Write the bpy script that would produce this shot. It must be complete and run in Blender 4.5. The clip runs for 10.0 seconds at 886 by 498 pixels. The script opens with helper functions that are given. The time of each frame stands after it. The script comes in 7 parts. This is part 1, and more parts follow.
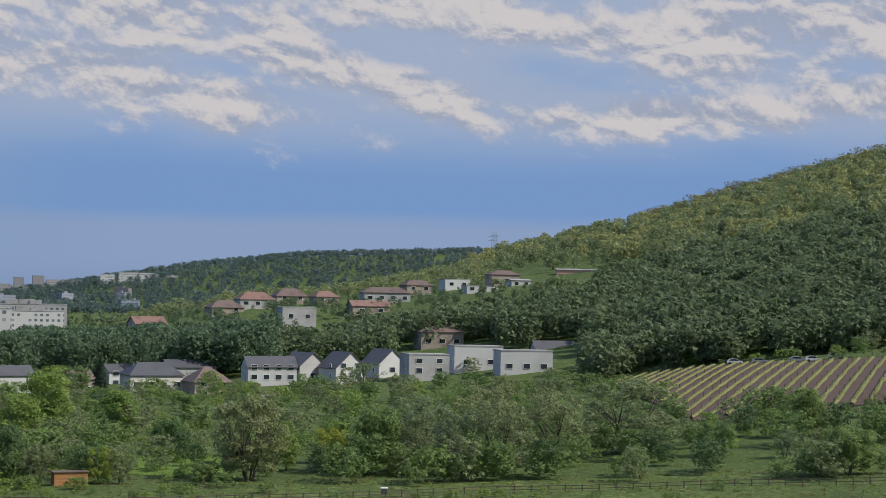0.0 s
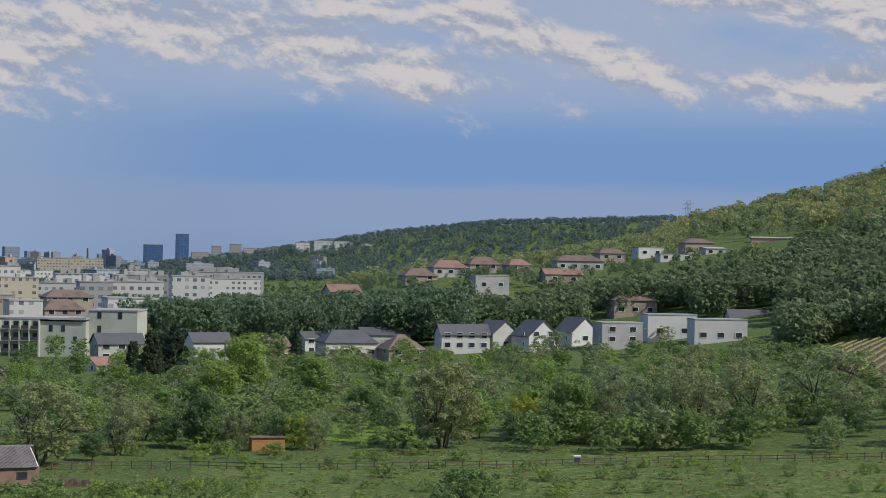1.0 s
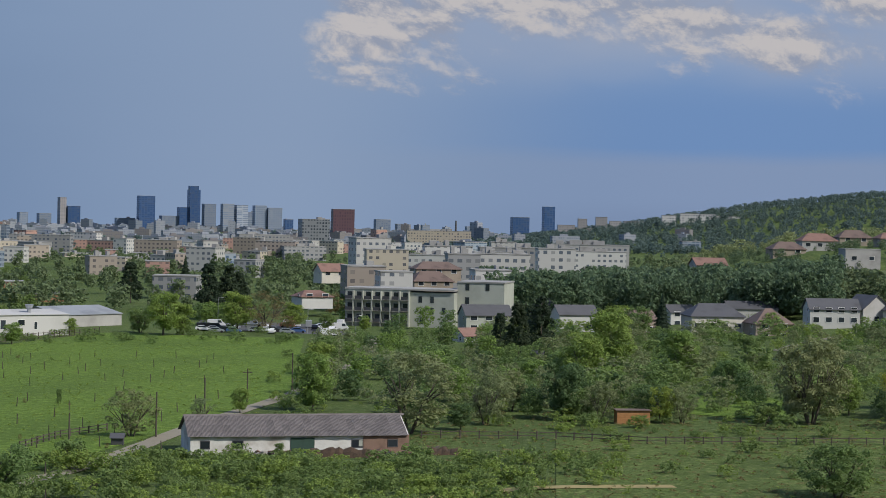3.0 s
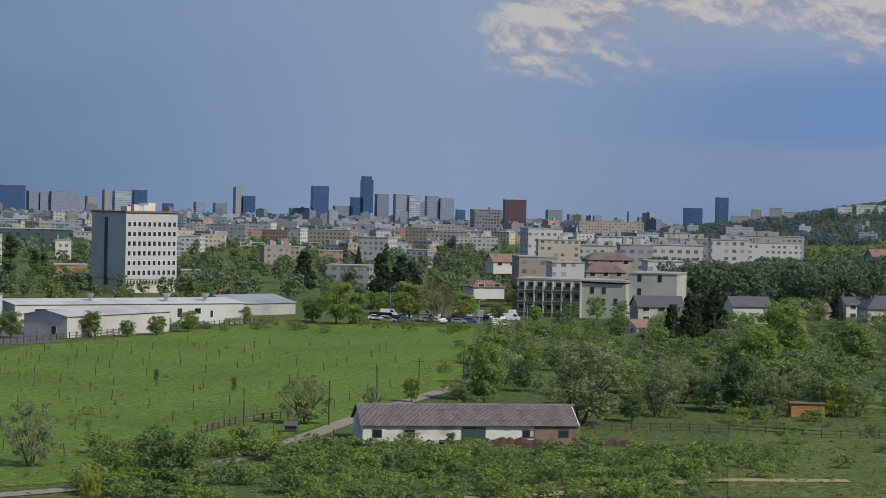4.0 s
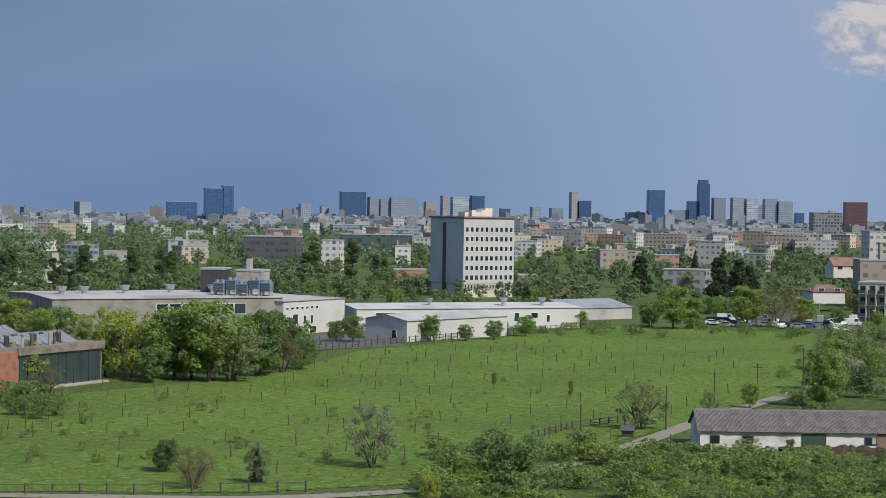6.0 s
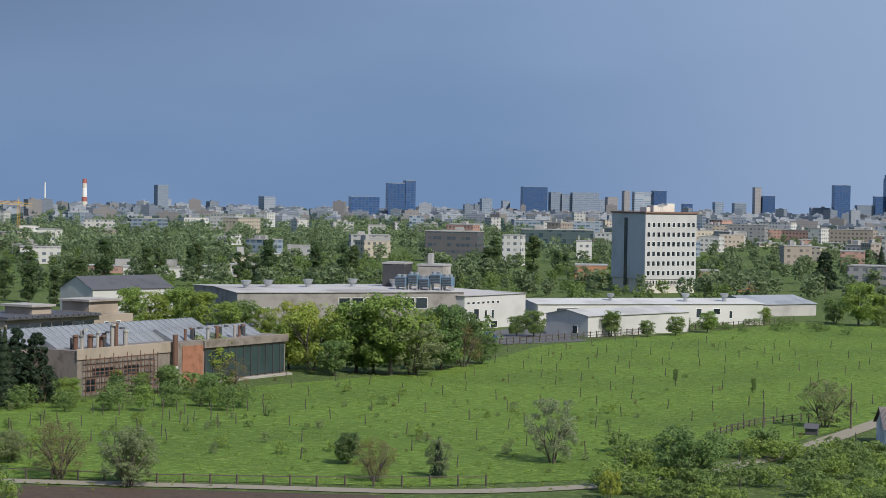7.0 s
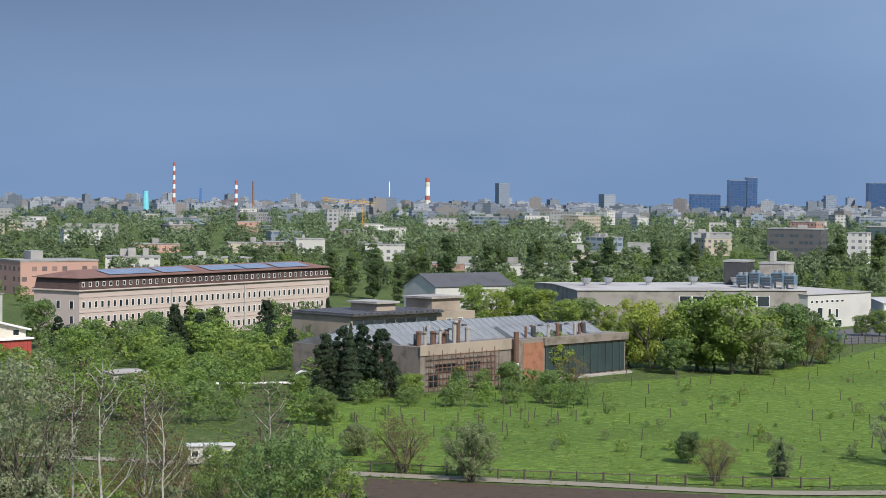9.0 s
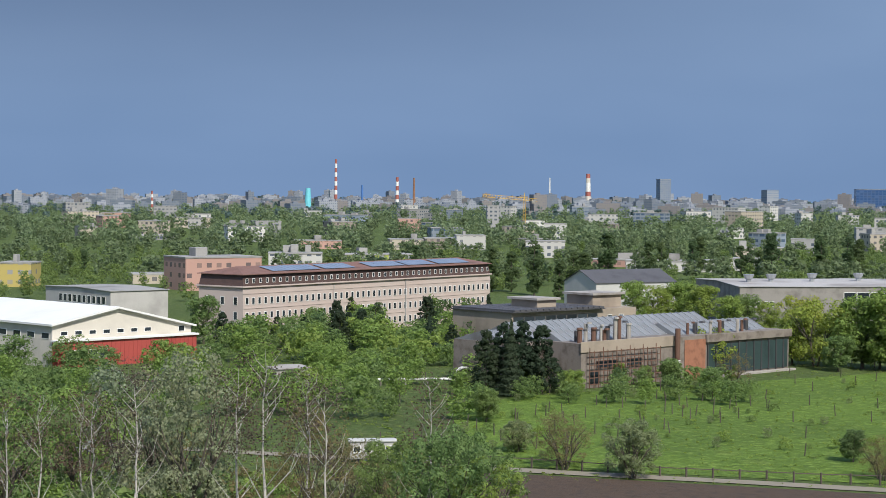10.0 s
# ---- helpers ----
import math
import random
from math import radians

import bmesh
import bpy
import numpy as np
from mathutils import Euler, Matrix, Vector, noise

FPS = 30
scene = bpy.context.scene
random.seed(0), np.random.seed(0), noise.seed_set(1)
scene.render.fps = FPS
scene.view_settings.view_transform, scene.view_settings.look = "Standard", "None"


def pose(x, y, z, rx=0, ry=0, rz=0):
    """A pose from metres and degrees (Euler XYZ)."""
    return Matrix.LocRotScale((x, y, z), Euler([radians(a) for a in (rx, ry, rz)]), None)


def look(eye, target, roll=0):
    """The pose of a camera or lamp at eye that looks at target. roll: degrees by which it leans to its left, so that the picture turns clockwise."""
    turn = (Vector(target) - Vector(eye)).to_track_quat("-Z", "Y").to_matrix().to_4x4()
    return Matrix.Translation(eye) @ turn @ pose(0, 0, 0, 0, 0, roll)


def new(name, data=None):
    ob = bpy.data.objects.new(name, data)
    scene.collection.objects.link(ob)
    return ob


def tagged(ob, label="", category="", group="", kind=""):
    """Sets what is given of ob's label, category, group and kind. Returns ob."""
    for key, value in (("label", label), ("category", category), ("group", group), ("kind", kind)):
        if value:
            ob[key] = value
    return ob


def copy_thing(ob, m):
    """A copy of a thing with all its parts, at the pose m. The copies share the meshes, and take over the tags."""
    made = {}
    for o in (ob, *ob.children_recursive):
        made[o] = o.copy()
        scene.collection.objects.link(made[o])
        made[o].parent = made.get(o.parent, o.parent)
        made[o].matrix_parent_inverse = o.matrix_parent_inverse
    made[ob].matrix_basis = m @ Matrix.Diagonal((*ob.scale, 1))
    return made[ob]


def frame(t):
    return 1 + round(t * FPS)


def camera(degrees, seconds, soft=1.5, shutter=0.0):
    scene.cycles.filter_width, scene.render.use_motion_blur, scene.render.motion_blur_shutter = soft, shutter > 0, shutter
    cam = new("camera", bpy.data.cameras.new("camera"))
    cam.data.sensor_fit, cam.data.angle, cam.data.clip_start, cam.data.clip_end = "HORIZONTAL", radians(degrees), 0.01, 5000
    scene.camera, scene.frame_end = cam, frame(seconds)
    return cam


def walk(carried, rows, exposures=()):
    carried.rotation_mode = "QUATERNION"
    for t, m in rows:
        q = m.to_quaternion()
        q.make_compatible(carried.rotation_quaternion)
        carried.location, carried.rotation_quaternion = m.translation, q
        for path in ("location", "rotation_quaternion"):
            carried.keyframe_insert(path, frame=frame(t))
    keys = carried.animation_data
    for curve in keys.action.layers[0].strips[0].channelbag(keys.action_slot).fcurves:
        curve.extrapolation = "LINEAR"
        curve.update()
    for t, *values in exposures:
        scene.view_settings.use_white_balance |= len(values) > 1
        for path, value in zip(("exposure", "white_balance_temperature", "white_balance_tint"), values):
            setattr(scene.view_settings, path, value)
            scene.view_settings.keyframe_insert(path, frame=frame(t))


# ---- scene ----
# The camera stands on a hillside and turns from the wooded hill to the plain.
EYE = 31.0
cam = camera(24.9, 10.0, soft=0.8)
ROWS = [
    (0.0, 0.026, 1.215, 1.078), (0.5, 2.953, 0.746, 1.090), (1.0, 5.509, 0.207, 1.070),
    (1.5, 7.888, -0.132, 0.955), (2.0, 10.336, -0.336, 0.922), (2.5, 12.995, -0.548, 0.930),
    (2.7, 14.186, -0.642, 1.000), (3.8, 19.911, -1.068, 1.330), (4.0, 20.800, -1.144, 1.267),
    (4.5, 23.085, -1.243, 1.087), (5.0, 25.676, -1.253, 0.936), (5.5, 27.967, -1.190, 0.874),
    (5.7, 28.907, -1.177, 0.830), (6.8, 34.507, -1.357, 0.943), (7.0, 35.540, -1.409, 0.899),
    (7.5, 37.783, -1.524, 0.763), (8.0, 40.350, -1.625, 0.678), (8.5, 42.829, -1.604, 0.688),
    (9.0, 45.229, -1.601, 0.647), (9.5, 47.615, -1.683, 0.550), (10.0, 49.811, -1.748, 0.438),
]
EXPOSURES = [(0.0, -0.02), (2.5, -0.16), (3.6, -0.28), (4.0, -0.28), (4.5, -0.08), (5.0, -0.14), (5.7, -0.08), (7.0, 0.06), (8.5, 0.08), (9.0, 0.24), (10.0, 0.18)]
walk(cam, [(t, pose(0, 0, EYE, 90 + pitch, 0, yaw) @ pose(0, 0, 0, 0, 0, roll)) for t, yaw, pitch, roll in ROWS], EXPOSURES)

# ---- sky, sun ----
SUN_AZ, SUN_EL = -106.0, 43.0      # degrees, azimuth counted to the left of +y
sun = new("sun", bpy.data.lights.new("sun", "SUN"))
sun.data.energy, sun.data.angle, sun.data.color = 4.4, radians(0.6), (1.0, 0.955, 0.89)
a, e = radians(SUN_AZ), radians(SUN_EL)
sun.matrix_world = look((0, 0, 500), (500 * math.sin(a) * math.cos(e), -500 * math.cos(a) * math.cos(e), 500 - 500 * math.sin(e)))


class Nodes:
    """A short hand for node trees."""

    def __init__(self, tree):
        self.tree = tree
        tree.nodes.clear()

    def add(self, kind, **values):
        node = self.tree.nodes.new("ShaderNode" + kind)
        for key, value in values.items():
            setattr(node, key, value)
        return node

    def wire(self, out, node, slot):
        if hasattr(out, "is_output"):
            self.tree.links.new(out, node.inputs[slot])
        else:
            node.inputs[slot].default_value = out

    def math(self, op, a, b=0.0, c=None):
        node = self.add("Math", operation=op)
        self.wire(a, node, 0), self.wire(b, node, 1)
        if c is not None:
            self.wire(c, node, 2)
        return node.outputs[0]

    def ramp(self, fac, low, high, a=0.0, b=1.0):
        node = self.add("MapRange", interpolation_type="SMOOTHSTEP")
        for i, v in enumerate((fac, low, high, a, b)):
            self.wire(v, node, i)
        return node.outputs[0]

    def mix(self, fac, a, b, blend="MIX"):
        node = self.add("MixRGB", blend_type=blend)
        self.wire(fac, node, 0)
        for i, v in ((1, a), (2, b)):
            self.wire(v if hasattr(v, "is_output") else (*v[:3], 1), node, i)
        return node.outputs[0]

    def noise(self, vector, scale, detail=4.0, rough=0.55):
        node = self.add("TexNoise")
        if vector is not None:
            self.wire(vector, node, 0)
        node.inputs["Scale"].default_value, node.inputs["Detail"].default_value = scale, detail
        node.inputs["Roughness"].default_value = rough
        return node.outputs["Fac"]

    def vec(self, x, y, z):
        node = self.add("CombineXYZ")
        for i, v in enumerate((x, y, z)):
            self.wire(v, node, i)
        return node.outputs[0]

    def split(self, v):
        node = self.add("SeparateXYZ")
        self.wire(v, node, 0)
        return node.outputs


world = bpy.data.worlds.new("world")
scene.world = world
world.use_nodes = True
n = Nodes(world.node_tree)
sky = n.add("TexSky", sky_type="NISHITA")
sky.sun_disc, sky.sun_elevation, sky.sun_rotation = False, radians(SUN_EL), radians(-SUN_AZ)
ray = n.add("TexCoord").outputs["Generated"]
rx, ry, rz = n.split(ray)
azim = n.math("MULTIPLY", n.math("ARCTAN2", n.math("MULTIPLY", rx, -1.0), ry), 57.2958)
elev = n.math("MULTIPLY", n.math("ARCSINE", rz), 57.2958)
clear = n.mix(1.0, sky.outputs[0], (0.195, 0.21, 0.245), "MULTIPLY")
# a deck of rain cloud over the plain, thinning towards the hill
murk = n.noise(n.vec(n.math("MULTIPLY", azim, 0.05), n.math("MULTIPLY", elev, 0.16), 0.0), 1.3, 3.0)
deck_low = n.mix(n.ramp(murk, 0.3, 0.7), (0.150, 0.242, 0.415), (0.172, 0.268, 0.450))
deck_high = n.mix(n.ramp(murk, 0.3, 0.7), (0.215, 0.325, 0.520), (0.255, 0.370, 0.570))
deck = n.mix(n.ramp(elev, 0.0, 7.0), deck_low, deck_high)
deck = n.mix(n.math("MULTIPLY", n.ramp(azim, 26.0, 55.0, 0.15, 0.95), n.ramp(elev, 0.5, 6.5)), deck, (0.118, 0.182, 0.310))
edge = n.math("ADD", elev, n.math("MULTIPLY", n.noise(n.vec(n.math("MULTIPLY", azim, 0.12), elev, 0.4), 1.0, 4.0), 0.5))
pale = n.mix(n.ramp(edge, 1.95, 2.55), (0.252, 0.342, 0.530), (0.180, 0.310, 0.570))
pale = n.mix(n.ramp(elev, 0.9, -0.2), pale, (0.225, 0.305, 0.480))
far_blue = n.mix(n.ramp(elev, 3.2, 5.4), pale, (0.235, 0.365, 0.605))
blue = n.mix(n.ramp(azim, 7.0, 27.0), far_blue, deck)
# a pale shaft of rain at the rim of the deck
shaft = n.math("MULTIPLY", n.ramp(azim, 10.0, 21.0), n.ramp(azim, 36.0, 19.0))
blue = n.mix(n.math("MULTIPLY", shaft, 0.9), blue, (0.290, 0.388, 0.565))
blue = n.mix(n.ramp(elev, 10.0, 32.0), blue, clear)
# banks of heaped cloud lit by the sun, drawn out and sinking to the right: azimuth, height, half length, half depth, slope
BANKS = [(9.2, 5.8, 5.8, 1.05, 0.19), (3.4, 6.3, 6.4, 0.75, 0.25), (9.6, 7.9, 6.5, 1.3, 0.10), (-6.6, 5.05, 4.8, 0.62, -0.03),
         (-7.4, 7.4, 3.6, 1.5, 0.22), (-12.3, 5.6, 2.8, 0.8, -0.05), (-12.4, 7.6, 3.2, 0.9, 0.10), (17.6, 5.6, 2.6, 1.5, 0.12),
         (13.4, 6.3, 4.4, 0.95, 0.16), (1.5, 8.4, 5.0, 1.0, 0.10), (-2.5, 7.6, 3.6, 0.6, 0.2)]
warp = n.noise(n.vec(n.math("MULTIPLY", azim, 0.16), n.math("MULTIPLY", elev, 0.5), 1.3), 1.0, 3.0)
tilt = n.math("SUBTRACT", elev, n.math("MULTIPLY", azim, 0.16))
cv = n.vec(n.math("MULTIPLY", azim, 0.36), n.math("ADD", n.math("MULTIPLY", tilt, 0.62), n.math("MULTIPLY", warp, 0.8)), 3.7)
puff = n.noise(cv, 1.25, 11.0, 0.60)
mask = -1.5
for a0, e0, half, deep, slope in BANKS:
    du = n.math("SUBTRACT", azim, a0)
    u = n.math("DIVIDE", du, half)
    v = n.math("DIVIDE", n.math("SUBTRACT", n.math("SUBTRACT", elev, e0), n.math("MULTIPLY", du, slope)), deep)
    bank = n.math("SUBTRACT", 1.0, n.math("SQRT", n.math("ADD", n.math("MULTIPLY", u, u), n.math("MULTIPLY", v, v))))
    mask = n.math("MAXIMUM", mask, bank)
mask = n.math("MAXIMUM", mask, n.math("SUBTRACT", n.math("MULTIPLY", n.ramp(elev, 8.2, 10.0), n.ramp(azim, 30.0, 20.0, 0.0, 1.6)), 1.5))
mass = n.math("ADD", puff, n.math("MULTIPLY", mask, 0.30))
heap = n.math("MULTIPLY", n.ramp(mass, 0.44, 0.70), n.ramp(elev, 45.0, 25.0))
under = n.noise(n.vec(n.math("MULTIPLY", azim, 0.36), n.math("ADD", n.math("MULTIPLY", tilt, 0.62), n.math("ADD", n.math("MULTIPLY", warp, 0.8), 0.14)), 3.7), 1.25, 11.0, 0.60)
lit = n.ramp(n.math("ADD", n.math("MULTIPLY", n.math("SUBTRACT", puff, under), 3.2), n.math("MULTIPLY", mass, 0.9)), 0.30, 0.85)
white = n.mix(lit, (0.335, 0.375, 0.480), (0.600, 0.575, 0.585))
mist = n.math("MULTIPLY", n.ramp(elev, 3.0, 5.6), n.math("MULTIPLY", n.ramp(azim, 24.0, 10.0), n.ramp(n.math("ADD", warp, n.math("MULTIPLY", mask, 0.20)), 0.10, 0.55, 0.15, 1.0)))
veil = n.mix(mist, blue, (0.345, 0.415, 0.565))
final = n.mix(heap, veil, white)
back = n.add("Background")
n.wire(final, back, 0)
back.inputs[1].default_value = 1.0
n.tree.links.new(back.outputs[0], n.add("OutputWorld").inputs[0])


# ---- materials ----
MATS = {}


def bsdf(name):
    m = bpy.data.materials.new(name)
    m.use_nodes = True
    k = Nodes(m.node_tree)
    b = k.add("BsdfPrincipled")
    k.tree.links.new(b.outputs[0], k.add("OutputMaterial").inputs[0])
    MATS[name] = m
    return m, k, b


def paint(name, rgb, rough=0.8, vary=0.14, size=2.0, bump=0.15, metal=0.0, stain=None, each=0.1):
    """A surface with grain, larger stains and a difference from object to object."""
    if name in MATS:
        return MATS[name]
    m, k, b = bsdf(name)
    o = k.add("TexCoord").outputs["Object"]
    big = k.noise(o, 0.35 / size, 5.0, 0.6)
    fine = k.noise(o, 9.0 / size, 4.0, 0.6)
    dark = stain or [c * 0.55 for c in rgb]
    col = k.mix(k.ramp(big, 0.42, 0.75, 0.0, min(1.0, vary * 3.2)), rgb, dark)
    col = k.mix(k.ramp(fine, 0.35, 0.75, 0.0, vary), col, [c * 0.7 for c in rgb])
    rnd = k.add("ObjectInfo").outputs["Random"]
    col = k.mix(1.0, col, k.mix(rnd, [1 - each] * 3, [1 + each * 0.4] * 3), "MULTIPLY")
    k.wire(col, b, "Base Color")
    b.inputs["Roughness"].default_value, b.inputs["Metallic"].default_value = rough, metal
    if bump:
        bp = k.add("Bump")
        bp.inputs["Strength"].default_value, bp.inputs["Distance"].default_value = bump, 0.05
        k.wire(fine, bp, "Height")
        k.tree.links.new(bp.outputs[0], b.inputs["Normal"])
    return m


def leaves(name, rgb, vary=0.35, light=None):
    """Foliage: diffuse with light shining through, each clump its own tone."""
    m, k, b = bsdf(name)
    isl = k.add("NewGeometry").outputs["Random Per Island"]
    rnd = k.add("ObjectInfo").outputs["Random"]
    col = k.mix(isl, [c * (1 - vary) for c in rgb], light or [c * (1 + vary) for c in rgb])
    col = k.mix(k.math("MULTIPLY", rnd, 0.5), col, (rgb[0] * 1.55, rgb[1] * 1.18, rgb[2] * 0.9))
    k.wire(col, b, "Base Color")
    b.inputs["Roughness"].default_value = 0.6
    b.inputs["Specular IOR Level"].default_value = 0.25
    t = k.add("BsdfTranslucent")
    k.wire(col, t, 0)
    s = k.add("MixShader")
    s.inputs[0].default_value = 0.48
    k.tree.links.new(b.outputs[0], s.inputs[1])
    k.tree.links.new(t.outputs[0], s.inputs[2])
    out = [x for x in k.tree.nodes if x.bl_idname == "ShaderNodeOutputMaterial"][0]
    k.tree.links.new(s.outputs[0], out.inputs[0])
    return m


def facade(name, wall, pane=(0.05, 0.07, 0.10), dx=3.2, dz=3.0, wx=0.45, wz=0.45, rough=0.7, gloss=0.2):
    """Far walls with rows of windows too small to tell apart singly."""
    if name in MATS:
        return MATS[name]
    m, k, b = bsdf(name)
    x, y, z = k.split(k.add("TexCoord").outputs["Object"])
    nx, ny, nz = k.split(k.add("NewGeometry").outputs["Normal"])
    u = k.math("FRACT", k.math("DIVIDE", k.math("ADD", x, y), dx))
    v = k.math("FRACT", k.math("DIVIDE", z, dz))
    hit = k.math("MULTIPLY", k.math("LESS_THAN", k.math("ABSOLUTE", k.math("SUBTRACT", u, 0.5)), wx / 2),
                 k.math("LESS_THAN", k.math("ABSOLUTE", k.math("SUBTRACT", v, 0.5)), wz / 2))
    hit = k.math("MULTIPLY", hit, k.math("LESS_THAN", k.math("ABSOLUTE", nz), 0.3))
    cell = k.add("TexWhiteNoise")
    k.wire(k.vec(k.math("FLOOR", k.math("DIVIDE", k.math("ADD", x, y), dx)), k.math("FLOOR", k.math("DIVIDE", z, dz)), nx), cell, 0)
    each = cell.outputs["Value"]
    hit = k.math("MULTIPLY", hit, k.math("GREATER_THAN", each, 0.16))
    pane = k.mix(k.ramp(each, 0.55, 1.0, 0.0, 0.8), pane, [c * 0.5 + 0.05 for c in wall])
    big = k.noise(k.vec(x, y, z), 0.08, 4.0)
    rnd = k.add("ObjectInfo").outputs["Random"]
    tone = k.mix(rnd, [c * 0.55 for c in wall], [c * 0.85 for c in wall])
    tone = k.mix(k.ramp(big, 0.4, 0.75, 0.0, 0.35), tone, [c * 0.6 for c in wall])
    k.wire(k.mix(hit, tone, pane), b, "Base Color")
    k.wire(k.math("SUBTRACT", rough, k.math("MULTIPLY", hit, rough - gloss)), b, "Roughness")
    return m


# ---- the lie of the land ----
def ease(a, b, v):
    u = min(1.0, max(0.0, (v - a) / (b - a)))
    return u * u * (3 - 2 * u)


RIDGE = ([-40, -16, -12.6, -9, -6, -3, 0, 3, 6, 9, 12], [6.5, 5.35, 4.05, 3.05, 2.1, 1.4, 0.6, -0.1, -0.65, -1.1, -1.3])
FOOT = ([-40, -14, -8, -4, 0, 4, 8, 12], [24, 20, 13, 6, 3, 2, 1, 0])
FAR_HILL = ([-20, -1, 4, 7, 10.4, 14, 18], [1.4, 1.12, 0.92, 0.58, 0.0, -0.5, -0.68])


TERRACE = ([-5, -2, 0, 2, 4, 5.5, 8, 11], [0, 5, 8.5, 10.5, 12.5, 15, 12.5, 0])


def land(az, d):
    """Height of the ground, d metres off at az degrees to the left of +y."""
    foot = float(np.interp(az, *FOOT))
    ridge = max(foot, EYE + 1400 * math.tan(radians(float(np.interp(az, *RIDGE)))))
    z = 29.3 * max(0.0, 1 - d / 190) ** 1.2 + foot * ease(230, 560, d)
    if d > 560:
        fall = ease(1450, 2100, d)
        z += (ridge - foot) * min(1.0, (d - 560) / 840) ** 0.85 * (1 - fall) - foot * fall
    if 725 < d < 1400:
        z += float(np.interp(az, *TERRACE)) * ease(725, 790, d) * (1 - ease(900, 1350, d))
    back_hill = max(0.0, EYE + 2600 * math.tan(radians(float(np.interp(az, *FAR_HILL)))))
    return z + back_hill * math.exp(-((d - 2600) / 420) ** 2)


def at(az, d, up=0.0):
    a = radians(az)
    return Vector((-d * math.sin(a), d * math.cos(a), land(az, d) + up))


def polar(p):
    return math.degrees(math.atan2(-p[0], p[1])), math.hypot(p[0], p[1])


def on_land(x, y, up=0.0):
    az, d = polar((x, y))
    return Vector((x, y, land(az, d) + up))


def facing(az, d, turn=0.0, up=0.0):
    p = at(az, d, up)
    return pose(p.x, p.y, p.z, 0, 0, az + turn)


def mesh_of(name, bm, mat=None):
    me = bpy.data.meshes.new(name)
    bm.to_mesh(me)
    bm.free()
    if mat:
        me.materials.append(mat)
    return me


def part(name, bm, mat, parent, label=""):
    ob = new(name, mesh_of(name, bm, mat) if isinstance(bm, bmesh.types.BMesh) else bm)
    ob.parent = parent
    if label:
        ob["label"] = label
    return ob


def sheet(name, points, faces, mat, label, category, kind="structure", smooth=False):
    me = bpy.data.meshes.new(name)
    me.from_pydata(points, [], faces)
    me.materials.append(mat)
    if smooth:
        me.shade_smooth()
    return tagged(new(name, me), label, category, kind=kind)


def box(bm, x0, x1, y0, y1, z0, z1, bevel=0.0):
    """A box between those bounds, added to bm."""
    v = [bm.verts.new((x, y, z)) for z in (z0, z1) for x, y in ((x0, y0), (x1, y0), (x1, y1), (x0, y1))]
    made = [bm.faces.new([v[i] for i in f]) for f in ((3, 2, 1, 0), (4, 5, 6, 7), (0, 1, 5, 4), (1, 2, 6, 5), (2, 3, 7, 6), (3, 0, 4, 7))]
    if bevel:
        bmesh.ops.bevel(bm, geom=list({q for fc in made for q in fc.edges}), offset=bevel, segments=1, affect="EDGES")
    return v


def prism(bm, outline, y0, y1):
    """An outline in x and z drawn out along y."""
    a = [bm.verts.new((x, y0, z)) for x, z in outline]
    b = [bm.verts.new((x, y1, z)) for x, z in outline]
    k = len(a)
    bm.faces.new(a), bm.faces.new(b[::-1])
    for i in range(k):
        bm.faces.new((a[i], b[i], b[(i + 1) % k], a[(i + 1) % k]))


def tube(bm, x, y, z0, z1, r0, r1=None, sides=8):
    r1 = r0 if r1 is None else r1
    rings = [[bm.verts.new((x + r * math.cos(6.2832 * i / sides), y + r * math.sin(6.2832 * i / sides), z)) for i in range(sides)] for r, z in ((r0, z0), (r1, z1))]
    for i in range(sides):
        j = (i + 1) % sides
        bm.faces.new((rings[0][i], rings[0][j], rings[1][j], rings[1][i]))
    bm.faces.new(rings[1]), bm.faces.new(rings[0][::-1])


def thing(name, m, label, category, group=""):
    ob = new(name)
    ob.matrix_world = m
    return tagged(ob, label, category, group)


def grassy(name, base, dry, dark, scale=1.0, soil=None):
    m, k, b = bsdf(name)
    o = k.add("TexCoord").outputs["Object"]
    big, mid, fine = k.noise(o, 0.02 * scale, 5.0, 0.6), k.noise(o, 0.16 * scale, 5.0, 0.65), k.noise(o, 1.6, 5.0, 0.7)
    col = k.mix(k.ramp(big, 0.4, 0.68), base, dark)
    col = k.mix(k.ramp(mid, 0.52, 0.78, 0.0, 0.75), col, dry)
    small = k.noise(o, 0.7, 4.0, 0.7)
    col = k.mix(k.ramp(small, 0.40, 0.62, 0.55, 0.0), col, [c * 0.5 for c in base])
    col = k.mix(k.ramp(small, 0.52, 0.72, 0.0, 0.5), col, [c * 1.35 for c in dry])
    col = k.mix(k.ramp(fine, 0.38, 0.66, 0.5, 0.0), col, [c * 0.35 for c in base])
    if soil:
        col = k.mix(k.ramp(k.noise(o, 0.07, 6.0, 0.7), 0.60, 0.70), col, soil)
    k.wire(col, b, "Base Color")
    b.inputs["Roughness"].default_value = 0.95
    b.inputs["Specular IOR Level"].default_value = 0.1
    bp = k.add("Bump")
    bp.inputs["Strength"].default_value, bp.inputs["Distance"].default_value = 0.8, 0.5
    k.wire(k.math("ADD", fine, k.math("MULTIPLY", mid, 2.0)), bp, "Height")
    k.tree.links.new(bp.outputs[0], b.inputs["Normal"])
    return m


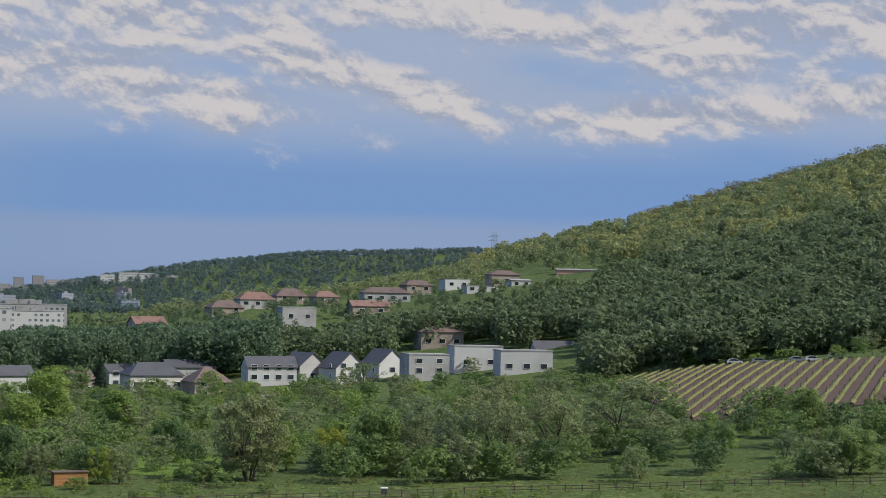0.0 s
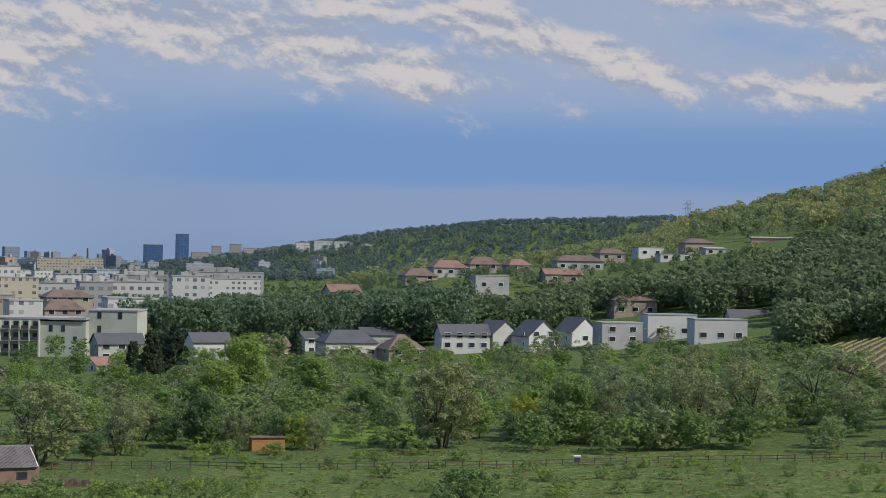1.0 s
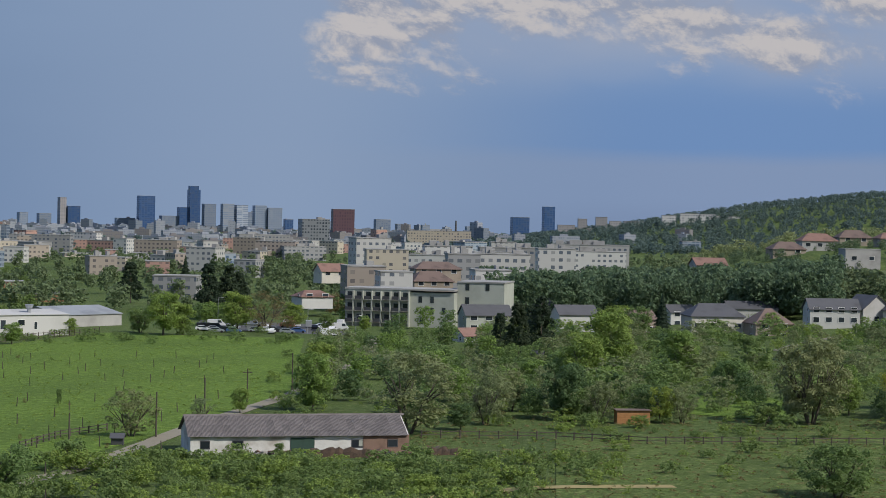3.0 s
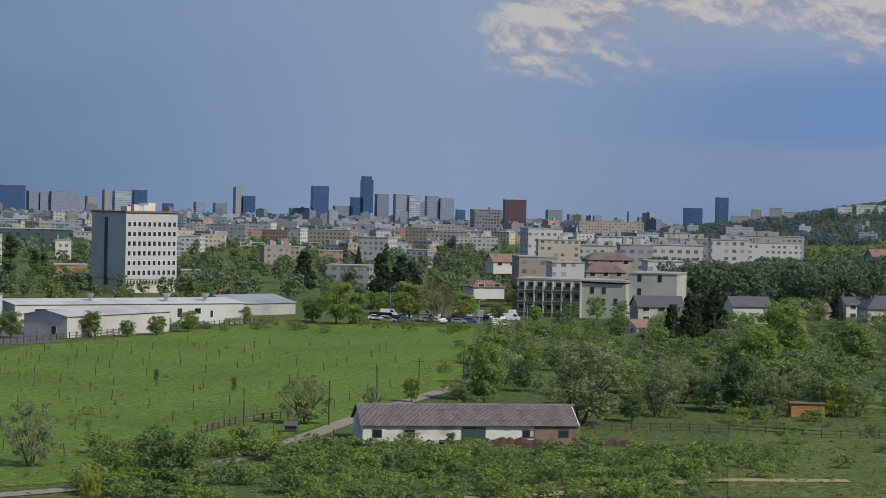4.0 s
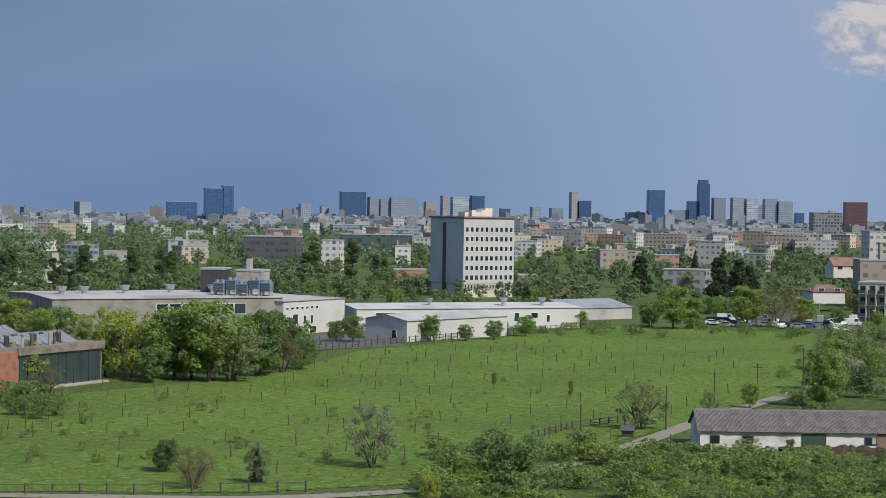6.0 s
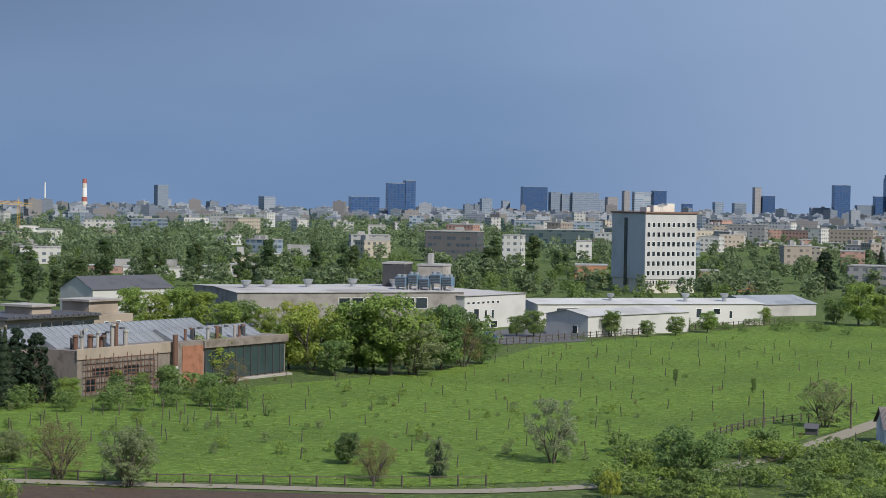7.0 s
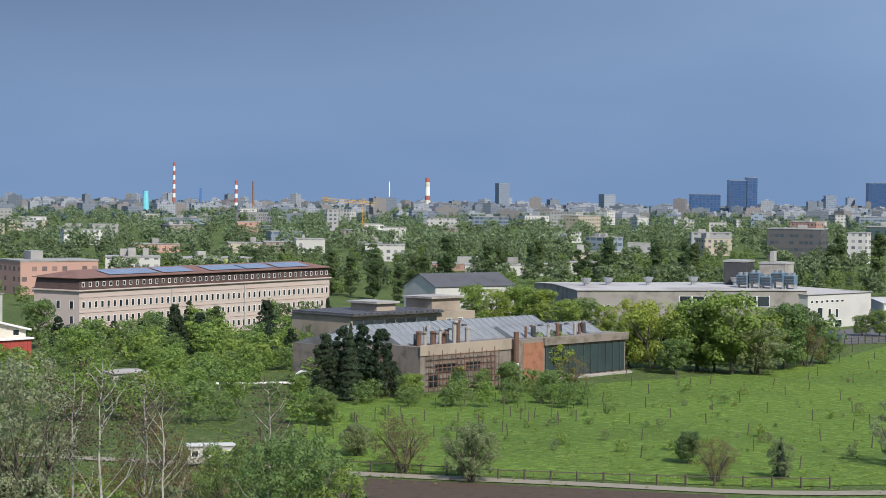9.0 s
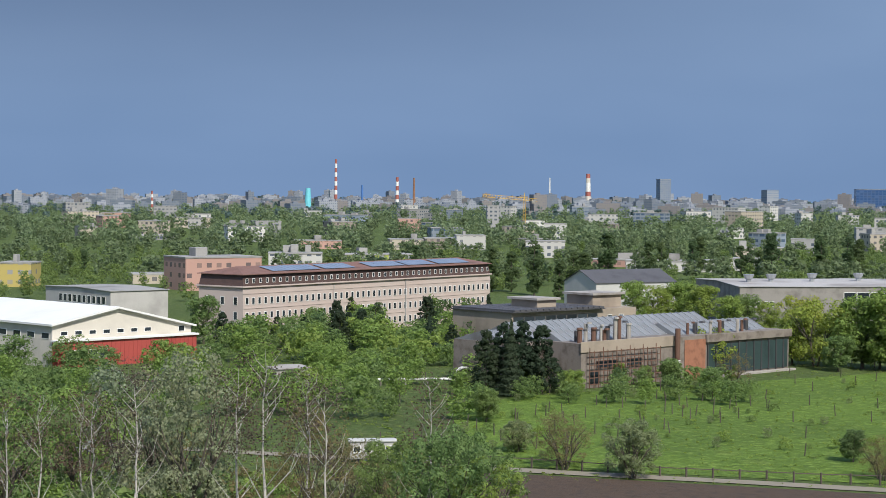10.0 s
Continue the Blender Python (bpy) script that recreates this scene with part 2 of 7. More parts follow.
GROUND = grassy("ground_cover", (0.125, 0.180, 0.055), (0.200, 0.200, 0.090), (0.088, 0.132, 0.045), 1.0)
MEADOW = grassy("meadow_grass", (0.168, 0.268, 0.050), (0.248, 0.318, 0.080), (0.115, 0.188, 0.042), 1.6)
ROUGH = grassy("rough_grass", (0.145, 0.205, 0.058), (0.265, 0.250, 0.110), (0.098, 0.145, 0.045), 2.6, soil=(0.16, 0.135, 0.07))
SOIL = paint("ploughed_soil", (0.080, 0.050, 0.029), 0.95, 0.6, 0.4, 1.0, stain=(0.036, 0.024, 0.015))
ROUGH_SAND = paint("ochre_sand", (0.33, 0.26, 0.11), 0.95, 0.3, 0.8, 0.4, stain=(0.20, 0.19, 0.08))
GRAVEL = paint("gravel", (0.25, 0.22, 0.165), 0.95, 0.3, 0.8, 0.4, stain=(0.22, 0.20, 0.14))
ASPHALT = paint("asphalt", (0.10, 0.10, 0.10), 0.9, 0.2, 1.0, 0.2)

# one sheet of ground, out to the horizon
azs = sorted({*range(-180, -20, 10), *[v * 0.5 for v in range(-40, 140)], *range(70, 180, 10)})
ds = [4.0]
while ds[-1] < 4900:
    ds.append(ds[-1] * 1.045)
pts, fcs = [Vector((0, 0, land(0, 0)))], []
for az in azs:
    pts += [at(az, d) for d in ds]
k = len(ds)
for i in range(len(azs)):
    j = (i + 1) % len(azs)
    fcs.append((0, 1 + j * k, 1 + i * k))
    fcs += [(1 + i * k + q, 1 + j * k + q, 1 + j * k + q + 1, 1 + i * k + q + 1) for q in range(k - 1)]
sheet("ground", pts, fcs, GROUND, "rough green grassland falling to a wide plain", "ground", smooth=True)


def inside(x, y, ring):
    odd = False
    for (x0, y0), (x1, y1) in zip(ring, ring[1:] + ring[:1]):
        if (y0 > y) != (y1 > y) and x < (x1 - x0) * (y - y0) / (y1 - y0) + x0:
            odd = not odd
    return odd


def field(name, corners, mat, label, category, up=0.05, cell=9.0):
    """A patch of land between corners given as azimuth and distance, draped over the ground."""
    ring = [at(az, d).to_2d() for az, d in corners]
    bm = bmesh.new()
    bm.faces.new([bm.verts.new((p.x, p.y, 0)) for p in ring])
    lo, hi = [min(p[i] for p in ring) for i in (0, 1)], [max(p[i] for p in ring) for i in (0, 1)]
    for i in (0, 1):
        c = lo[i] + cell
        while c < hi[i]:
            co, no = ((c, 0, 0), (1, 0, 0)) if i == 0 else ((0, c, 0), (0, 1, 0))
            bmesh.ops.bisect_plane(bm, geom=bm.verts[:] + bm.edges[:] + bm.faces[:], plane_co=co, plane_no=no)
            c += cell
    for v in bm.verts:
        v.co = on_land(v.co.x, v.co.y, up)
    bmesh.ops.recalc_face_normals(bm, faces=bm.faces)
    ob = new(name, mesh_of(name, bm, mat))
    if ob.data.polygons[0].normal.z < 0:
        ob.data.flip_normals()
    return tagged(ob, label, category, kind="structure"), [(p.x, p.y) for p in ring]


def track(name, stops, width, mat, label, category="path", up=0.09, step=5.0):
    """A way along stops given as azimuth and distance, drawn as a smooth ribbon with wavering edges."""
    p = [at(*s) for s in stops]
    line = []
    for i in range(len(p) - 1):
        a, b, c, d = p[max(i - 1, 0)], p[i], p[i + 1], p[min(i + 2, len(p) - 1)]
        for q in range(max(2, int((c - b).length / step))):
            t = q / max(2, int((c - b).length / step))
            line.append(0.5 * (2 * b + (c - a) * t + (2 * a - 5 * b + 4 * c - d) * t * t + (3 * b - a - 3 * c + d) * t ** 3))
    line.append(p[-1])
    pts = []
    for i, c in enumerate(line):
        side = (line[min(i + 1, len(line) - 1)] - line[max(i - 1, 0)]).to_2d().normalized()
        for s in (-0.5, -0.17, 0.17, 0.5):
            w = width * s * (1 + 0.25 * noise.noise((i * 0.7, s, 0)))
            pts.append(on_land(c.x + side.y * w, c.y - side.x * w, up))
    fcs = [(i * 4 + q + 1, i * 4 + q, i * 4 + q + 4, i * 4 + q + 5) for i in range(len(line) - 1) for q in range(3)]
    return sheet(name, pts, fcs, mat, label, category)


# ---- trees ----
BARK = paint("bark", (0.10, 0.085, 0.065), 0.95, 0.3, 0.5, 0.5)
BIRCH_BARK = paint("birch_bark", (0.46, 0.43, 0.39), 0.8, 0.5, 0.4, 0.3, stain=(0.12, 0.10, 0.09))
LEAF_DARK = leaves("leaf_dark", (0.105, 0.174, 0.070))
LEAF_MID = leaves("leaf_mid", (0.155, 0.244, 0.083))
LEAF_LIGHT = leaves("leaf_light", (0.207, 0.308, 0.078))
LEAF_LIME = leaves("leaf_lime", (0.264, 0.341, 0.068))
LEAF_POP = leaves("leaf_poplar", (0.088, 0.145, 0.062))
LEAF_GREY = leaves("leaf_grey", (0.202, 0.260, 0.132))
LEAF_SILVER = leaves("leaf_silver", (0.235, 0.285, 0.175))
LEAF_BROWN = leaves("leaf_brown", (0.185, 0.172, 0.082))
NEEDLE = leaves("needle", (0.042, 0.072, 0.042))
# hill foliage: real greens, with added blue and less saturation for haze
HILL_DARK = leaves("hill_dark", (0.125, 0.188, 0.103))
HILL_MID = leaves("hill_mid", (0.205, 0.262, 0.128))
HILL_LIGHT = leaves("hill_light", (0.300, 0.340, 0.150))
HILL_GREY = leaves("hill_grey", (0.255, 0.305, 0.145))
TWIG = leaves("twig", (0.115, 0.095, 0.070))


def envelope(shape, rng):
    """One lobe: its centre and radii, in units of the tree's height."""
    a, u = rng.uniform(0, 6.283), rng.random()
    if shape == "round":
        h = rng.uniform(0.18, 0.86)
        r = 0.33 * math.sqrt(max(0.03, 1 - ((h - 0.52) / 0.42) ** 2)) * math.sqrt(u)
        s = rng.uniform(0.055, 0.115)
    elif shape == "broad":
        h = rng.uniform(0.14, 0.82)
        r = 0.48 * math.sqrt(max(0.02, 1 - ((h - 0.5) / 0.42) ** 2)) * math.sqrt(u)
        s = rng.uniform(0.06, 0.12)
    elif shape == "poplar":
        h = rng.uniform(0.10, 0.93)
        r = 0.10 * math.sin(min(3.0, h * 3.14)) ** 0.6 * math.sqrt(u)
        s = rng.uniform(0.035, 0.075)
    elif shape == "shrub":
        h = rng.uniform(0.15, 0.78)
        r = 0.62 * math.sqrt(max(0.02, 1 - (h / 1.0) ** 2)) * math.sqrt(u)
        s = rng.uniform(0.07, 0.15)
    elif shape == "pine":
        h = rng.uniform(0.12, 0.97)
        r = 0.30 * (1.04 - h) ** 0.65 * (0.35 + 0.65 * u ** 0.5)
        s = rng.uniform(0.035, 0.075) * (1.15 - 0.5 * h)
    elif shape == "open":
        h = rng.uniform(0.12, 0.92)
        r = (0.16 + 0.26 * math.sin(h * 3.0)) * math.sqrt(u)
        s = rng.uniform(0.045, 0.10)
    else:  # bare birch tips
        h = rng.uniform(0.45, 0.97)
        r = 0.17 * (1.05 - h) ** 0.4 * math.sqrt(u)
        s = rng.uniform(0.04, 0.10)
    return (r * math.cos(a), r * math.sin(a), h), (s, s, s * rng.uniform(0.7, 1.1))


def crown_points(shape, seed, count, leaf):
    """Corners of many small leaf clumps on lobes, as an array of triangles."""
    rng = random.Random(seed)
    gen = np.random.RandomState(seed)
    if shape == "conifer":
        h = 1 - gen.rand(count) ** 0.62 * 0.92
        tier = (h * 11) % 1.0
        r = (1.02 - h) * 0.25 * (0.45 + 0.65 * (1 - tier)) * (0.35 + 0.65 * gen.rand(count) ** 0.5)
        a = gen.rand(count) * 6.283
        c = np.stack([r * np.cos(a), r * np.sin(a), h - r * 0.25], 1)
        nrm = np.stack([np.cos(a), np.sin(a), 0.7 + 0 * a], 1)
    else:
        lobes = [envelope(shape, rng) for _ in range({"poplar": 46, "pine": 120, "shrub": 40, "birch": 26, "open": 72}.get(shape, 80))]
        pick = gen.randint(0, len(lobes), count)
        cen = np.array([q[0] for q in lobes])[pick]
        rad = np.array([q[1] for q in lobes])[pick]
        v = gen.normal(size=(count, 3))
        v /= np.linalg.norm(v, axis=1)[:, None]
        v[:, 2] = np.where(gen.rand(count) < 0.5, np.abs(v[:, 2]), v[:, 2])
        c = cen + v * rad * (0.80 + 0.26 * gen.rand(count, 1))
        nrm = v + np.array([0, 0, 0.35])
    nrm = nrm + gen.normal(size=(count, 3)) * 0.38
    nrm /= np.linalg.norm(nrm, axis=1)[:, None]
    t = np.cross(nrm, gen.normal(size=(count, 3)))
    t /= np.linalg.norm(t, axis=1)[:, None]
    b = np.cross(nrm, t)
    s = leaf * (0.55 + 0.9 * gen.rand(count, 1))
    q = np.stack([c - t * s, c + t * s * 0.8 - b * s * 0.45, c + t * s * 0.3 + b * s], 1)
    q[:, :, 2] = np.maximum(q[:, :, 2], 0.01)
    return q


def leaf_mesh(name, q, mat):
    k = len(q)
    me = bpy.data.meshes.new(name)
    me.vertices.add(3 * k), me.loops.add(3 * k), me.polygons.add(k)
    me.vertices.foreach_set("co", q.reshape(-1).astype(np.float32))
    me.loops.foreach_set("vertex_index", np.arange(3 * k, dtype=np.int32))
    me.polygons.foreach_set("loop_start", np.arange(0, 3 * k, 3, dtype=np.int32))
    me.materials.append(mat)
    me.update(calc_edges=True)
    return me


def limb(bm, a, b, r0, r1, sides=5):
    a, b = Vector(a), Vector(b)
    z = (b - a).normalized()
    x = z.orthogonal().normalized()
    y = z.cross(x)
    rings = [[bm.verts.new(p + (x * math.cos(6.2832 * i / sides) + y * math.sin(6.2832 * i / sides)) * r) for i in range(sides)] for p, r in ((a, r0), (b, r1))]
    for i in range(sides):
        j = (i + 1) % sides
        bm.faces.new((rings[0][i], rings[0][j], rings[1][j], rings[1][i]))


def trunk_mesh(shape, seed, mat):
    rng = random.Random(seed)
    bm = bmesh.new()
    slim = {"poplar": 0.014, "conifer": 0.014, "pine": 0.016, "birch": 0.0078, "shrub": 0.012}.get(shape, 0.020)
    if shape in ("conifer", "pine", "poplar", "birch"):
        p = Vector((0, 0, -0.03))
        for i in range(8):
            q = Vector((rng.uniform(-0.012, 0.012), rng.uniform(-0.012, 0.012), 0.97 * (i + 1) / 8))
            limb(bm, p, q, slim * (1 - i / 8.5), slim * (1 - (i + 1) / 8.5), 6)
            p = q
        for i in range(15 if shape == "birch" else 10):
            h, a = rng.uniform(0.25, 0.93), rng.uniform(0, 6.283)
            r = (0.20 if shape == "birch" else 0.09) * (1.08 - h) ** 0.7
            m1 = Vector((r * 0.6 * math.cos(a), r * 0.6 * math.sin(a), h + r * 0.75))
            m2 = Vector((r * math.cos(a + 0.3), r * math.sin(a + 0.3), h + r * 1.5))
            limb(bm, (0, 0, h), m1, slim * 0.26, slim * 0.14, 4), limb(bm, m1, m2, slim * 0.14, slim * 0.04, 4)
    else:
        stems = 1 if shape == "round" else 3 if shape != "shrub" else 5
        for s in range(stems):
            a = 6.283 * s / stems + rng.uniform(0, 1)
            lean = 0.0 if stems == 1 else 0.13
            fork = Vector((lean * math.cos(a), lean * math.sin(a), rng.uniform(0.26, 0.36)))
            limb(bm, (lean * 0.2 * math.cos(a), lean * 0.2 * math.sin(a), -0.03), fork, slim * (1.2 if stems == 1 else 0.8), slim * 0.65, 6)
            for i in range(5):
                b = a + rng.uniform(-1.4, 1.4) if stems > 1 else 6.283 * i / 5 + rng.uniform(-0.4, 0.4)
                r = rng.uniform(0.10, 0.24)
                m1 = fork + Vector((r * 0.6 * math.cos(b), r * 0.6 * math.sin(b), rng.uniform(0.12, 0.22)))
                m2 = m1 + Vector((r * 0.7 * math.cos(b), r * 0.7 * math.sin(b), rng.uniform(0.12, 0.26)))
                limb(bm, fork, m1, slim * 0.5, slim * 0.3, 5), limb(bm, m1, m2, slim * 0.3, slim * 0.08, 4)
    return mesh_of("trunk", bm, mat)


KINDS = {}


def kind(name, shape, mat, variants=3, count=1500, leaf=0.026, bark=None, label="", category="tree", obj="tree"):
    KINDS[name] = [(leaf_mesh("crown", crown_points(shape, hash_of(name) + i, count, leaf), mat), trunk_mesh(shape, hash_of(name) + 9 + i, bark or BARK)) for i in range(variants)], label, category, obj


def hash_of(text):
    return sum(ord(c) * (i + 3) for i, c in enumerate(text)) % 9973


kind("dark", "round", LEAF_DARK, 3, 7980, 0.0172, label="dense dark green broad-leaved tree in full leaf")
kind("mid", "round", LEAF_MID, 3, 7980, 0.0172, label="rounded mid-green broad-leaved tree in spring leaf")
kind("light", "round", LEAF_LIGHT, 3, 7980, 0.0164, label="fresh light green tree with young spring leaves")
kind("lime", "broad", LEAF_LIME, 2, 7980, 0.0164, label="yellow-green tree with fresh sunlit foliage")
kind("grey", "open", LEAF_GREY, 3, 6840, 0.0139, label="loose grey-green willow with thin upright limbs")
kind("broad", "broad", LEAF_MID, 3, 8740, 0.0175, label="broad green tree with several stems")
kind("silver", "open", LEAF_SILVER, 2, 7220, 0.0131, label="silvery pale poplar with light leaves")
kind("brown", "open", LEAF_BROWN, 2, 4560, 0.0095, label="brownish half-bare tree just coming into leaf")
kind("poplar", "poplar", LEAF_POP, 3, 6460, 0.0139, label="tall narrow columnar green poplar", obj="poplar_tree")
kind("conifer", "conifer", NEEDLE, 3, 6840, 0.0131, label="dark green conifer with drooping tiers of branches", obj="conifer_tree")
kind("pine", "pine", NEEDLE, 3, 7980, 0.0172, label="dark black-green pine with a dense crown", obj="pine_tree")
kind("shrub", "shrub", LEAF_MID, 3, 1800, 0.042, label="low rounded green shrub in leaf", category="shrub", obj="shrub")
kind("shrub_light", "shrub", LEAF_LIGHT, 2, 1800, 0.042, label="low bright green bush with young leaves", category="shrub", obj="shrub")
kind("fine_mid", "open", LEAF_MID, 2, 9000, 0.0115, label="leafy green tree on the slope with thin stems")
kind("fine_light", "open", LEAF_LIGHT, 2, 9000, 0.0115, label="light green tree on the slope with thin stems")
kind("fine_silver", "open", LEAF_SILVER, 2, 9000, 0.0105, label="silvery white poplar with pale young leaves")
kind("fine_brown", "open", LEAF_BROWN, 2, 6500, 0.0085, label="brownish half-bare tree just coming into leaf")
kind("birch", "birch", TWIG, 3, 1500, 0.0055, BIRCH_BARK, "slender white-barked birch, nearly bare of leaves", obj="birch_tree")
MODELS = {}
TREES = random.Random(5)


def tree(which, az, d, height, spread=1.0, group=""):
    """A tree of that kind and height at azimuth and distance."""
    meshes, label, category, obj = KINDS[which]
    i = TREES.randrange(len(meshes))
    s = Matrix.Diagonal((height * spread, height * spread, height, 1))
    m = facing(az, d, TREES.uniform(0, 360)) @ s
    if (which, i) not in MODELS:
        ob = tagged(new(obj), label, category, group)
        part("trunk", meshes[i][1], None, ob)
        part("crown", meshes[i][0], None, ob)
        ob.matrix_basis = m
        MODELS[which, i] = ob
        return ob
    src = MODELS[which, i]
    keep = src.matrix_basis.copy()
    src.matrix_basis = Matrix.Identity(4)
    ob = copy_thing(src, m)
    src.matrix_basis = keep
    return ob


def woods(name, spots, shape, mat, label, count=110, leaf=0.075, variants=5, category="woodland"):
    """Far trees that nobody could count: spots of (x, y, z, height, spread) become one mesh of leaf clumps."""
    forms = [crown_points(shape, 40 + i, count, leaf) for i in range(variants)]
    rng = np.random.RandomState(len(spots))
    out = []
    for x, y, z, h, w in spots:
        q = forms[rng.randint(variants)]
        a = rng.rand() * 6.283
        c, s = math.cos(a), math.sin(a)
        p = np.empty_like(q)
        p[..., 0] = x + (q[..., 0] * c - q[..., 1] * s) * h * w
        p[..., 1] = y + (q[..., 0] * s + q[..., 1] * c) * h * w
        p[..., 2] = z + q[..., 2] * h
        out.append(p)
    ob = new(name, leaf_mesh(name, np.concatenate(out), mat))
    return tagged(ob, label, category, kind="stuff")


def scatter(n, az0, az1, d0, d1, h0, h1, keep=None, seed=1, low=0.0, power=1.0, w=(0.8, 1.25)):
    """Spots for woods within a sector."""
    rng = random.Random(seed)
    out, tries = [], 0
    while len(out) < n and tries < n * 20:
        tries += 1
        az, d = rng.uniform(az0, az1), d0 + (d1 - d0) * rng.random() ** power
        if keep and not keep(az, d):
            continue
        p = at(az, d)
        out.append((p.x, p.y, p.z - low, rng.uniform(h0, h1), rng.uniform(*w)))
    return out


# ---- buildings ----
GLASS = paint("window_glass", (0.035, 0.045, 0.055), 0.12, 0.1, 3.0, 0.0, each=0.5)
FRAME_WHITE = paint("white_frame", (0.72, 0.72, 0.70), 0.6, 0.08)
ROOF_GREY = paint("grey_roof", (0.085, 0.085, 0.092), 0.7, 0.25, 1.5, 0.3)
ROOF_BROWN = paint("brown_roof", (0.165, 0.115, 0.095), 0.8, 0.3, 1.2, 0.4)
ROOF_RED = paint("red_tile_roof", (0.235, 0.135, 0.105), 0.8, 0.35, 1.0, 0.4)
WALL_DULL = paint("dull_grey_render", (0.235, 0.225, 0.21), 0.9, 0.4, 2.0, 0.2)
ROOF_FLAT = paint("flat_roof_felt", (0.33, 0.325, 0.31), 0.9, 0.3, 3.0, 0.2)
WALL_WHITE = paint("white_render", (0.53, 0.525, 0.50), 0.85, 0.10, 2.5, 0.1)
WALL_CREAM = paint("cream_render", (0.62, 0.580, 0.505), 0.85, 0.15, 2.5, 0.1)
WALL_GREY = paint("grey_render", (0.42, 0.41, 0.39), 0.85, 0.2, 2.5, 0.1)
WALL_PALE = paint("pale_green_render", (0.40, 0.415, 0.36), 0.85, 0.15, 2.5, 0.1)
WALL_PINK = paint("pink_render", (0.60, 0.33, 0.27), 0.85, 0.15, 2.5, 0.1)
WALL_TAN = paint("tan_render", (0.34, 0.285, 0.225), 0.85, 0.25, 2.0, 0.2)
CONCRETE = paint("concrete", (0.36, 0.34, 0.31), 0.9, 0.4, 2.0, 0.3, stain=(0.16, 0.13, 0.11))
METAL = paint("grey_metal", (0.45, 0.47, 0.49), 0.45, 0.2, 1.5, 0.1, metal=0.5)
DARK_METAL = paint("dark_metal", (0.06, 0.06, 0.065), 0.5, 0.2, 1.0, 0.1)
RUST = paint("rust", (0.155, 0.085, 0.06), 0.85, 0.5, 0.6, 0.4, stain=(0.12, 0.06, 0.04))


def along(az0, d0, az1, d1):
    """A frame with its origin at the first point on the ground, x towards the second, y away from the eye; and the length."""
    a, b = at(az0, d0), at(az1, d1)
    a.z = b.z = min(a.z, b.z)
    v = b - a
    return pose(a.x, a.y, a.z, 0, 0, math.degrees(math.atan2(v.y, v.x))), v.length


PANES = {}


def window(parent, x, y, z, w, h, side="front", mat=None, frame_mat=None, deep=0.12, sill=True):
    """A glazed window: frame proud of the wall, pane set back, a sill below. Meshes are shared by size."""
    key = (round(w, 2), round(h, 2), mat, frame_mat, deep, sill)
    if key not in PANES:
        bm, f = bmesh.new(), 0.10
        ring = [[bm.verts.new((x * (w / 2 - q), y, z * (h / 2 - q))) for x, z in ((-1, -1), (1, -1), (1, 1), (-1, 1))] for q, y in ((0, 0.0), (0, -deep), (f, -deep), (f, 0.0))]
        for a, b in zip(ring, ring[1:]):
            for i in range(4):
                j = (i + 1) % 4
                bm.faces.new((a[i], a[j], b[j], b[i]))
        pb = bmesh.new()
        box(pb, -w / 2 + f, w / 2 - f, -0.04, -0.01, -h / 2 + f, h / 2 - f)
        PANES[key] = mesh_of("window", bm, frame_mat or FRAME_WHITE), mesh_of("pane", pb, mat or GLASS)
    ob = part("window", PANES[key][0], None, parent)
    ob.location = (x, y, z)
    ob.rotation_euler.z = {"front": 0.0, "left": radians(-90), "right": radians(90), "back": radians(180)}[side]
    part("pane", PANES[key][1], None, ob)
    return ob


def block(name, label, category, az, d, w, dep, h, wall, turn=0.0, roof=None, group="", bits=0, base=0.0):
    """A flat-roofed building seen from far off: walls, parapet, roof and roof huts. Origin at its front middle."""
    ob = thing(name, facing(az, d, turn, base), label, category, group)
    bm = bmesh.new()
    box(bm, -w / 2, w / 2, 0, dep, -1, h, 0.05)
    part("wall", bm, wall, ob)
    bm = bmesh.new()
    box(bm, -w / 2 - 0.15, w / 2 + 0.15, -0.15, dep + 0.15, h + 0.004, h + 0.45)
    part("roof", bm, roof or ROOF_FLAT, ob)
    rng = random.Random(int(az * 100 + d))
    for _ in range(bits):
        s = rng.uniform(0.08, 0.2) * w
        x, y = rng.uniform(-w / 2 + s, w / 2 - s), rng.uniform(dep * 0.2, dep * 0.6)
        bm = bmesh.new()
        box(bm, x - s / 2, x + s / 2, y, y + dep * 0.3, h + 0.44, h + 0.44 + rng.uniform(1.2, 2.8), 0.05)
        part("roof_hut", bm, ROOF_FLAT, ob)
    return ob


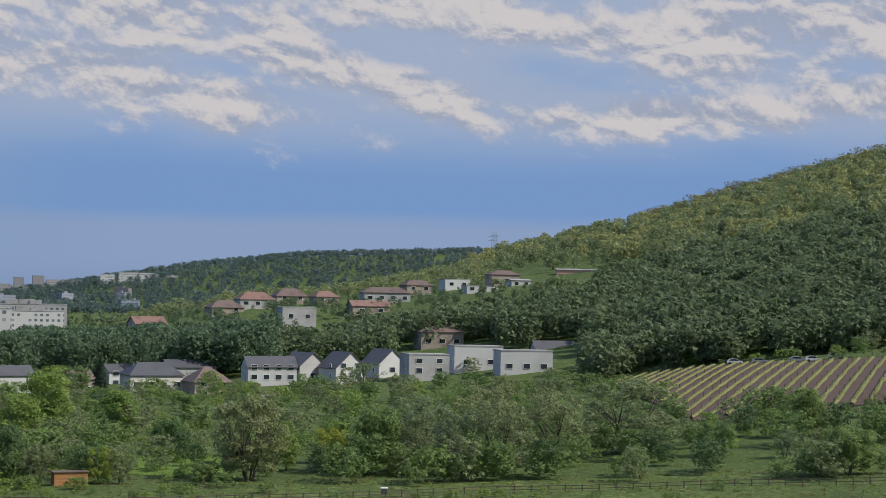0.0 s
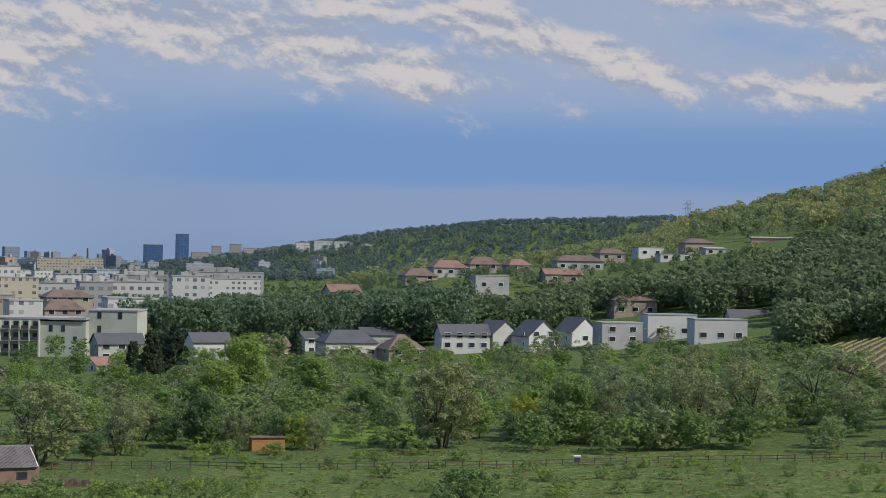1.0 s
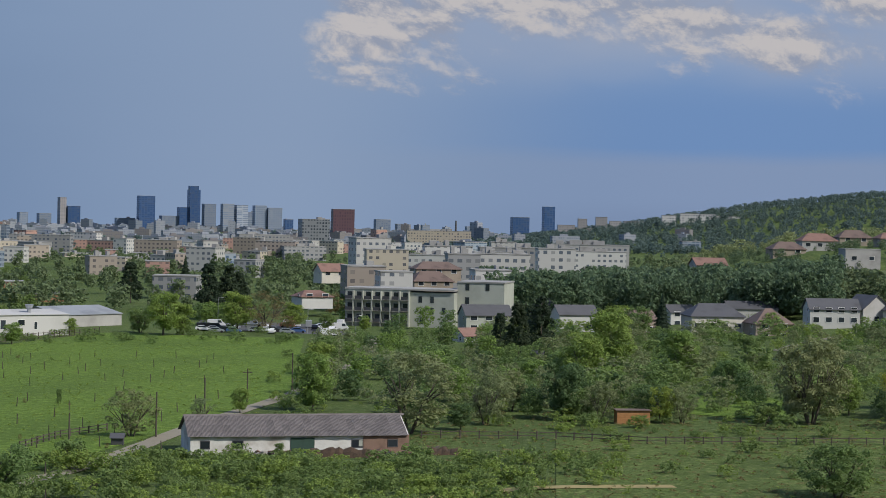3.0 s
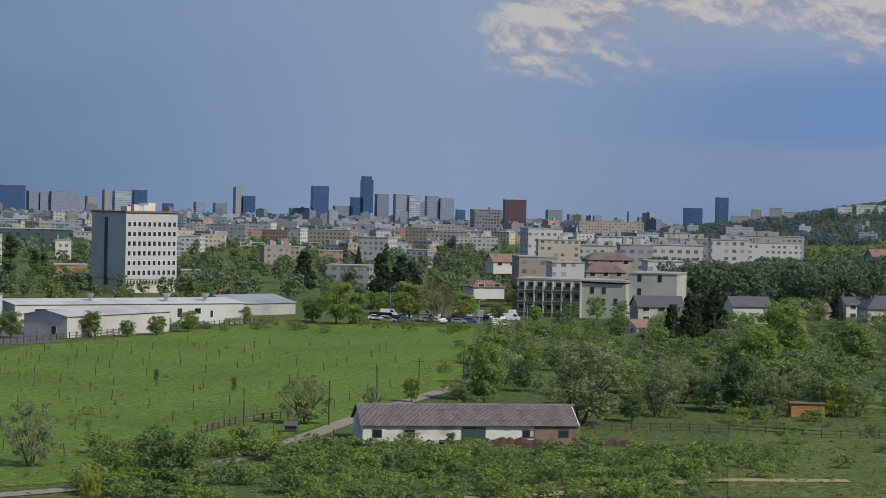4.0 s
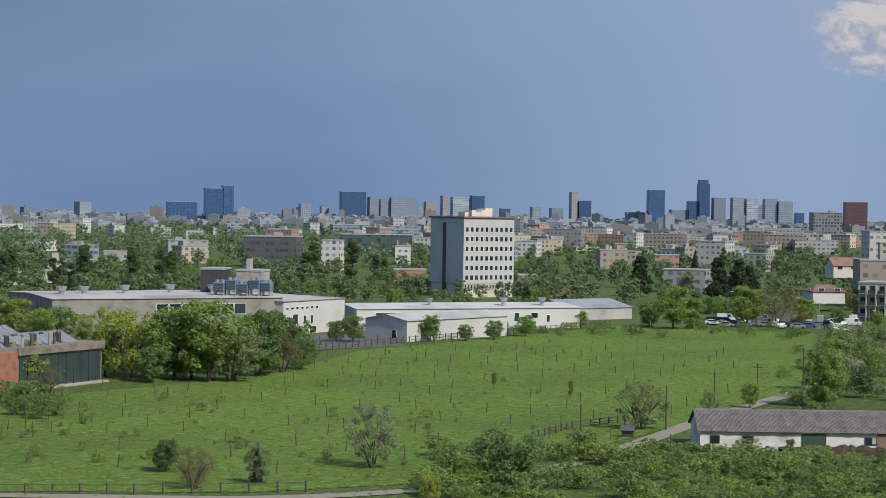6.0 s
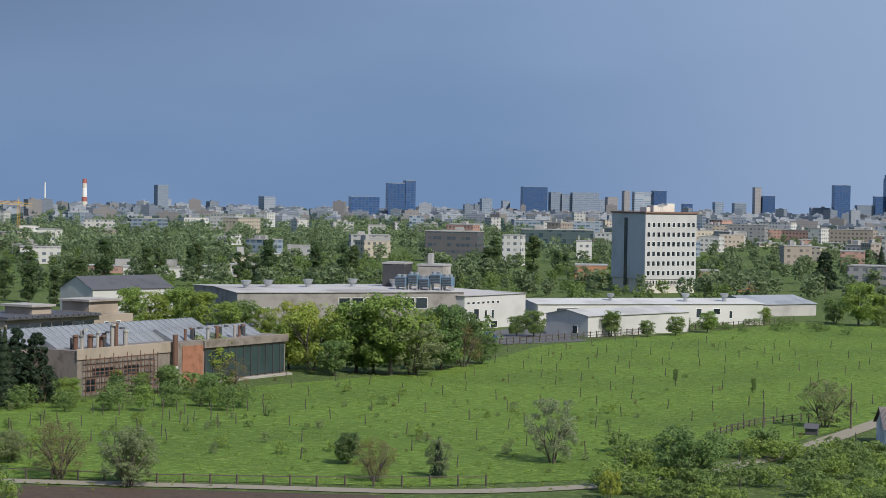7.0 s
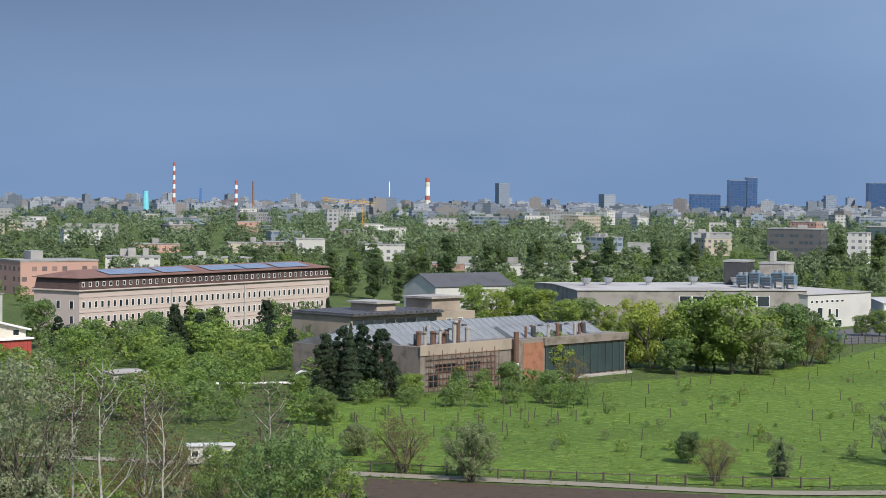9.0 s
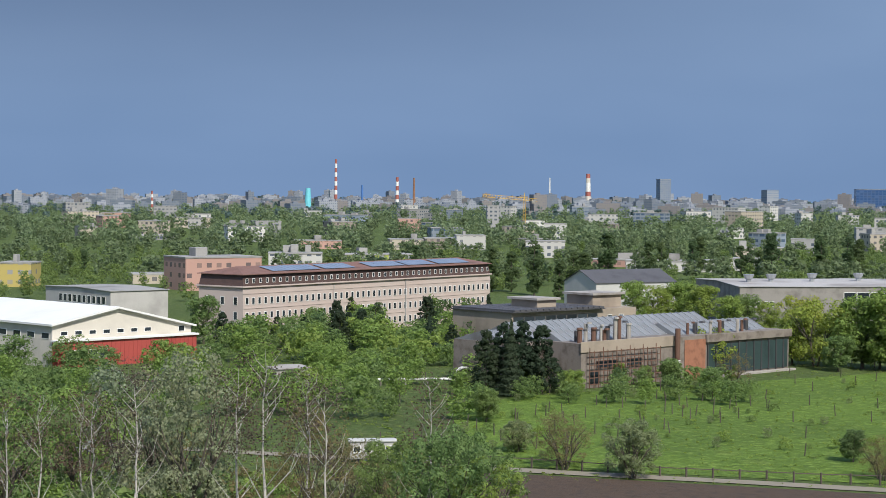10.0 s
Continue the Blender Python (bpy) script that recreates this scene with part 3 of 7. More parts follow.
def gable(bm, L, dep, h, rise, over=0.4, thick=0.2, hip=0.0):
    """A pitched roof over a plan L by dep, the ridge along x; hip cuts the ends back."""
    x0, x1, y0, y1 = -over, L + over, -over, dep + over
    drop = rise * over / (dep / 2)
    lo, hi = h - drop, h + rise
    a = [bm.verts.new(p) for p in ((x0, y0, lo), (x1, y0, lo), (x1, y1, lo), (x0, y1, lo))]
    r = [bm.verts.new(p) for p in ((x0 + hip, dep / 2, hi), (x1 - hip, dep / 2, hi))]
    b = [bm.verts.new(v.co + Vector((0, 0, thick))) for v in a]
    s = [bm.verts.new(v.co + Vector((0, 0, thick))) for v in r]
    sides = [(b[0], b[1], s[1], s[0]), (b[2], b[3], s[0], s[1]), (a[0], r[0], r[1], a[1]), (a[2], r[1], r[0], a[3]),
             (a[0], a[1], b[1], b[0]), (a[2], a[3], b[3], b[2])]
    if hip:
        sides += [(b[1], b[2], s[1]), (b[3], b[0], s[0]), (a[1], r[1], a[2]), (a[3], r[0], a[0]), (a[1], a[2], b[2], b[1]), (a[3], a[0], b[0], b[3])]
    else:
        sides += [(a[1], r[1], s[1], b[1]), (r[1], a[2], b[2], s[1]), (a[3], r[0], s[0], b[3]), (r[0], a[0], b[0], s[0])]
    for f in sides:
        bm.faces.new(f)


def house(label, az0, d0, az1, d1, dep, h, rise, wall, roof, axis="x", hip=0.0, wins=(), chimney=None, group="houses", name="house", base=0.0, over=0.4):
    """A house with its front between two points; axis tells which way the ridge runs.
    wins: rows of (side, x, z, w, h)."""
    m, L = along(az0, d0, az1, d1)
    ob = thing(name, Matrix.Translation((0, 0, base)) @ m, label, "house", group)
    bm = bmesh.new()
    if hip or rise == 0:
        box(bm, 0, L, 0, dep, -2.5, h)
    elif axis == "x":
        prism2(bm, [(0, -2.5), (dep, -2.5), (dep, h), (dep / 2, h + rise), (0, h)], 0, L)
    else:
        prism(bm, [(0, -2.5), (L, -2.5), (L, h), (L / 2, h + rise), (0, h)], 0, dep)
    part("wall", bm, wall, ob)
    bm = bmesh.new()
    if rise == 0:
        box(bm, -0.1, L + 0.1, -0.1, dep + 0.1, h + 0.004, h + 0.35)
        part("roof", bm, roof, ob)
    elif axis == "x":
        gable(bm, L, dep, h, rise, over, hip=hip)
        part("roof", bm, roof, ob)
    else:
        gable(bm, dep, L, h, rise, over, hip=hip)
        r = part("roof", bm, roof, ob)
        r.matrix_basis = Matrix(((0, 1, 0, 0), (1, 0, 0, 0), (0, 0, 1, 0), (0, 0, 0, 1)))
    for side, x, z, w, wh in wins:
        if side == "front":
            window(ob, x, -0.004, z, w, wh)
        elif side == "left":
            window(ob, -0.004, x, z, w, wh, "left")
        else:
            window(ob, L + 0.004, x, z, w, wh, "right")
    if chimney:
        bm = bmesh.new()
        box(bm, chimney[0] - 0.3, chimney[0] + 0.3, chimney[1] - 0.3, chimney[1] + 0.3, h, h + chimney[2], 0.03)
        part("chimney", bm, CONCRETE, ob)
    return ob


def prism2(bm, outline, x0, x1):
    """An outline in y and z drawn out along x."""
    a = [bm.verts.new((x0, y, z)) for y, z in outline]
    b = [bm.verts.new((x1, y, z)) for y, z in outline]
    k = len(a)
    bm.faces.new(a[::-1]), bm.faces.new(b)
    for i in range(k):
        bm.faces.new((a[i], a[(i + 1) % k], b[(i + 1) % k], b[i]))


LOOSE = {}
LOOSE_MATS = {"grey": (LEAF_GREY, "open"), "mid": (LEAF_MID, "round"), "broad": (LEAF_MID, "broad"), "light": (LEAF_LIGHT, "round"), "dark": (LEAF_DARK, "round"), "shrub": (LEAF_MID, "shrub"), "shrub_light": (LEAF_LIGHT, "shrub"), "brown": (LEAF_BROWN, "open")}


def strew(n, az0, az1, d0, d1, kinds, h0, h1, spread, seed, loose=False):
    """Trees of several kinds over a sector; loose ones are scrub that nobody could count."""
    rng = random.Random(seed * 17)
    for i in range(n):
        which, az, d, h, w = rng.choice(kinds), rng.uniform(az0, az1), rng.uniform(d0, d1), rng.uniform(h0, h1), spread * rng.uniform(0.85, 1.2)
        if inside(*at(az, d).to_2d(), VINE_RING):
            continue
        if loose and which in LOOSE_MATS:
            p = at(az, d)
            LOOSE.setdefault(which, []).append((p.x, p.y, p.z, h, w))
        else:
            tree(which, az, d, h, w)


# each tower's own colour, paled and shifted to blue as painted haze
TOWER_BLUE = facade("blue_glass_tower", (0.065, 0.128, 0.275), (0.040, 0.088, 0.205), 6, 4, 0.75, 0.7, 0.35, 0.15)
TOWER_GREY = facade("hazed_grey_tower", (0.285, 0.335, 0.415), (0.135, 0.185, 0.270), 5, 4, 0.7, 0.5, 0.6)
TOWER_PALE = facade("hazed_striped_tower", (0.43, 0.475, 0.545), (0.19, 0.245, 0.335), 40, 4, 0.96, 0.5, 0.6)
TOWER_MAROON = facade("hazed_maroon_tower", (0.165, 0.085, 0.100), (0.095, 0.062, 0.080), 4, 5, 0.5, 0.6, 0.5)
TOWER_BEIGE = facade("hazed_beige_tower", (0.38, 0.355, 0.36), (0.20, 0.20, 0.225), 5, 3, 0.5, 0.5)
FLAT_WHITE = facade("white_flats", (0.64, 0.63, 0.60), (0.12, 0.14, 0.17), 3.2, 3.0, 0.5, 0.45)
FLAT_CREAM = facade("cream_flats", (0.60, 0.53, 0.42), (0.12, 0.12, 0.13), 3.2, 3.0, 0.5, 0.45)
FLAT_GREY = facade("grey_flats", (0.38, 0.38, 0.38), (0.09, 0.11, 0.14), 3.4, 3.0, 0.55, 0.45)
FLAT_PINK = facade("pink_flats", (0.56, 0.34, 0.28), (0.14, 0.11, 0.11), 3.2, 3.0, 0.5, 0.45)
FLAT_BLUE = facade("bluish_flats", (0.30, 0.36, 0.43), (0.08, 0.12, 0.18), 4, 3.0, 0.8, 0.5)
OFFICE_DARK = facade("dark_office", (0.16, 0.155, 0.16), (0.05, 0.07, 0.09), 2.4, 3.4, 0.85, 0.45, 0.6)
OFFICE_GLASS = facade("green_glass_office", (0.10, 0.15, 0.16), (0.035, 0.06, 0.075), 3, 3.6, 0.9, 0.7, 0.4, 0.12)


def flats_front(ob, L, h, cols, rows, w, wh, z0, dz, x0=None, side="front", deep=0.1, skip=()):
    """Rows of windows on one face."""
    x0 = L / cols / 2 if x0 is None else x0
    for r in range(rows):
        for c in range(cols):
            if (r, c) in skip:
                continue
            x = x0 + c * (L - 2 * x0) / max(1, cols - 1)
            if side == "front":
                window(ob, x, -0.004, z0 + r * dz, w, wh, deep=deep)
            elif side == "left":
                window(ob, -0.004, x, z0 + r * dz, w, wh, "left", deep=deep)
            else:
                window(ob, L + 0.004, x, z0 + r * dz, w, wh, "right", deep=deep)


def office_tower():
    m, L = along(29.78, 690, 28.35, 702)
    dep, h = 21.0, 27.4
    ob = thing("office_tower", m, "grey and white seven-storey office slab with rows of square windows", "office")
    grey = paint("grey_panel", (0.46, 0.465, 0.47), 0.7, 0.15, 3.0, 0.05)
    pale = paint("pale_panel", (0.43, 0.43, 0.425), 0.7, 0.12, 3.0, 0.05)
    bm = bmesh.new()
    box(bm, 0.0, L, 0.0, dep, 4.8, h)
    part("wall", bm, pale, ob)
    bm = bmesh.new()
    box(bm, -0.12, -0.004, 0.0, dep, 4.8, h)
    part("side_panel", bm, grey, ob, "plain grey metal end wall")
    bm = bmesh.new()
    box(bm, 0.3, L - 0.3, 0.3, dep - 0.3, -1.0, 4.796)
    part("base", bm, WALL_CREAM, ob, "cream ground floor")
    bm = bmesh.new()
    box(bm, -0.2, -0.125, 11.0, 13.0, 2.0, h - 1.6)
    part("stair_window", bm, GLASS, ob, "tall dark strip of stair windows")
    bm = bmesh.new()
    box(bm, -0.5, L + 0.5, -0.5, dep + 0.5, h + 0.004, h + 0.55, 0.05)
    part("parapet", bm, ROOF_RED, ob, "thin red-brown roof edge")
    for x, y, w, t in ((12.0, 8.0, 7.0, 2.2), (5.0, 6.0, 1.6, 1.6), (16.5, 9.0, 3.0, 2.9)):
        bm = bmesh.new()
        box(bm, x - w / 2, x + w / 2, y, y + 4, h + 0.56, h + 0.56 + t, 0.04)
        part("roof_hut", bm, WALL_CREAM, ob)
    for x in (8.0, 8.8, 9.6):
        bm = bmesh.new()
        tube(bm, x, 4.0, h + 0.55, h + 3.4, 0.06)
        box(bm, x - 0.35, x + 0.35, 3.9, 4.1, h + 2.2, h + 3.2)
        part("antenna", bm, METAL, ob)
    flats_front(ob, L, h, 10, 6, 1.35, 1.75, 6.9, 3.32, 1.3, deep=0.03)
    flats_front(ob, L, h, 16, 1, 0.8, 1.5, 3.7, 3.3, 0.9, deep=0.03)


def long_school():
    m, L = along(55.50, 404, 48.46, 473)
    dep, h, sl = 12.0, 10.6, 3.0
    wall = paint("school_render", (0.47, 0.395, 0.355), 0.85, 0.12, 3.0, 0.1, stain=(0.46, 0.33, 0.275))
    mans = paint("mansard_brown", (0.090, 0.055, 0.048), 0.7, 0.2, 1.0, 0.3)
    ob = thing("school_building", m, "long cream and peach four-storey building with a brown mansard roof", "building")
    bm = bmesh.new()
    box(bm, 0, L, 0, dep, -4, h)
    part("wall", bm, wall, ob)
    bm = bmesh.new()
    box(bm, -0.4, L + 0.4, -0.4, dep + 0.4, h + 0.004, h + 0.30, 0.03)
    part("cornice", bm, wall, ob)
    bm = bmesh.new()
    v = [bm.verts.new(p) for p in ((0, 0, h + 0.36), (L, 0, h + 0.36), (L, dep, h + 0.36), (0, dep, h + 0.36), (0.4, 0.4, h + 2.6), (L - 0.4, 0.4, h + 2.6), (L - 0.4, dep - 0.4, h + 2.6), (0.4, dep - 0.4, h + 2.6))]
    for f in ((0, 1, 5, 4), (1, 2, 6, 5), (2, 3, 7, 6), (3, 0, 4, 7), (4, 5, 6, 7)):
        bm.faces.new([v[i] for i in f])
    part("mansard", bm, mans, ob, "dark brown tiled mansard storey")
    bm = bmesh.new()
    gable(bm, L, dep, h + 2.62, 1.3, 0.3, 0.12, hip=5.0)
    part("roof", bm, paint("school_tiles", (0.205, 0.110, 0.085), 0.8, 0.3, 1.2, 0.4), ob, "low red-brown hipped roof")
    panel = paint("solar_panel", (0.20, 0.24, 0.31), 0.25, 0.1, 1.0, 0.0)
    pitch = math.atan2(1.3, dep / 2)
    bm = bmesh.new()
    box(bm, -0.8, 0.8, 0, 3.9, 0.16, 0.2)
    pm = mesh_of("solar_panel", bm, panel)
    for a, b in ((10, 26), (27, 38), (43, 55), (56, 67), (68, 80)):
        x = a + 1.0
        while x < min(b, L - 7):
            p = part("solar_panel", pm, None, ob)
            p.matrix_basis = pose(x, 0.9, h + 2.62 + 0.9 * 1.3 / 6 + 0.12, math.degrees(pitch), 0, 0)
            x += 1.75
    flats_front(ob, L, h, 46, 3, 0.95, 1.45, 1.9, sl, 1.2, deep=0.09)
    for z in (3.4, 6.4, 9.4):
        bm = bmesh.new()
        box(bm, -0.05, L + 0.05, -0.09, -0.004, z - 0.09, z + 0.09)
        part("string_course", bm, wall, ob)
    n = 42
    for c in range(n):
        window(ob, 1.2 + c * (L - 2.4) / (n - 1), 0.06, h + 1.35, 0.8, 1.0, deep=0.04)
    for r in range(3):
        for y in (2.0, 5.5, 9.5):
            window(ob, -0.004, y, 1.9 + r * sl, 1.05, 1.7, "left", deep=0.05)
    for x in (L * 0.33, L * 0.62):
        bm = bmesh.new()
        tube(bm, x, -0.12, -1, h, 0.08, sides=6)
        part("downpipe", bm, METAL, ob)


def barn():
    m, L = along(22.98, 262.5, 16.78, 268)
    dep, h, rise = 9.5, 2.55, 2.15
    ob = thing("barn", m, "long low whitewashed barn with a weathered grey corrugated roof", "barn")
    lime = paint("old_whitewash", (0.66, 0.65, 0.61), 0.9, 0.35, 1.2, 0.3, stain=(0.36, 0.31, 0.26))
    sheet_mat = paint("asbestos_sheet", (0.165, 0.145, 0.138), 0.9, 0.3, 0.8, 0.2, stain=(0.085, 0.065, 0.06), each=0.22)
    bm = bmesh.new()
    prism2(bm, [(0, -1.5), (dep, -1.5), (dep, h), (dep / 2, h + rise), (0, h)], 0, L)
    part("wall", bm, lime, ob)
    bm = bmesh.new()
    box(bm, L - 6.2, L + 0.06, -0.1, -0.004, -0.8, h - 0.05)
    part("annex_wall", bm, paint("bare_brick", (0.24, 0.155, 0.115), 0.95, 0.5, 0.6, 0.5), ob, "bare brick end with fallen plaster")
    # corrugated sheets, four rows up the slope
    sw, cols, rows = 1.02, int((L + 0.8) / 0.98), 4
    slope = math.hypot(dep / 2 + 0.45, rise * (dep / 2 + 0.45) / (dep / 2))
    sl = slope / rows + 0.15
    meshes = []
    for q in range(3):
        bm = bmesh.new()
        row = []
        for i in range(13):
            x, z = sw * i / 12, 0.028 * (1 if i % 2 else -1)
            row.append((bm.verts.new((x, 0, z)), bm.verts.new((x, sl, z)), bm.verts.new((x, 0, z - 0.02))))
        for a, b in zip(row, row[1:]):
            bm.faces.new((a[0], b[0], b[1], a[1])), bm.faces.new((a[2], b[2], b[0], a[0]))
        meshes.append(mesh_of("roof_sheet", bm, sheet_mat))
    rng = random.Random(4)
    ang = math.degrees(math.atan2(rise, dep / 2))
    for r in range(rows):
        for c in range(cols):
            p = part("roof_sheet", meshes[rng.randrange(3)], None, ob)
            y = -0.45 + r * (dep / 2 + 0.45) / rows
            p.matrix_basis = pose(-0.4 + c * 0.98 + rng.uniform(-0.03, 0.03), y + rng.uniform(-0.05, 0.05), h + y * rise / (dep / 2) + 0.10 + 0.025 * (r % 2) + 0.01 * (c % 2), ang + rng.uniform(-0.5, 0.8), 0, rng.uniform(-0.5, 0.5))
    bm = bmesh.new()
    v = [bm.verts.new(q) for q in ((-0.4, dep / 2, h + rise + 0.05), (L + 0.4, dep / 2, h + rise + 0.05), (L + 0.4, dep + 0.4, h - 0.15), (-0.4, dep + 0.4, h - 0.15))]
    bm.faces.new(v)
    part("back_roof", bm, sheet_mat, ob)
    bm = bmesh.new()
    prism2(bm, [(dep / 2 - 0.3, h + rise), (dep / 2, h + rise + 0.22), (dep / 2 + 0.3, h + rise)], -0.4, L + 0.4)
    part("ridge_cap", bm, sheet_mat, ob)
    for x, w, wh, z in ((1.9, 1.3, 1.1, 1.35), (6.2, 1.5, 1.1, 1.35), (22.2, 1.6, 1.1, 1.35), (27.0, 1.4, 1.0, 1.4)):
        window(ob, x, -0.11 if x > L - 6 else -0.004, z, w, wh, frame_mat=DARK_METAL, deep=0.05)
    bm = bmesh.new()
    box(bm, 13.2, 16.4, -0.1, -0.004, -0.3, 2.2)
    part("door", bm, paint("green_boards", (0.035, 0.075, 0.055), 0.8, 0.2, 0.5, 0.3), ob, "wide dark green plank door")
    bm = bmesh.new()
    box(bm, 22.4, 23.5, -0.05, -0.004, 1.0, 1.95)
    part("boarded_window", bm, WALL_PALE, ob)


def hall(name, label, az0, d0, az1, d1, dep, h, rise, wall, roof, axis="y", wins=(), vents=()):
    """An industrial hall with a low pitched roof."""
    m, L = along(az0, d0, az1, d1)
    ob = thing(name, m, label, "hall")
    bm = bmesh.new()
    if axis == "y":
        prism(bm, [(0, -2), (L, -2), (L, h), (L / 2, h + rise), (0, h)], 0, dep)
    else:
        prism2(bm, [(0, -2), (dep, -2), (dep, h), (dep / 2, h + rise), (0, h)], 0, L)
    part("wall", bm, wall, ob)
    bm = bmesh.new()
    if axis == "y":
        gable(bm, dep, L, h + 0.02, rise, 0.3, 0.12)
        r = part("roof", bm, roof, ob)
        r.matrix_basis = Matrix(((0, 1, 0, 0), (1, 0, 0, 0), (0, 0, 1, 0), (0, 0, 0, 1)))
    else:
        gable(bm, L, dep, h + 0.02, rise, 0.3, 0.12)
        part("roof", bm, roof, ob)
    for side, x, z, w, wh in wins:
        if side == "front":
            window(ob, x, -0.004, z, w, wh, deep=0.05)
        else:
            window(ob, -0.004, x, z, w, wh, "left", deep=0.05)
    for x, y, r, t in vents:
        bm = bmesh.new()
        z = h + rise * 0.4
        tube(bm, x, y, z, z + t, r * 0.7, sides=8)
        tube(bm, x, y, z + t, z + t + r * 1.2, r, r * 1.5, sides=8)
        part("roof_vent", bm, METAL, ob)
    return ob


def pipe_stack(x, y, z0, z1, r, mats, parent, bands):
    """A chimney of stacked drums, for striped shafts."""
    for i in range(bands):
        a, b = z0 + (z1 - z0) * i / bands, z0 + (z1 - z0) * (i + 1) / bands
        bm = bmesh.new()
        tube(bm, x, y, a, b - 0.004, r * (1 - 0.35 * i / bands), r * (1 - 0.35 * (i + 1) / bands), 12)
        part("band", bm, mats[i % len(mats)], parent)


def chimney(label, az, d, h, r, mats, bands):
    ob = thing("chimney", facing(az, d), label, "chimney")
    pipe_stack(0, 0, 0, h, r, mats, ob, bands)


def gable_house(az0, d0, az1, d1, dep, h, rise, wall, roof, axis, hip, cols, floors, label, stack=False, base=0.0):
    """A house with a grid of windows on its front."""
    L = (at(az0, d0) - at(az1, d1)).to_2d().length
    wins = [("front", L * (c + 0.5) / cols, 1.6 + 2.8 * r, min(2.1, L / cols * 0.52), 1.6) for c in range(cols) for r in range(floors)]
    wins += [("left", dep * 0.3, 1.5 + 2.8 * r, 1.0, 1.3) for r in range(floors)]
    wins += [("right", dep * 0.5, 1.5 + 2.8 * r, 1.0, 1.3) for r in range(floors)]
    return house(label, az0, d0, az1, d1, dep, h, rise, wall, roof, axis, hip, wins, (L * 0.7, dep * 0.6, rise + 1.3) if stack else None, base=base)


CAR_PAINT = [paint("car_white", (0.75, 0.75, 0.75), 0.3, 0.02), paint("car_silver", (0.45, 0.47, 0.5), 0.3, 0.02, metal=0.5), paint("car_black", (0.03, 0.03, 0.035), 0.25, 0.02), paint("car_red", (0.45, 0.04, 0.03), 0.3, 0.02), paint("car_blue", (0.06, 0.12, 0.28), 0.3, 0.02)]
CAR_NAMES = ["white", "silver", "black", "red", "blue"]
TYRE = paint("tyre", (0.02, 0.02, 0.02), 0.9, 0.1)
CARS = {}


def car(az, d, turn, colour, van=False):
    """A parked car: body, cabin glass, four wheels and lamps."""
    m = facing(az, d, turn, 0.06)
    if (colour, van) in CARS:
        src = CARS[colour, van]
        return copy_thing(src, m)
    ob = thing("van" if van else "car", m, f"parked {CAR_NAMES[colour]} {'delivery van' if van else 'car'} on the gravel", "van" if van else "car", "parked cars")
    bm = bmesh.new()
    top = 2.1 if van else 1.45
    if van:
        prism(bm, [(-2.4, 0.3), (2.5, 0.3), (2.5, 1.0), (1.9, 1.2), (1.4, top), (-2.4, top)], -0.9, 0.9)
    else:
        prism(bm, [(-2.1, 0.3), (2.1, 0.3), (2.1, 0.75), (1.1, 0.9), (0.45, top), (-1.2, top), (-1.95, 0.95), (-2.1, 0.9)], -0.85, 0.85)
    bmesh.ops.bevel(bm, geom=bm.edges[:], offset=0.08, segments=2, affect="EDGES")
    part("body", bm, CAR_PAINT[colour], ob)
    bm = bmesh.new()
    if van:
        prism(bm, [(0.6, 1.2), (1.75, 1.25), (1.35, 1.95), (0.6, 1.95)], -0.92, 0.92)
    else:
        prism(bm, [(-1.7, 0.95), (0.95, 0.95), (0.42, 1.38), (-1.15, 1.38)], -0.87, 0.87)
    part("side_glass", bm, GLASS, ob)
    for x in (-1.35, 1.35):
        for y in (-0.8, 0.8):
            bm = bmesh.new()
            tube(bm, 0, 0, -0.1, 0.1, 0.32, sides=12)
            w = part("wheel", bm, TYRE, ob)
            w.matrix_basis = pose(x, y, 0.32, 90, 0, 0)
    for y in (-0.6, 0.6):
        bm = bmesh.new()
        box(bm, 2.05 if not van else 2.44, 2.13 if not van else 2.53, y - 0.15, y + 0.15, 0.6, 0.75)
        part("headlight", bm, FRAME_WHITE, ob)
    CARS[colour, van] = ob
    return ob


WOOD = paint("grey_wood", (0.095, 0.078, 0.062), 0.9, 0.3, 0.4, 0.4)


def fence(name, label, stops, gap=2.6, high=1.15, rails=2, mat=None, group=""):
    """Posts and rails along stops of azimuth and distance."""
    mat = mat or WOOD
    p = [at(*s) for s in stops]
    ob = thing(name, Matrix.Translation(p[0]), label, "fence", group)
    bm = bmesh.new()
    box(bm, -0.09, 0.09, -0.09, 0.09, -0.3, high, 0.015)
    post = mesh_of("post", bm, mat)
    prev = None
    for a, b in zip(p, p[1:]):
        k = max(1, round((b - a).length / gap))
        for i in range(k + 1 if b is p[-1] else k):
            c = a.lerp(b, i / k)
            c = on_land(c.x, c.y) - p[0]
            part("post", post, None, ob).location = c
            if prev is not None:
                v = c - prev
                for r in range(rails):
                    bm = bmesh.new()
                    z = high * (0.85 - 0.42 * r)
                    limb(bm, prev + Vector((0, 0, z)), c + Vector((0, 0, z)), 0.07, 0.07, 4)
                    part("rail", bm, mat, ob)
            prev = c
    return ob


def pole(az, d, h, label="grey wooden power pole with a crossbar", cross=True):
    ob = thing("pole", facing(az, d), label, "pole")
    bm = bmesh.new()
    tube(bm, 0, 0, -0.4, h, 0.14, 0.10, 8)
    part("shaft", bm, WOOD, ob)
    if cross:
        bm = bmesh.new()
        box(bm, -0.8, 0.8, -0.06, 0.06, h - 0.7, h - 0.55)
        part("crossbar", bm, WOOD, ob)


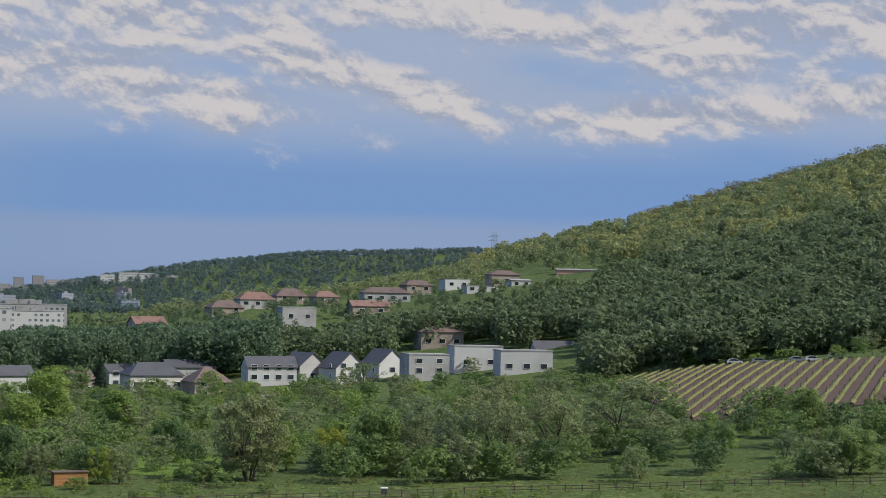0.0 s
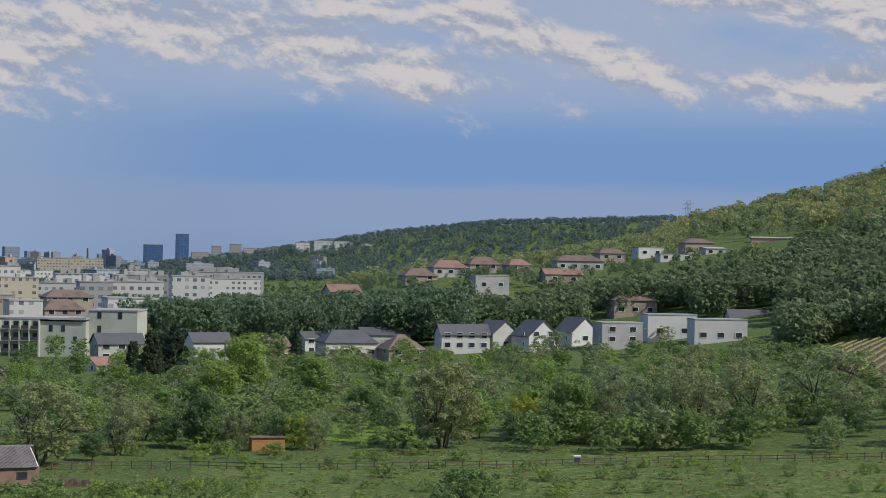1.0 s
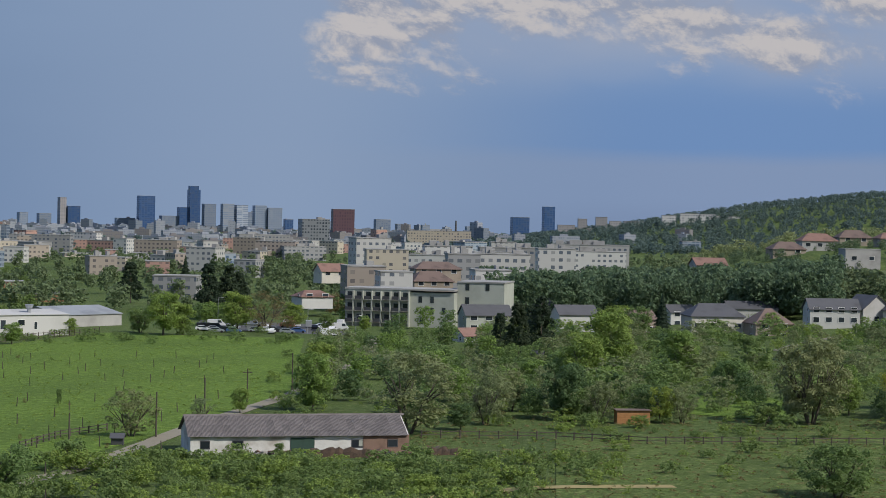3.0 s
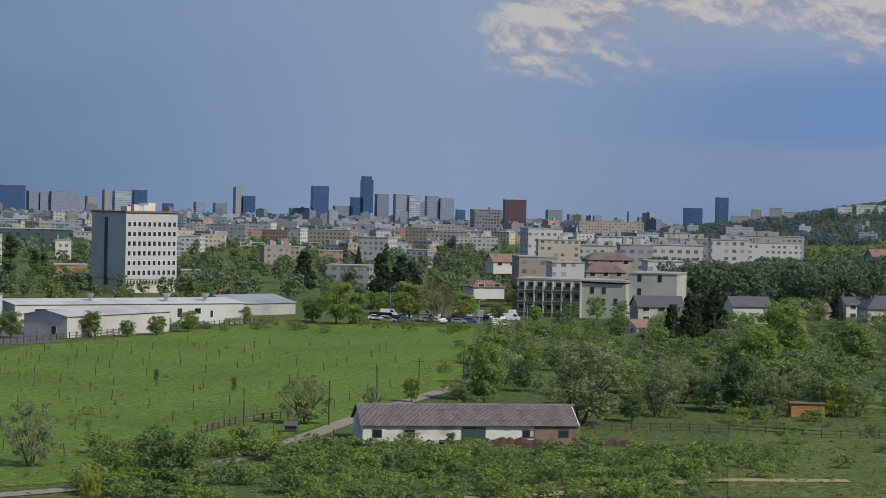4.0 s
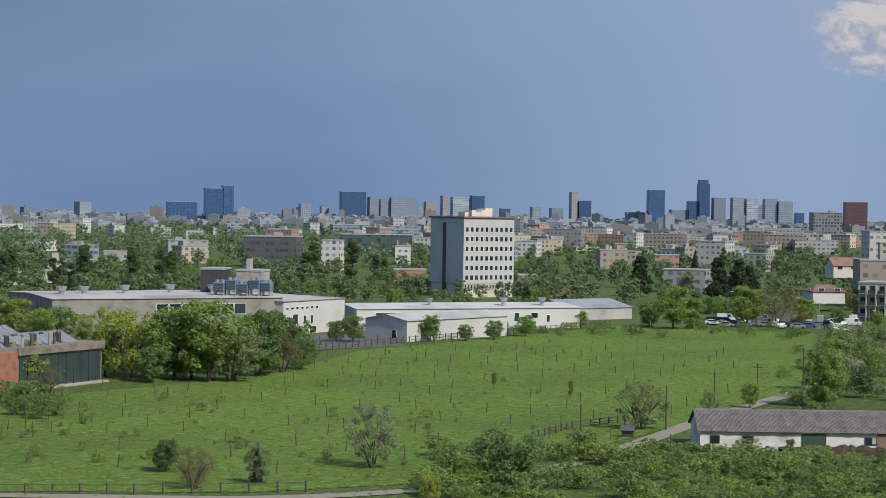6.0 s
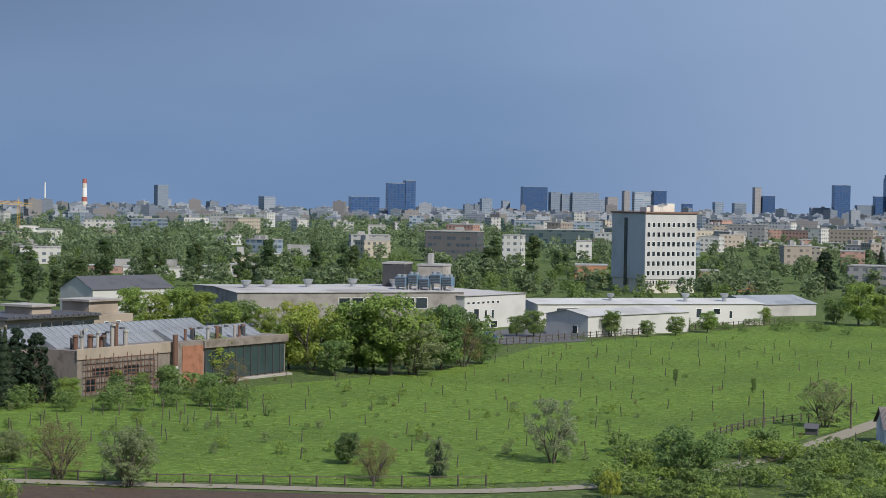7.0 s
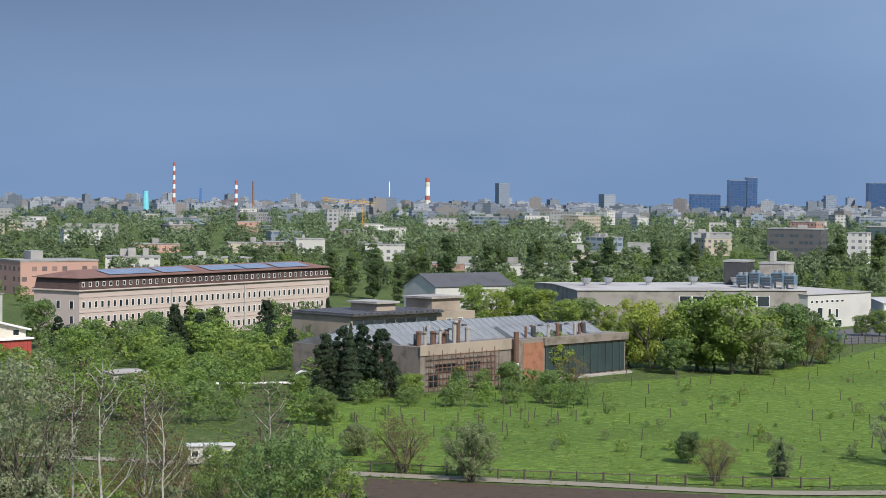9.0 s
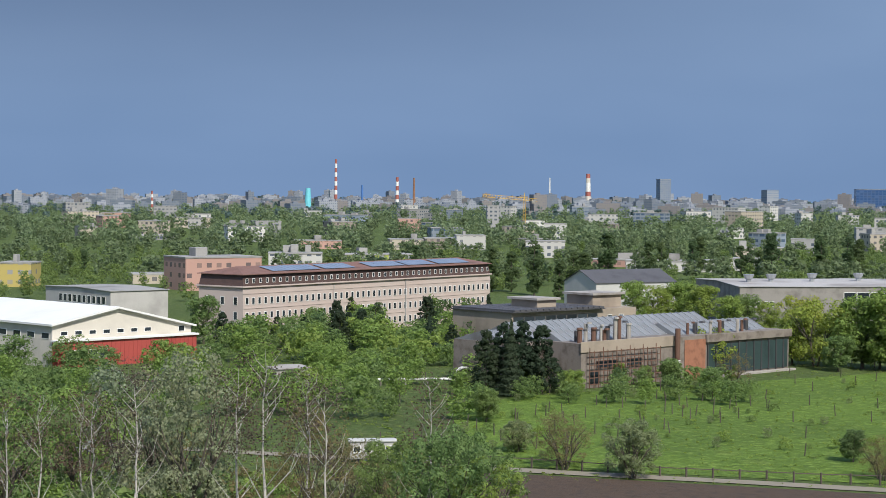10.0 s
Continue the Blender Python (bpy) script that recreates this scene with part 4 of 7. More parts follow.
def street_lamp(az, d, h):
    ob = thing("street_lamp", facing(az, d), "slim grey street lamp beside the car park", "lamp", "street lamps")
    bm = bmesh.new()
    tube(bm, 0, 0, -0.3, h, 0.09, 0.05, 8)
    limb(bm, (0, 0, h - 0.05), (1.0, 0, h + 0.15), 0.05, 0.04, 6)
    part("mast", bm, METAL, ob)
    bm = bmesh.new()
    box(bm, 0.8, 1.5, -0.15, 0.15, h + 0.06, h + 0.22, 0.03)
    part("lamp_head", bm, FRAME_WHITE, ob)


# red of the far chimneys, dulled in the colour to suggest haze
PAINT_RED = paint("hazed_red", (0.36, 0.115, 0.09), 0.7, 0.15)
PAINT_BROWN = paint("brick_brown", (0.26, 0.14, 0.09), 0.85, 0.2)
PAINT_BLUE = paint("bright_blue", (0.06, 0.16, 0.40), 0.6, 0.1)
PAINT_TEAL = paint("turquoise", (0.16, 0.55, 0.62), 0.6, 0.1)
METAL_BLUE = paint("blue_grey_metal", (0.13, 0.21, 0.29), 0.5, 0.3, 1.0, 0.1)
ROOF_PALE = paint("pale_roof_sheet", (0.46, 0.455, 0.435), 0.85, 0.2, 3.0, 0.1)
ROOF_MID = paint("mid_grey_roof_sheet", (0.27, 0.285, 0.30), 0.6, 0.2, 2.0, 0.1)
FLAT_YELLOW = facade("yellow_flats", (0.62, 0.50, 0.16), (0.30, 0.30, 0.30), 3.2, 3.0, 0.5, 0.45)
FLAT_LIME = facade("lime_flats", (0.42, 0.48, 0.10), (0.30, 0.31, 0.30), 3.6, 3.0, 0.5, 0.45)
FLAT_BROWN = facade("brown_flats", (0.42, 0.36, 0.30), (0.12, 0.11, 0.11), 3.2, 3.0, 0.5, 0.45)
FLAT_ORANGE = facade("orange_flats", (0.52, 0.27, 0.15), (0.12, 0.10, 0.10), 4.0, 3.4, 0.4, 0.4)
FLAT_RED = facade("red_flats", (0.48, 0.20, 0.12), (0.40, 0.33, 0.25), 6.0, 3.0, 0.5, 0.9)
FAR_FLATS = facade("spur_flats", (0.44, 0.42, 0.41), (0.18, 0.19, 0.22), 3.2, 3.0, 0.5, 0.45)
TOWER_CHECK = facade("chequered_tower", (0.27, 0.29, 0.31), (0.05, 0.06, 0.075), 3.4, 3.6, 0.6, 0.55, 0.5)


def derelict_works(az0, d0, az1, d1):
    """A ruined works: long wall, ridged metal roofs, vent pipes and an upper hall."""
    m, L = along(az0, d0, az1, d1)
    dep, h = 26.0, 7.0
    ob = thing("derelict_works", m, "derelict works with stained concrete walls and grey metal roofs", "factory")
    stained = paint("stained_plaster", (0.250, 0.215, 0.185), 0.95, 0.7, 0.7, 0.5, stain=(0.09, 0.07, 0.055))
    roofm = paint("ribbed_metal_roof", (0.22, 0.235, 0.245), 0.55, 0.3, 1.2, 0.2, stain=(0.13, 0.11, 0.10))
    bm = bmesh.new()
    box(bm, 0, L, 0, dep, -2, h)
    part("wall", bm, stained, ob)
    bm = bmesh.new()
    box(bm, -0.2, L * 0.42, -0.2, -0.004, h - 1.4, h + 0.3, 0.03)
    part("parapet", bm, WALL_TAN, ob, "tan concrete eaves band")
    bm = bmesh.new()
    box(bm, -8.2, -0.004, 8, 20, -2, h)
    part("side_wing", bm, stained, ob)
    bm = bmesh.new()
    box(bm, L * 0.58, L - 0.5, -0.15, -0.004, 0.6, h - 1.6)
    glazed = part("glazed_wall", bm, paint("green_glazing", (0.035, 0.062, 0.062), 0.5, 0.6, 1.0, 0.2), ob, "dirty green glazed wall")
    x = L * 0.58
    while x < L:
        bm = bmesh.new()
        box(bm, x - 0.12, x + 0.12, -0.28, -0.154, 0.4, h - 1.4)
        part("mullion", bm, DARK_METAL, glazed)
        x += 2.05
    bm = bmesh.new()
    box(bm, L * 0.57, L + 0.3, -0.5, -0.004, h - 1.2, h + 0.1, 0.03)
    part("eaves_band", bm, stained, ob, "stained concrete eaves with rust runs")
    bm = bmesh.new()
    box(bm, L * 0.57, L + 0.3, -1.4, -0.3, -0.3, 0.35, 0.03)
    part("plinth", bm, CONCRETE, ob, "pale concrete ledge along the wall foot")
    bm = bmesh.new()
    box(bm, L * 0.47, L * 0.57, -0.12, -0.004, -0.5, h - 0.6)
    part("brick_wall", bm, paint("orange_brick", (0.34, 0.15, 0.09), 0.9, 0.5, 0.5, 0.5), ob, "patched orange brick wall")
    # a bare steel frame before the wall
    for i in range(17):
        bm = bmesh.new()
        tube(bm, 1.0 + i * 1.05, -0.9, -0.5, h - 0.6 - 0.5 * (i % 3), 0.075, sides=5)
        part("frame_post", bm, RUST, ob)
    for z in (0.6, 1.6, 2.6, 3.6, 4.6, 5.6):
        bm = bmesh.new()
        box(bm, 1.0, 17.8, -0.95, -0.85, z, z + 0.12)
        part("frame_rail", bm, RUST, ob)
    for x, z, w, wh in ((6, 3.6, 5, 1.2), (12.5, 3.6, 3.5, 1.2), (3, 1.6, 2.4, 2.2)):
        window(ob, x, -0.02, z, w, wh, frame_mat=RUST, deep=0.06)
    # ridged roofs, each of several ribbed bays
    for x0, x1, y0, y1, rise in ((1, L * 0.5, 5, 13, 1.9), (2, L * 0.95, 14, 24, 2.2), (L * 0.50, L * 0.95, 3, 11, 1.8), (-8, 0.9, 8, 20, 1.6)):
        n = max(3, int((x1 - x0) / 1.6))
        step = (x1 - x0) / n
        bm = bmesh.new()
        prism2(bm, [(y0, h + 0.01), (y1, h + 0.01), ((y0 + y1) / 2, h + rise)], 0.0, step - 0.1)
        bay = mesh_of("roof_bay", bm, roofm)
        bm = bmesh.new()
        prism2(bm, [(y0, h + 0.05), ((y0 + y1) / 2, h + rise + 0.14), (y1, h + 0.05), ((y0 + y1) / 2, h + rise - 0.05)], step - 0.097, step - 0.003)
        rib = mesh_of("roof_rib", bm, METAL)
        for i in range(n):
            part("roof_bay", bay, None, ob).location.x = x0 + i * step
            part("roof_rib", rib, None, ob).location.x = x0 + i * step
    rng = random.Random(8)
    for i in range(20):
        x = 1.5 + i * 1.05 if i < 12 else L * 0.55 + (i - 12) * 2.3
        bm = bmesh.new()
        t = rng.uniform(1.6, 3.6) if i < 12 else 1.9
        r = rng.uniform(0.22, 0.42)
        tube(bm, x, 1.5 + rng.uniform(0, 2), h, h + t, r, sides=8)
        tube(bm, x, 1.5 + rng.uniform(0, 0.3), h + t, h + t + 0.3, r * 1.35, r * 1.1, 8)
        part("vent_pipe", bm, [RUST, DARK_METAL, CONCRETE][i % 3], ob)
    bm = bmesh.new()
    tube(bm, L * 0.415, -1.0, -0.5, h + 1.5, 0.45, sides=10)
    part("flue", bm, RUST, ob, "tall rusted flue pipe")
    bm = bmesh.new()
    tube(bm, L * 0.415, -1.0, 1.6, 3.4, 0.47, sides=10)
    part("flue_sleeve", bm, FRAME_WHITE, ob, "white-painted sleeve on the flue")


def upper_works(az0, d0, az1, d1, h):
    m, L = along(az0, d0, az1, d1)
    up = thing("upper_works", m, "flat-roofed tan works hall with a dark ribbed roof", "factory")
    bm = bmesh.new()
    box(bm, 0, L, 0, 16, -2, h)
    part("wall", bm, WALL_TAN, up)
    bm = bmesh.new()
    k = int(L * 0.74 / 1.5)
    for i in range(k):
        box(bm, i * 1.5, i * 1.5 + 1.2, -0.9, 16, h + 0.03, h + 0.55)
    box(bm, -0.4, k * 1.5, -0.9, 16.2, h + 0.01, h + 0.2)
    part("roof_rib", bm, ROOF_GREY, up)
    for x, w, t in ((L * 0.36, 5, 1.9), (L * 0.85, 8, 2.4)):
        bm = bmesh.new()
        box(bm, x - w / 2, x + w / 2, 3, 10, h + 0.02, h + t)
        part("penthouse", bm, WALL_TAN, up)
        bm = bmesh.new()
        box(bm, x - w / 2 - 0.6, x + w / 2 + 0.6, 2.4, 10.6, h + 0.004 + t, h + 0.4 + t)
        part("penthouse_roof", bm, CONCRETE, up)
    for i in range(int(L * 0.7 / 2.8)):
        window(up, 1.8 + i * 2.8, -0.004, h - 1.9, 2.7, 2.3, frame_mat=DARK_METAL, deep=0.06)
    for i in range(2):
        window(up, L * 0.78 + i * 3.2, -0.004, h - 2.2, 1.3, 2.0, deep=0.06)


def red_hall(az0, d0, az1, d1):
    """A sports hall: cream upper wall, red lower wall, white low-pitched roof."""
    m, L = along(az0, d0, az1, d1)
    dep, h, rise = 46.0, 7.2, 2.4
    ob = thing("sports_hall", m, "hall with a cream upper wall, red cladding and white roof", "hall")
    bm = bmesh.new()
    prism(bm, [(0, -2), (L, -2), (L, h - 1.2), (L * 0.45, h + rise), (0, h)], 0, dep)
    part("wall", bm, WALL_CREAM, ob)
    red = paint("red_cladding", (0.40, 0.075, 0.062), 0.55, 0.15, 1.0, 0.1)
    bm = bmesh.new()
    k = int(L / 0.9)
    for i in range(k):
        box(bm, i * L / k + 0.02, (i + 1) * L / k - 0.02, -1.6, -0.004, -1.5, 4.4)
    part("cladding", bm, red, ob, "bright red ribbed metal cladding")
    bm = bmesh.new()
    box(bm, -0.3, L + 0.3, -2.0, -0.004, 4.404, 4.75, 0.03)
    part("canopy", bm, FRAME_WHITE, ob)
    bm = bmesh.new()
    top = [(-0.6, h - 0.1), (L * 0.45, h + rise + 0.05), (L + 0.6, h - 1.35), (L + 0.6, h - 1.0), (L * 0.45, h + rise + 0.4), (-0.6, h + 0.25)]
    prism(bm, top, -0.8, dep + 0.5)
    part("roof", bm, paint("white_roof_sheet", (0.74, 0.74, 0.72), 0.6, 0.06, 3.0, 0.05), ob, "smooth white sheet roof")
    for i in range(7):
        window(ob, 2.4 + i * 2.9, -0.004, 5.75, 1.5, 0.8, deep=0.06)
    window(ob, L - 2.2, -0.004, 5.6, 1.4, 1.1, deep=0.06)
    for i in range(4):
        window(ob, 3.0 + i * 2.1, -1.604, 2.2, 1.9, 1.5, deep=0.06)
    for i in range(9):
        window(ob, -0.004, 2 + i * 4.4, 5.4, 2.4, 1.1, "left", deep=0.06)


def terrace_flats(az0, d0, az1, d1):
    """Pale terraced flats with balconies on the near wing."""
    m, L = along(az0, d0, az1, d1)
    ob = thing("terrace_flats", m, "pale green-white flats with three rows of dark balconies", "flats")
    h, dep = 10.8, 14.0
    bm = bmesh.new()
    box(bm, 0, L, 0, dep, -2, h)
    box(bm, L + 0.004, L + 13, 0.5, dep, -2, h - 0.6)
    part("wall", bm, WALL_PALE, ob)
    bm = bmesh.new()
    box(bm, -0.2, L + 13.2, -0.2, dep + 0.2, h + 0.004, h + 0.5)
    part("roof", bm, ROOF_FLAT, ob)
    bm = bmesh.new()
    box(bm, L + 13.004, L + 27, 6, dep + 12, -2, h + 2.4)
    part("rear_wing", bm, WALL_PALE, ob, "taller plain rear wing")
    bm = bmesh.new()
    box(bm, L + 12.9, L + 27.2, 5.8, dep + 12.2, h + 2.404, h + 2.8)
    part("rear_roof", bm, ROOF_FLAT, ob)
    cols = 7
    for c in range(cols):
        x = (c + 0.5) * L / cols
        for r in range(3):
            z = 1.2 + r * 3.3
            bm = bmesh.new()
            box(bm, x - 1.1, x + 0.9, -1.5, -0.004, z, z + 0.16)
            b = part("balcony", bm, CONCRETE, ob)
            bm = bmesh.new()
            box(bm, x - 1.1, x + 0.9, -1.5, -1.44, z + 0.17, z + 1.15)
            part("railing", bm, DARK_METAL, b)
            window(ob, x, -0.004, z + 1.3, 1.5, 2.1, frame_mat=DARK_METAL, deep=0.05)
        bm = bmesh.new()
        box(bm, x + 1.0, x + 1.35, -1.3, -0.004, -1, h - 0.4)
        part("fin_wall", bm, WALL_PALE, ob)
    for x, z in ((L + 3, 8.2), (L + 6.5, 8.2), (L + 6.5, 4.8), (L + 3.5, 2.0), (L + 10, 5.0)):
        window(ob, x, 0.49, z, 1.1, 1.9, frame_mat=DARK_METAL, deep=0.06)
    for x, z in ((L + 16, 12.0), (L + 22, 12.0), (L + 16, 8.0), (L + 23, 6.0)):
        window(ob, x, 5.99, z, 1.2, 2.0, frame_mat=DARK_METAL, deep=0.06)


def cooling_unit(az, d, w, top):
    """A blue-grey cooling box on legs over the factory roof, with fan cowls and louvres."""
    ob = thing("cooling_unit", facing(az, d, -15), "blue-grey rooftop cooling unit with fan cowls", "machine", "rooftop cooling units")
    bm = bmesh.new()
    box(bm, -w / 2, w / 2, 0, 3.0, top - 2.2, top, 0.05)
    part("casing", bm, METAL_BLUE, ob)
    for x in (-w / 2 + 0.15, w / 2 - 0.15):
        bm = bmesh.new()
        box(bm, x - 0.1, x + 0.1, 0.2, 2.8, 8.0, top - 2.204)
        part("leg", bm, METAL, ob)
    for x in (-w / 4, w / 4):
        bm = bmesh.new()
        tube(bm, x, 1.5, top + 0.004, top + 0.6, w * 0.2, w * 0.23, 10)
        part("fan_cowl", bm, METAL, ob)
    for k in range(5):
        bm = bmesh.new()
        box(bm, -w / 2 + 0.15, w / 2 - 0.15, -0.06, -0.004, top - 2.0 + k * 0.38, top - 1.8 + k * 0.38)
        part("louvre", bm, DARK_METAL, ob)


def bee_box(az, d, s):
    ob = thing("hive_box", facing(az, d), "small white box hive on a dark stand", "box")
    bm = bmesh.new()
    box(bm, -0.45, 0.45, -0.4, 0.4, 0.35, 1.0, 0.03)
    part("body", bm, DARK_METAL, ob)
    bm = bmesh.new()
    box(bm, -0.55, 0.55, -0.5, 0.5, 1.004, 1.25, 0.03)
    part("lid", bm, FRAME_WHITE, ob, "white lid")
    for x in (-0.4, 0.4):
        bm = bmesh.new()
        box(bm, x - 0.06, x + 0.06, -0.35, 0.35, -0.1, 0.346)
        part("leg", bm, WOOD, ob)


def wood_shed(az, d, w, h):
    ob = thing("wooden_shed", facing(az, d, 12), "small new orange-brown timber shed", "shed")
    pine = paint("fresh_timber", (0.42, 0.20, 0.075), 0.7, 0.2, 0.4, 0.3)
    bm = bmesh.new()
    box(bm, -w / 2, w / 2, 0, 2.5, -0.2, h)
    part("wall", bm, pine, ob)
    k = int(h / 0.2)
    bm = bmesh.new()
    box(bm, -w / 2 - 0.02, w / 2 + 0.02, -0.03, -0.004, 0, 0.17)
    board = mesh_of("board", bm, pine)
    for i in range(k):
        part("board", board, None, ob).location = (0, 0, i * 0.2)
    bm = bmesh.new()
    box(bm, -w / 2 - 0.2, w / 2 + 0.2, -0.25, 2.7, h + 0.004, h + 0.12)
    part("roof", bm, ROOF_BROWN, ob)


def trailer(az, d):
    ob = thing("trailer", facing(az, d, 4), "white site trailer with dark windows beside the track", "trailer")
    bm = bmesh.new()
    box(bm, -2.6, 2.6, 0, 2.2, 0.6, 2.5, 0.05)
    part("body", bm, WALL_GREY, ob)
    bm = bmesh.new()
    box(bm, -2.75, 2.75, -0.15, 2.35, 2.504, 2.66, 0.03)
    part("roof", bm, WALL_WHITE, ob)
    for i in range(4):
        window(ob, -1.8 + i * 1.2, -0.004, 1.7, 0.9, 0.8, deep=0.04)
    for x in (-1.6, 1.6):
        bm = bmesh.new()
        tube(bm, 0, 0, -0.1, 0.1, 0.36, sides=12)
        part("wheel", bm, TYRE, ob).matrix_basis = pose(x, 0.2, 0.36, 90, 0, 0)


def garden_hut(az, d, s=1.0):
    ob = thing("garden_hut", facing(az, d, -8) @ Matrix.Diagonal((s, s, s, 1)), "small dark garden hut with a pitched roof", "hut")
    bm = bmesh.new()
    prism2(bm, [(0, -0.3), (2.2, -0.3), (2.2, 1.7), (1.1, 2.4), (0, 1.7)], -1.3, 1.3)
    part("wall", bm, DARK_METAL, ob)
    bm = bmesh.new()
    prism2(bm, [(-0.4, 1.5), (1.1, 2.46), (2.6, 1.5), (2.6, 1.62), (1.1, 2.6), (-0.4, 1.62)], -1.6, 1.6)
    part("roof", bm, ROOF_GREY, ob)


def tower_crane(az, d, h):
    ob = thing("tower_crane", facing(az, d), "yellow tower crane with a long jib", "crane")
    yel = paint("crane_yellow", (0.55, 0.33, 0.05), 0.6, 0.1)
    bm = bmesh.new()
    for x in (-0.9, 0.9):
        for y in (-0.9, 0.9):
            box(bm, 15 + x - 0.15, 15 + x + 0.15, y - 0.15, y + 0.15, 0, h - 4)
    for i in range(int((h - 4) / 2)):
        limb(bm, (14.1, -0.9, i * 2), (15.9, -0.9, i * 2 + 2), 0.12, 0.12, 4)
    part("mast", bm, yel, ob)
    bm = bmesh.new()
    for y, z in ((-0.6, h - 3), (0.6, h - 3), (0, h - 1.2)):
        limb(bm, (-14, y, z + 2), (24, y, z - 1.0), 0.2, 0.2, 4)
    for i in range(18):
        limb(bm, (-14 + i * 2, -0.6, h - 1.0 - i * 0.16), (-13 + i * 2, 0, h + 0.7 - i * 0.16), 0.12, 0.12, 4)
    part("jib", bm, yel, ob)
    bm = bmesh.new()
    box(bm, 20, 23, -1, 1, h - 5.5, h - 3.2)
    part("counterweight", bm, CONCRETE, ob)
    bm = bmesh.new()
    limb(bm, (15, 0, h - 3), (15, 0, h + 2), 0.4, 0.2, 4)
    part("apex", bm, yel, ob)


def pylon(az, d, h):
    ob = thing("pylon", facing(az, d), "grey steel lattice pylon on the ridge", "pylon", "ridge pylons")
    bm = bmesh.new()
    for x in (-1.6, 1.6):
        limb(bm, (x, 0, 0), (x * 0.25, 0, h), 0.2, 0.12, 4)
    for i in range(7):
        a, b = h * i / 7, h * (i + 1) / 7
        limb(bm, (-1.6 + 1.2 * i / 7, 0, a), (1.6 - 1.2 * (i + 1) / 7, 0, b), 0.09, 0.09, 4)
    part("lattice", bm, METAL, ob)
    for z in (0.72, 0.86):
        bm = bmesh.new()
        box(bm, -3.4, 3.4, -0.12, 0.12, h * z, h * z + 0.25)
        part("crossarm", bm, METAL, ob)


def rubble(az, d, seed):
    """A heap of broken boards and blocks."""
    ob = thing("rubble_heap", facing(az, d), "heap of old boards, blocks and scrap by the barn", "rubble")
    rng = random.Random(seed)
    for i in range(16):
        bm = bmesh.new()
        s = rng.uniform(0.25, 0.7)
        box(bm, -s, s, -s * 0.4, s * 0.4, -0.08, 0.12, 0.02)
        p = part("scrap", bm, [WOOD, CONCRETE, RUST, DARK_METAL][i % 4], ob)
        p.matrix_basis = pose(rng.uniform(-2.4, 2.4), rng.uniform(-0.8, 0.8), rng.uniform(0.05, 0.5), rng.uniform(-25, 25), rng.uniform(-25, 25), rng.uniform(0, 180))


def stakes(near, far, rows=9, gap=9.0, along_row=18):
    """Thin stakes standing in loose rows over the meadow."""
    bm = bmesh.new()
    tube(bm, 0, 0, -0.3, 1.55, 0.085, 0.065, 5)
    me = mesh_of("meadow_stake", bm, WOOD)
    rng = random.Random(31)
    a, b = at(*near), at(*far)
    v = (b - a).to_2d()
    step = v.normalized()
    side = Vector((-step.y, step.x))
    for r in range(1 - rows, rows + 1):
        for i in range(along_row):
            if rng.random() < 0.25:
                continue
            p = a.to_2d() + step * (v.length * i / along_row + rng.uniform(-3, 3)) + side * (r * gap + rng.uniform(-1.5, 1.5))
            az, d = polar(p)
            if not (22 < az < 54 and 205 < d < 520):
                continue
            ob = new("meadow_stake", me)
            ob.matrix_world = Matrix.Translation(on_land(*p)) @ pose(0, 0, 0, rng.uniform(-7, 7), rng.uniform(-7, 7), 0)
            tagged(ob, "thin weathered wooden stake in the meadow grass", "stake", "meadow stakes")


def pipe_arch(az, d):
    """A white heating pipe that rises in an arch over a gate."""
    ob = thing("pipe_arch", facing(az, d, 15), "white heating pipe rising in an arch beside the works", "pipe")
    for k in (0.0, 0.35):
        bm = bmesh.new()
        pts = [Vector((1.3 * math.cos(a), k, 1.6 + 1.1 * math.sin(a))) for a in [math.pi * i / 10 for i in range(11)]]
        pts = [Vector((1.3, k, -0.2))] + pts + [Vector((-1.3, k, 0.9)), Vector((-14, k, 1.0))]
        for p, q in zip(pts, pts[1:]):
            limb(bm, p, q, 0.17, 0.17, 8)
        part("pipe", bm, FRAME_WHITE, ob)
    for x in (-5, -9.5, -13.5):
        bm = bmesh.new()
        box(bm, x - 0.1, x + 0.1, 0.0, 0.4, -0.3, 0.85)
        part("support", bm, CONCRETE, ob)


def earth_mound(az, d, long, high, turn, seed):
    """A long bumpy mound of dug earth."""
    rng = random.Random(seed)
    bm = bmesh.new()
    rows = []
    for i in range(25):
        x = (i / 24 - 0.5) * long
        top = high * (1 - (2 * i / 24 - 1) ** 4) * rng.uniform(0.65, 1.1)
        rows.append([bm.verts.new((x + rng.uniform(-0.1, 0.1), y, max(-0.1, top * c + rng.uniform(-0.05, 0.08)))) for y, c in ((-1.4, -0.2), (-0.8, 0.55), (-0.2, 0.95), (0.4, 1.0), (1.0, 0.5), (1.5, -0.2))])
    for a, b in zip(rows, rows[1:]):
        for i in range(5):
            bm.faces.new((a[i], b[i], b[i + 1], a[i + 1]))
    ob = new("earth_mound", mesh_of("earth_mound", bm, SOIL))
    ob.matrix_world = facing(az, d, turn)
    tagged(ob, "long heap of dark dug earth against the barn", "earth heap")

VINEYARD = [(-3.77, 532.7), (-6.08, 563.3), (-9.55, 526.4), (-12.47, 503.8), (-14.48, 491.8), (-14.5, 417.6), (-11.44, 407.7), (-7.21, 401.2), (-5.61, 468.8)]
VINE_RING = [tuple(at(*c).to_2d()) for c in VINEYARD]
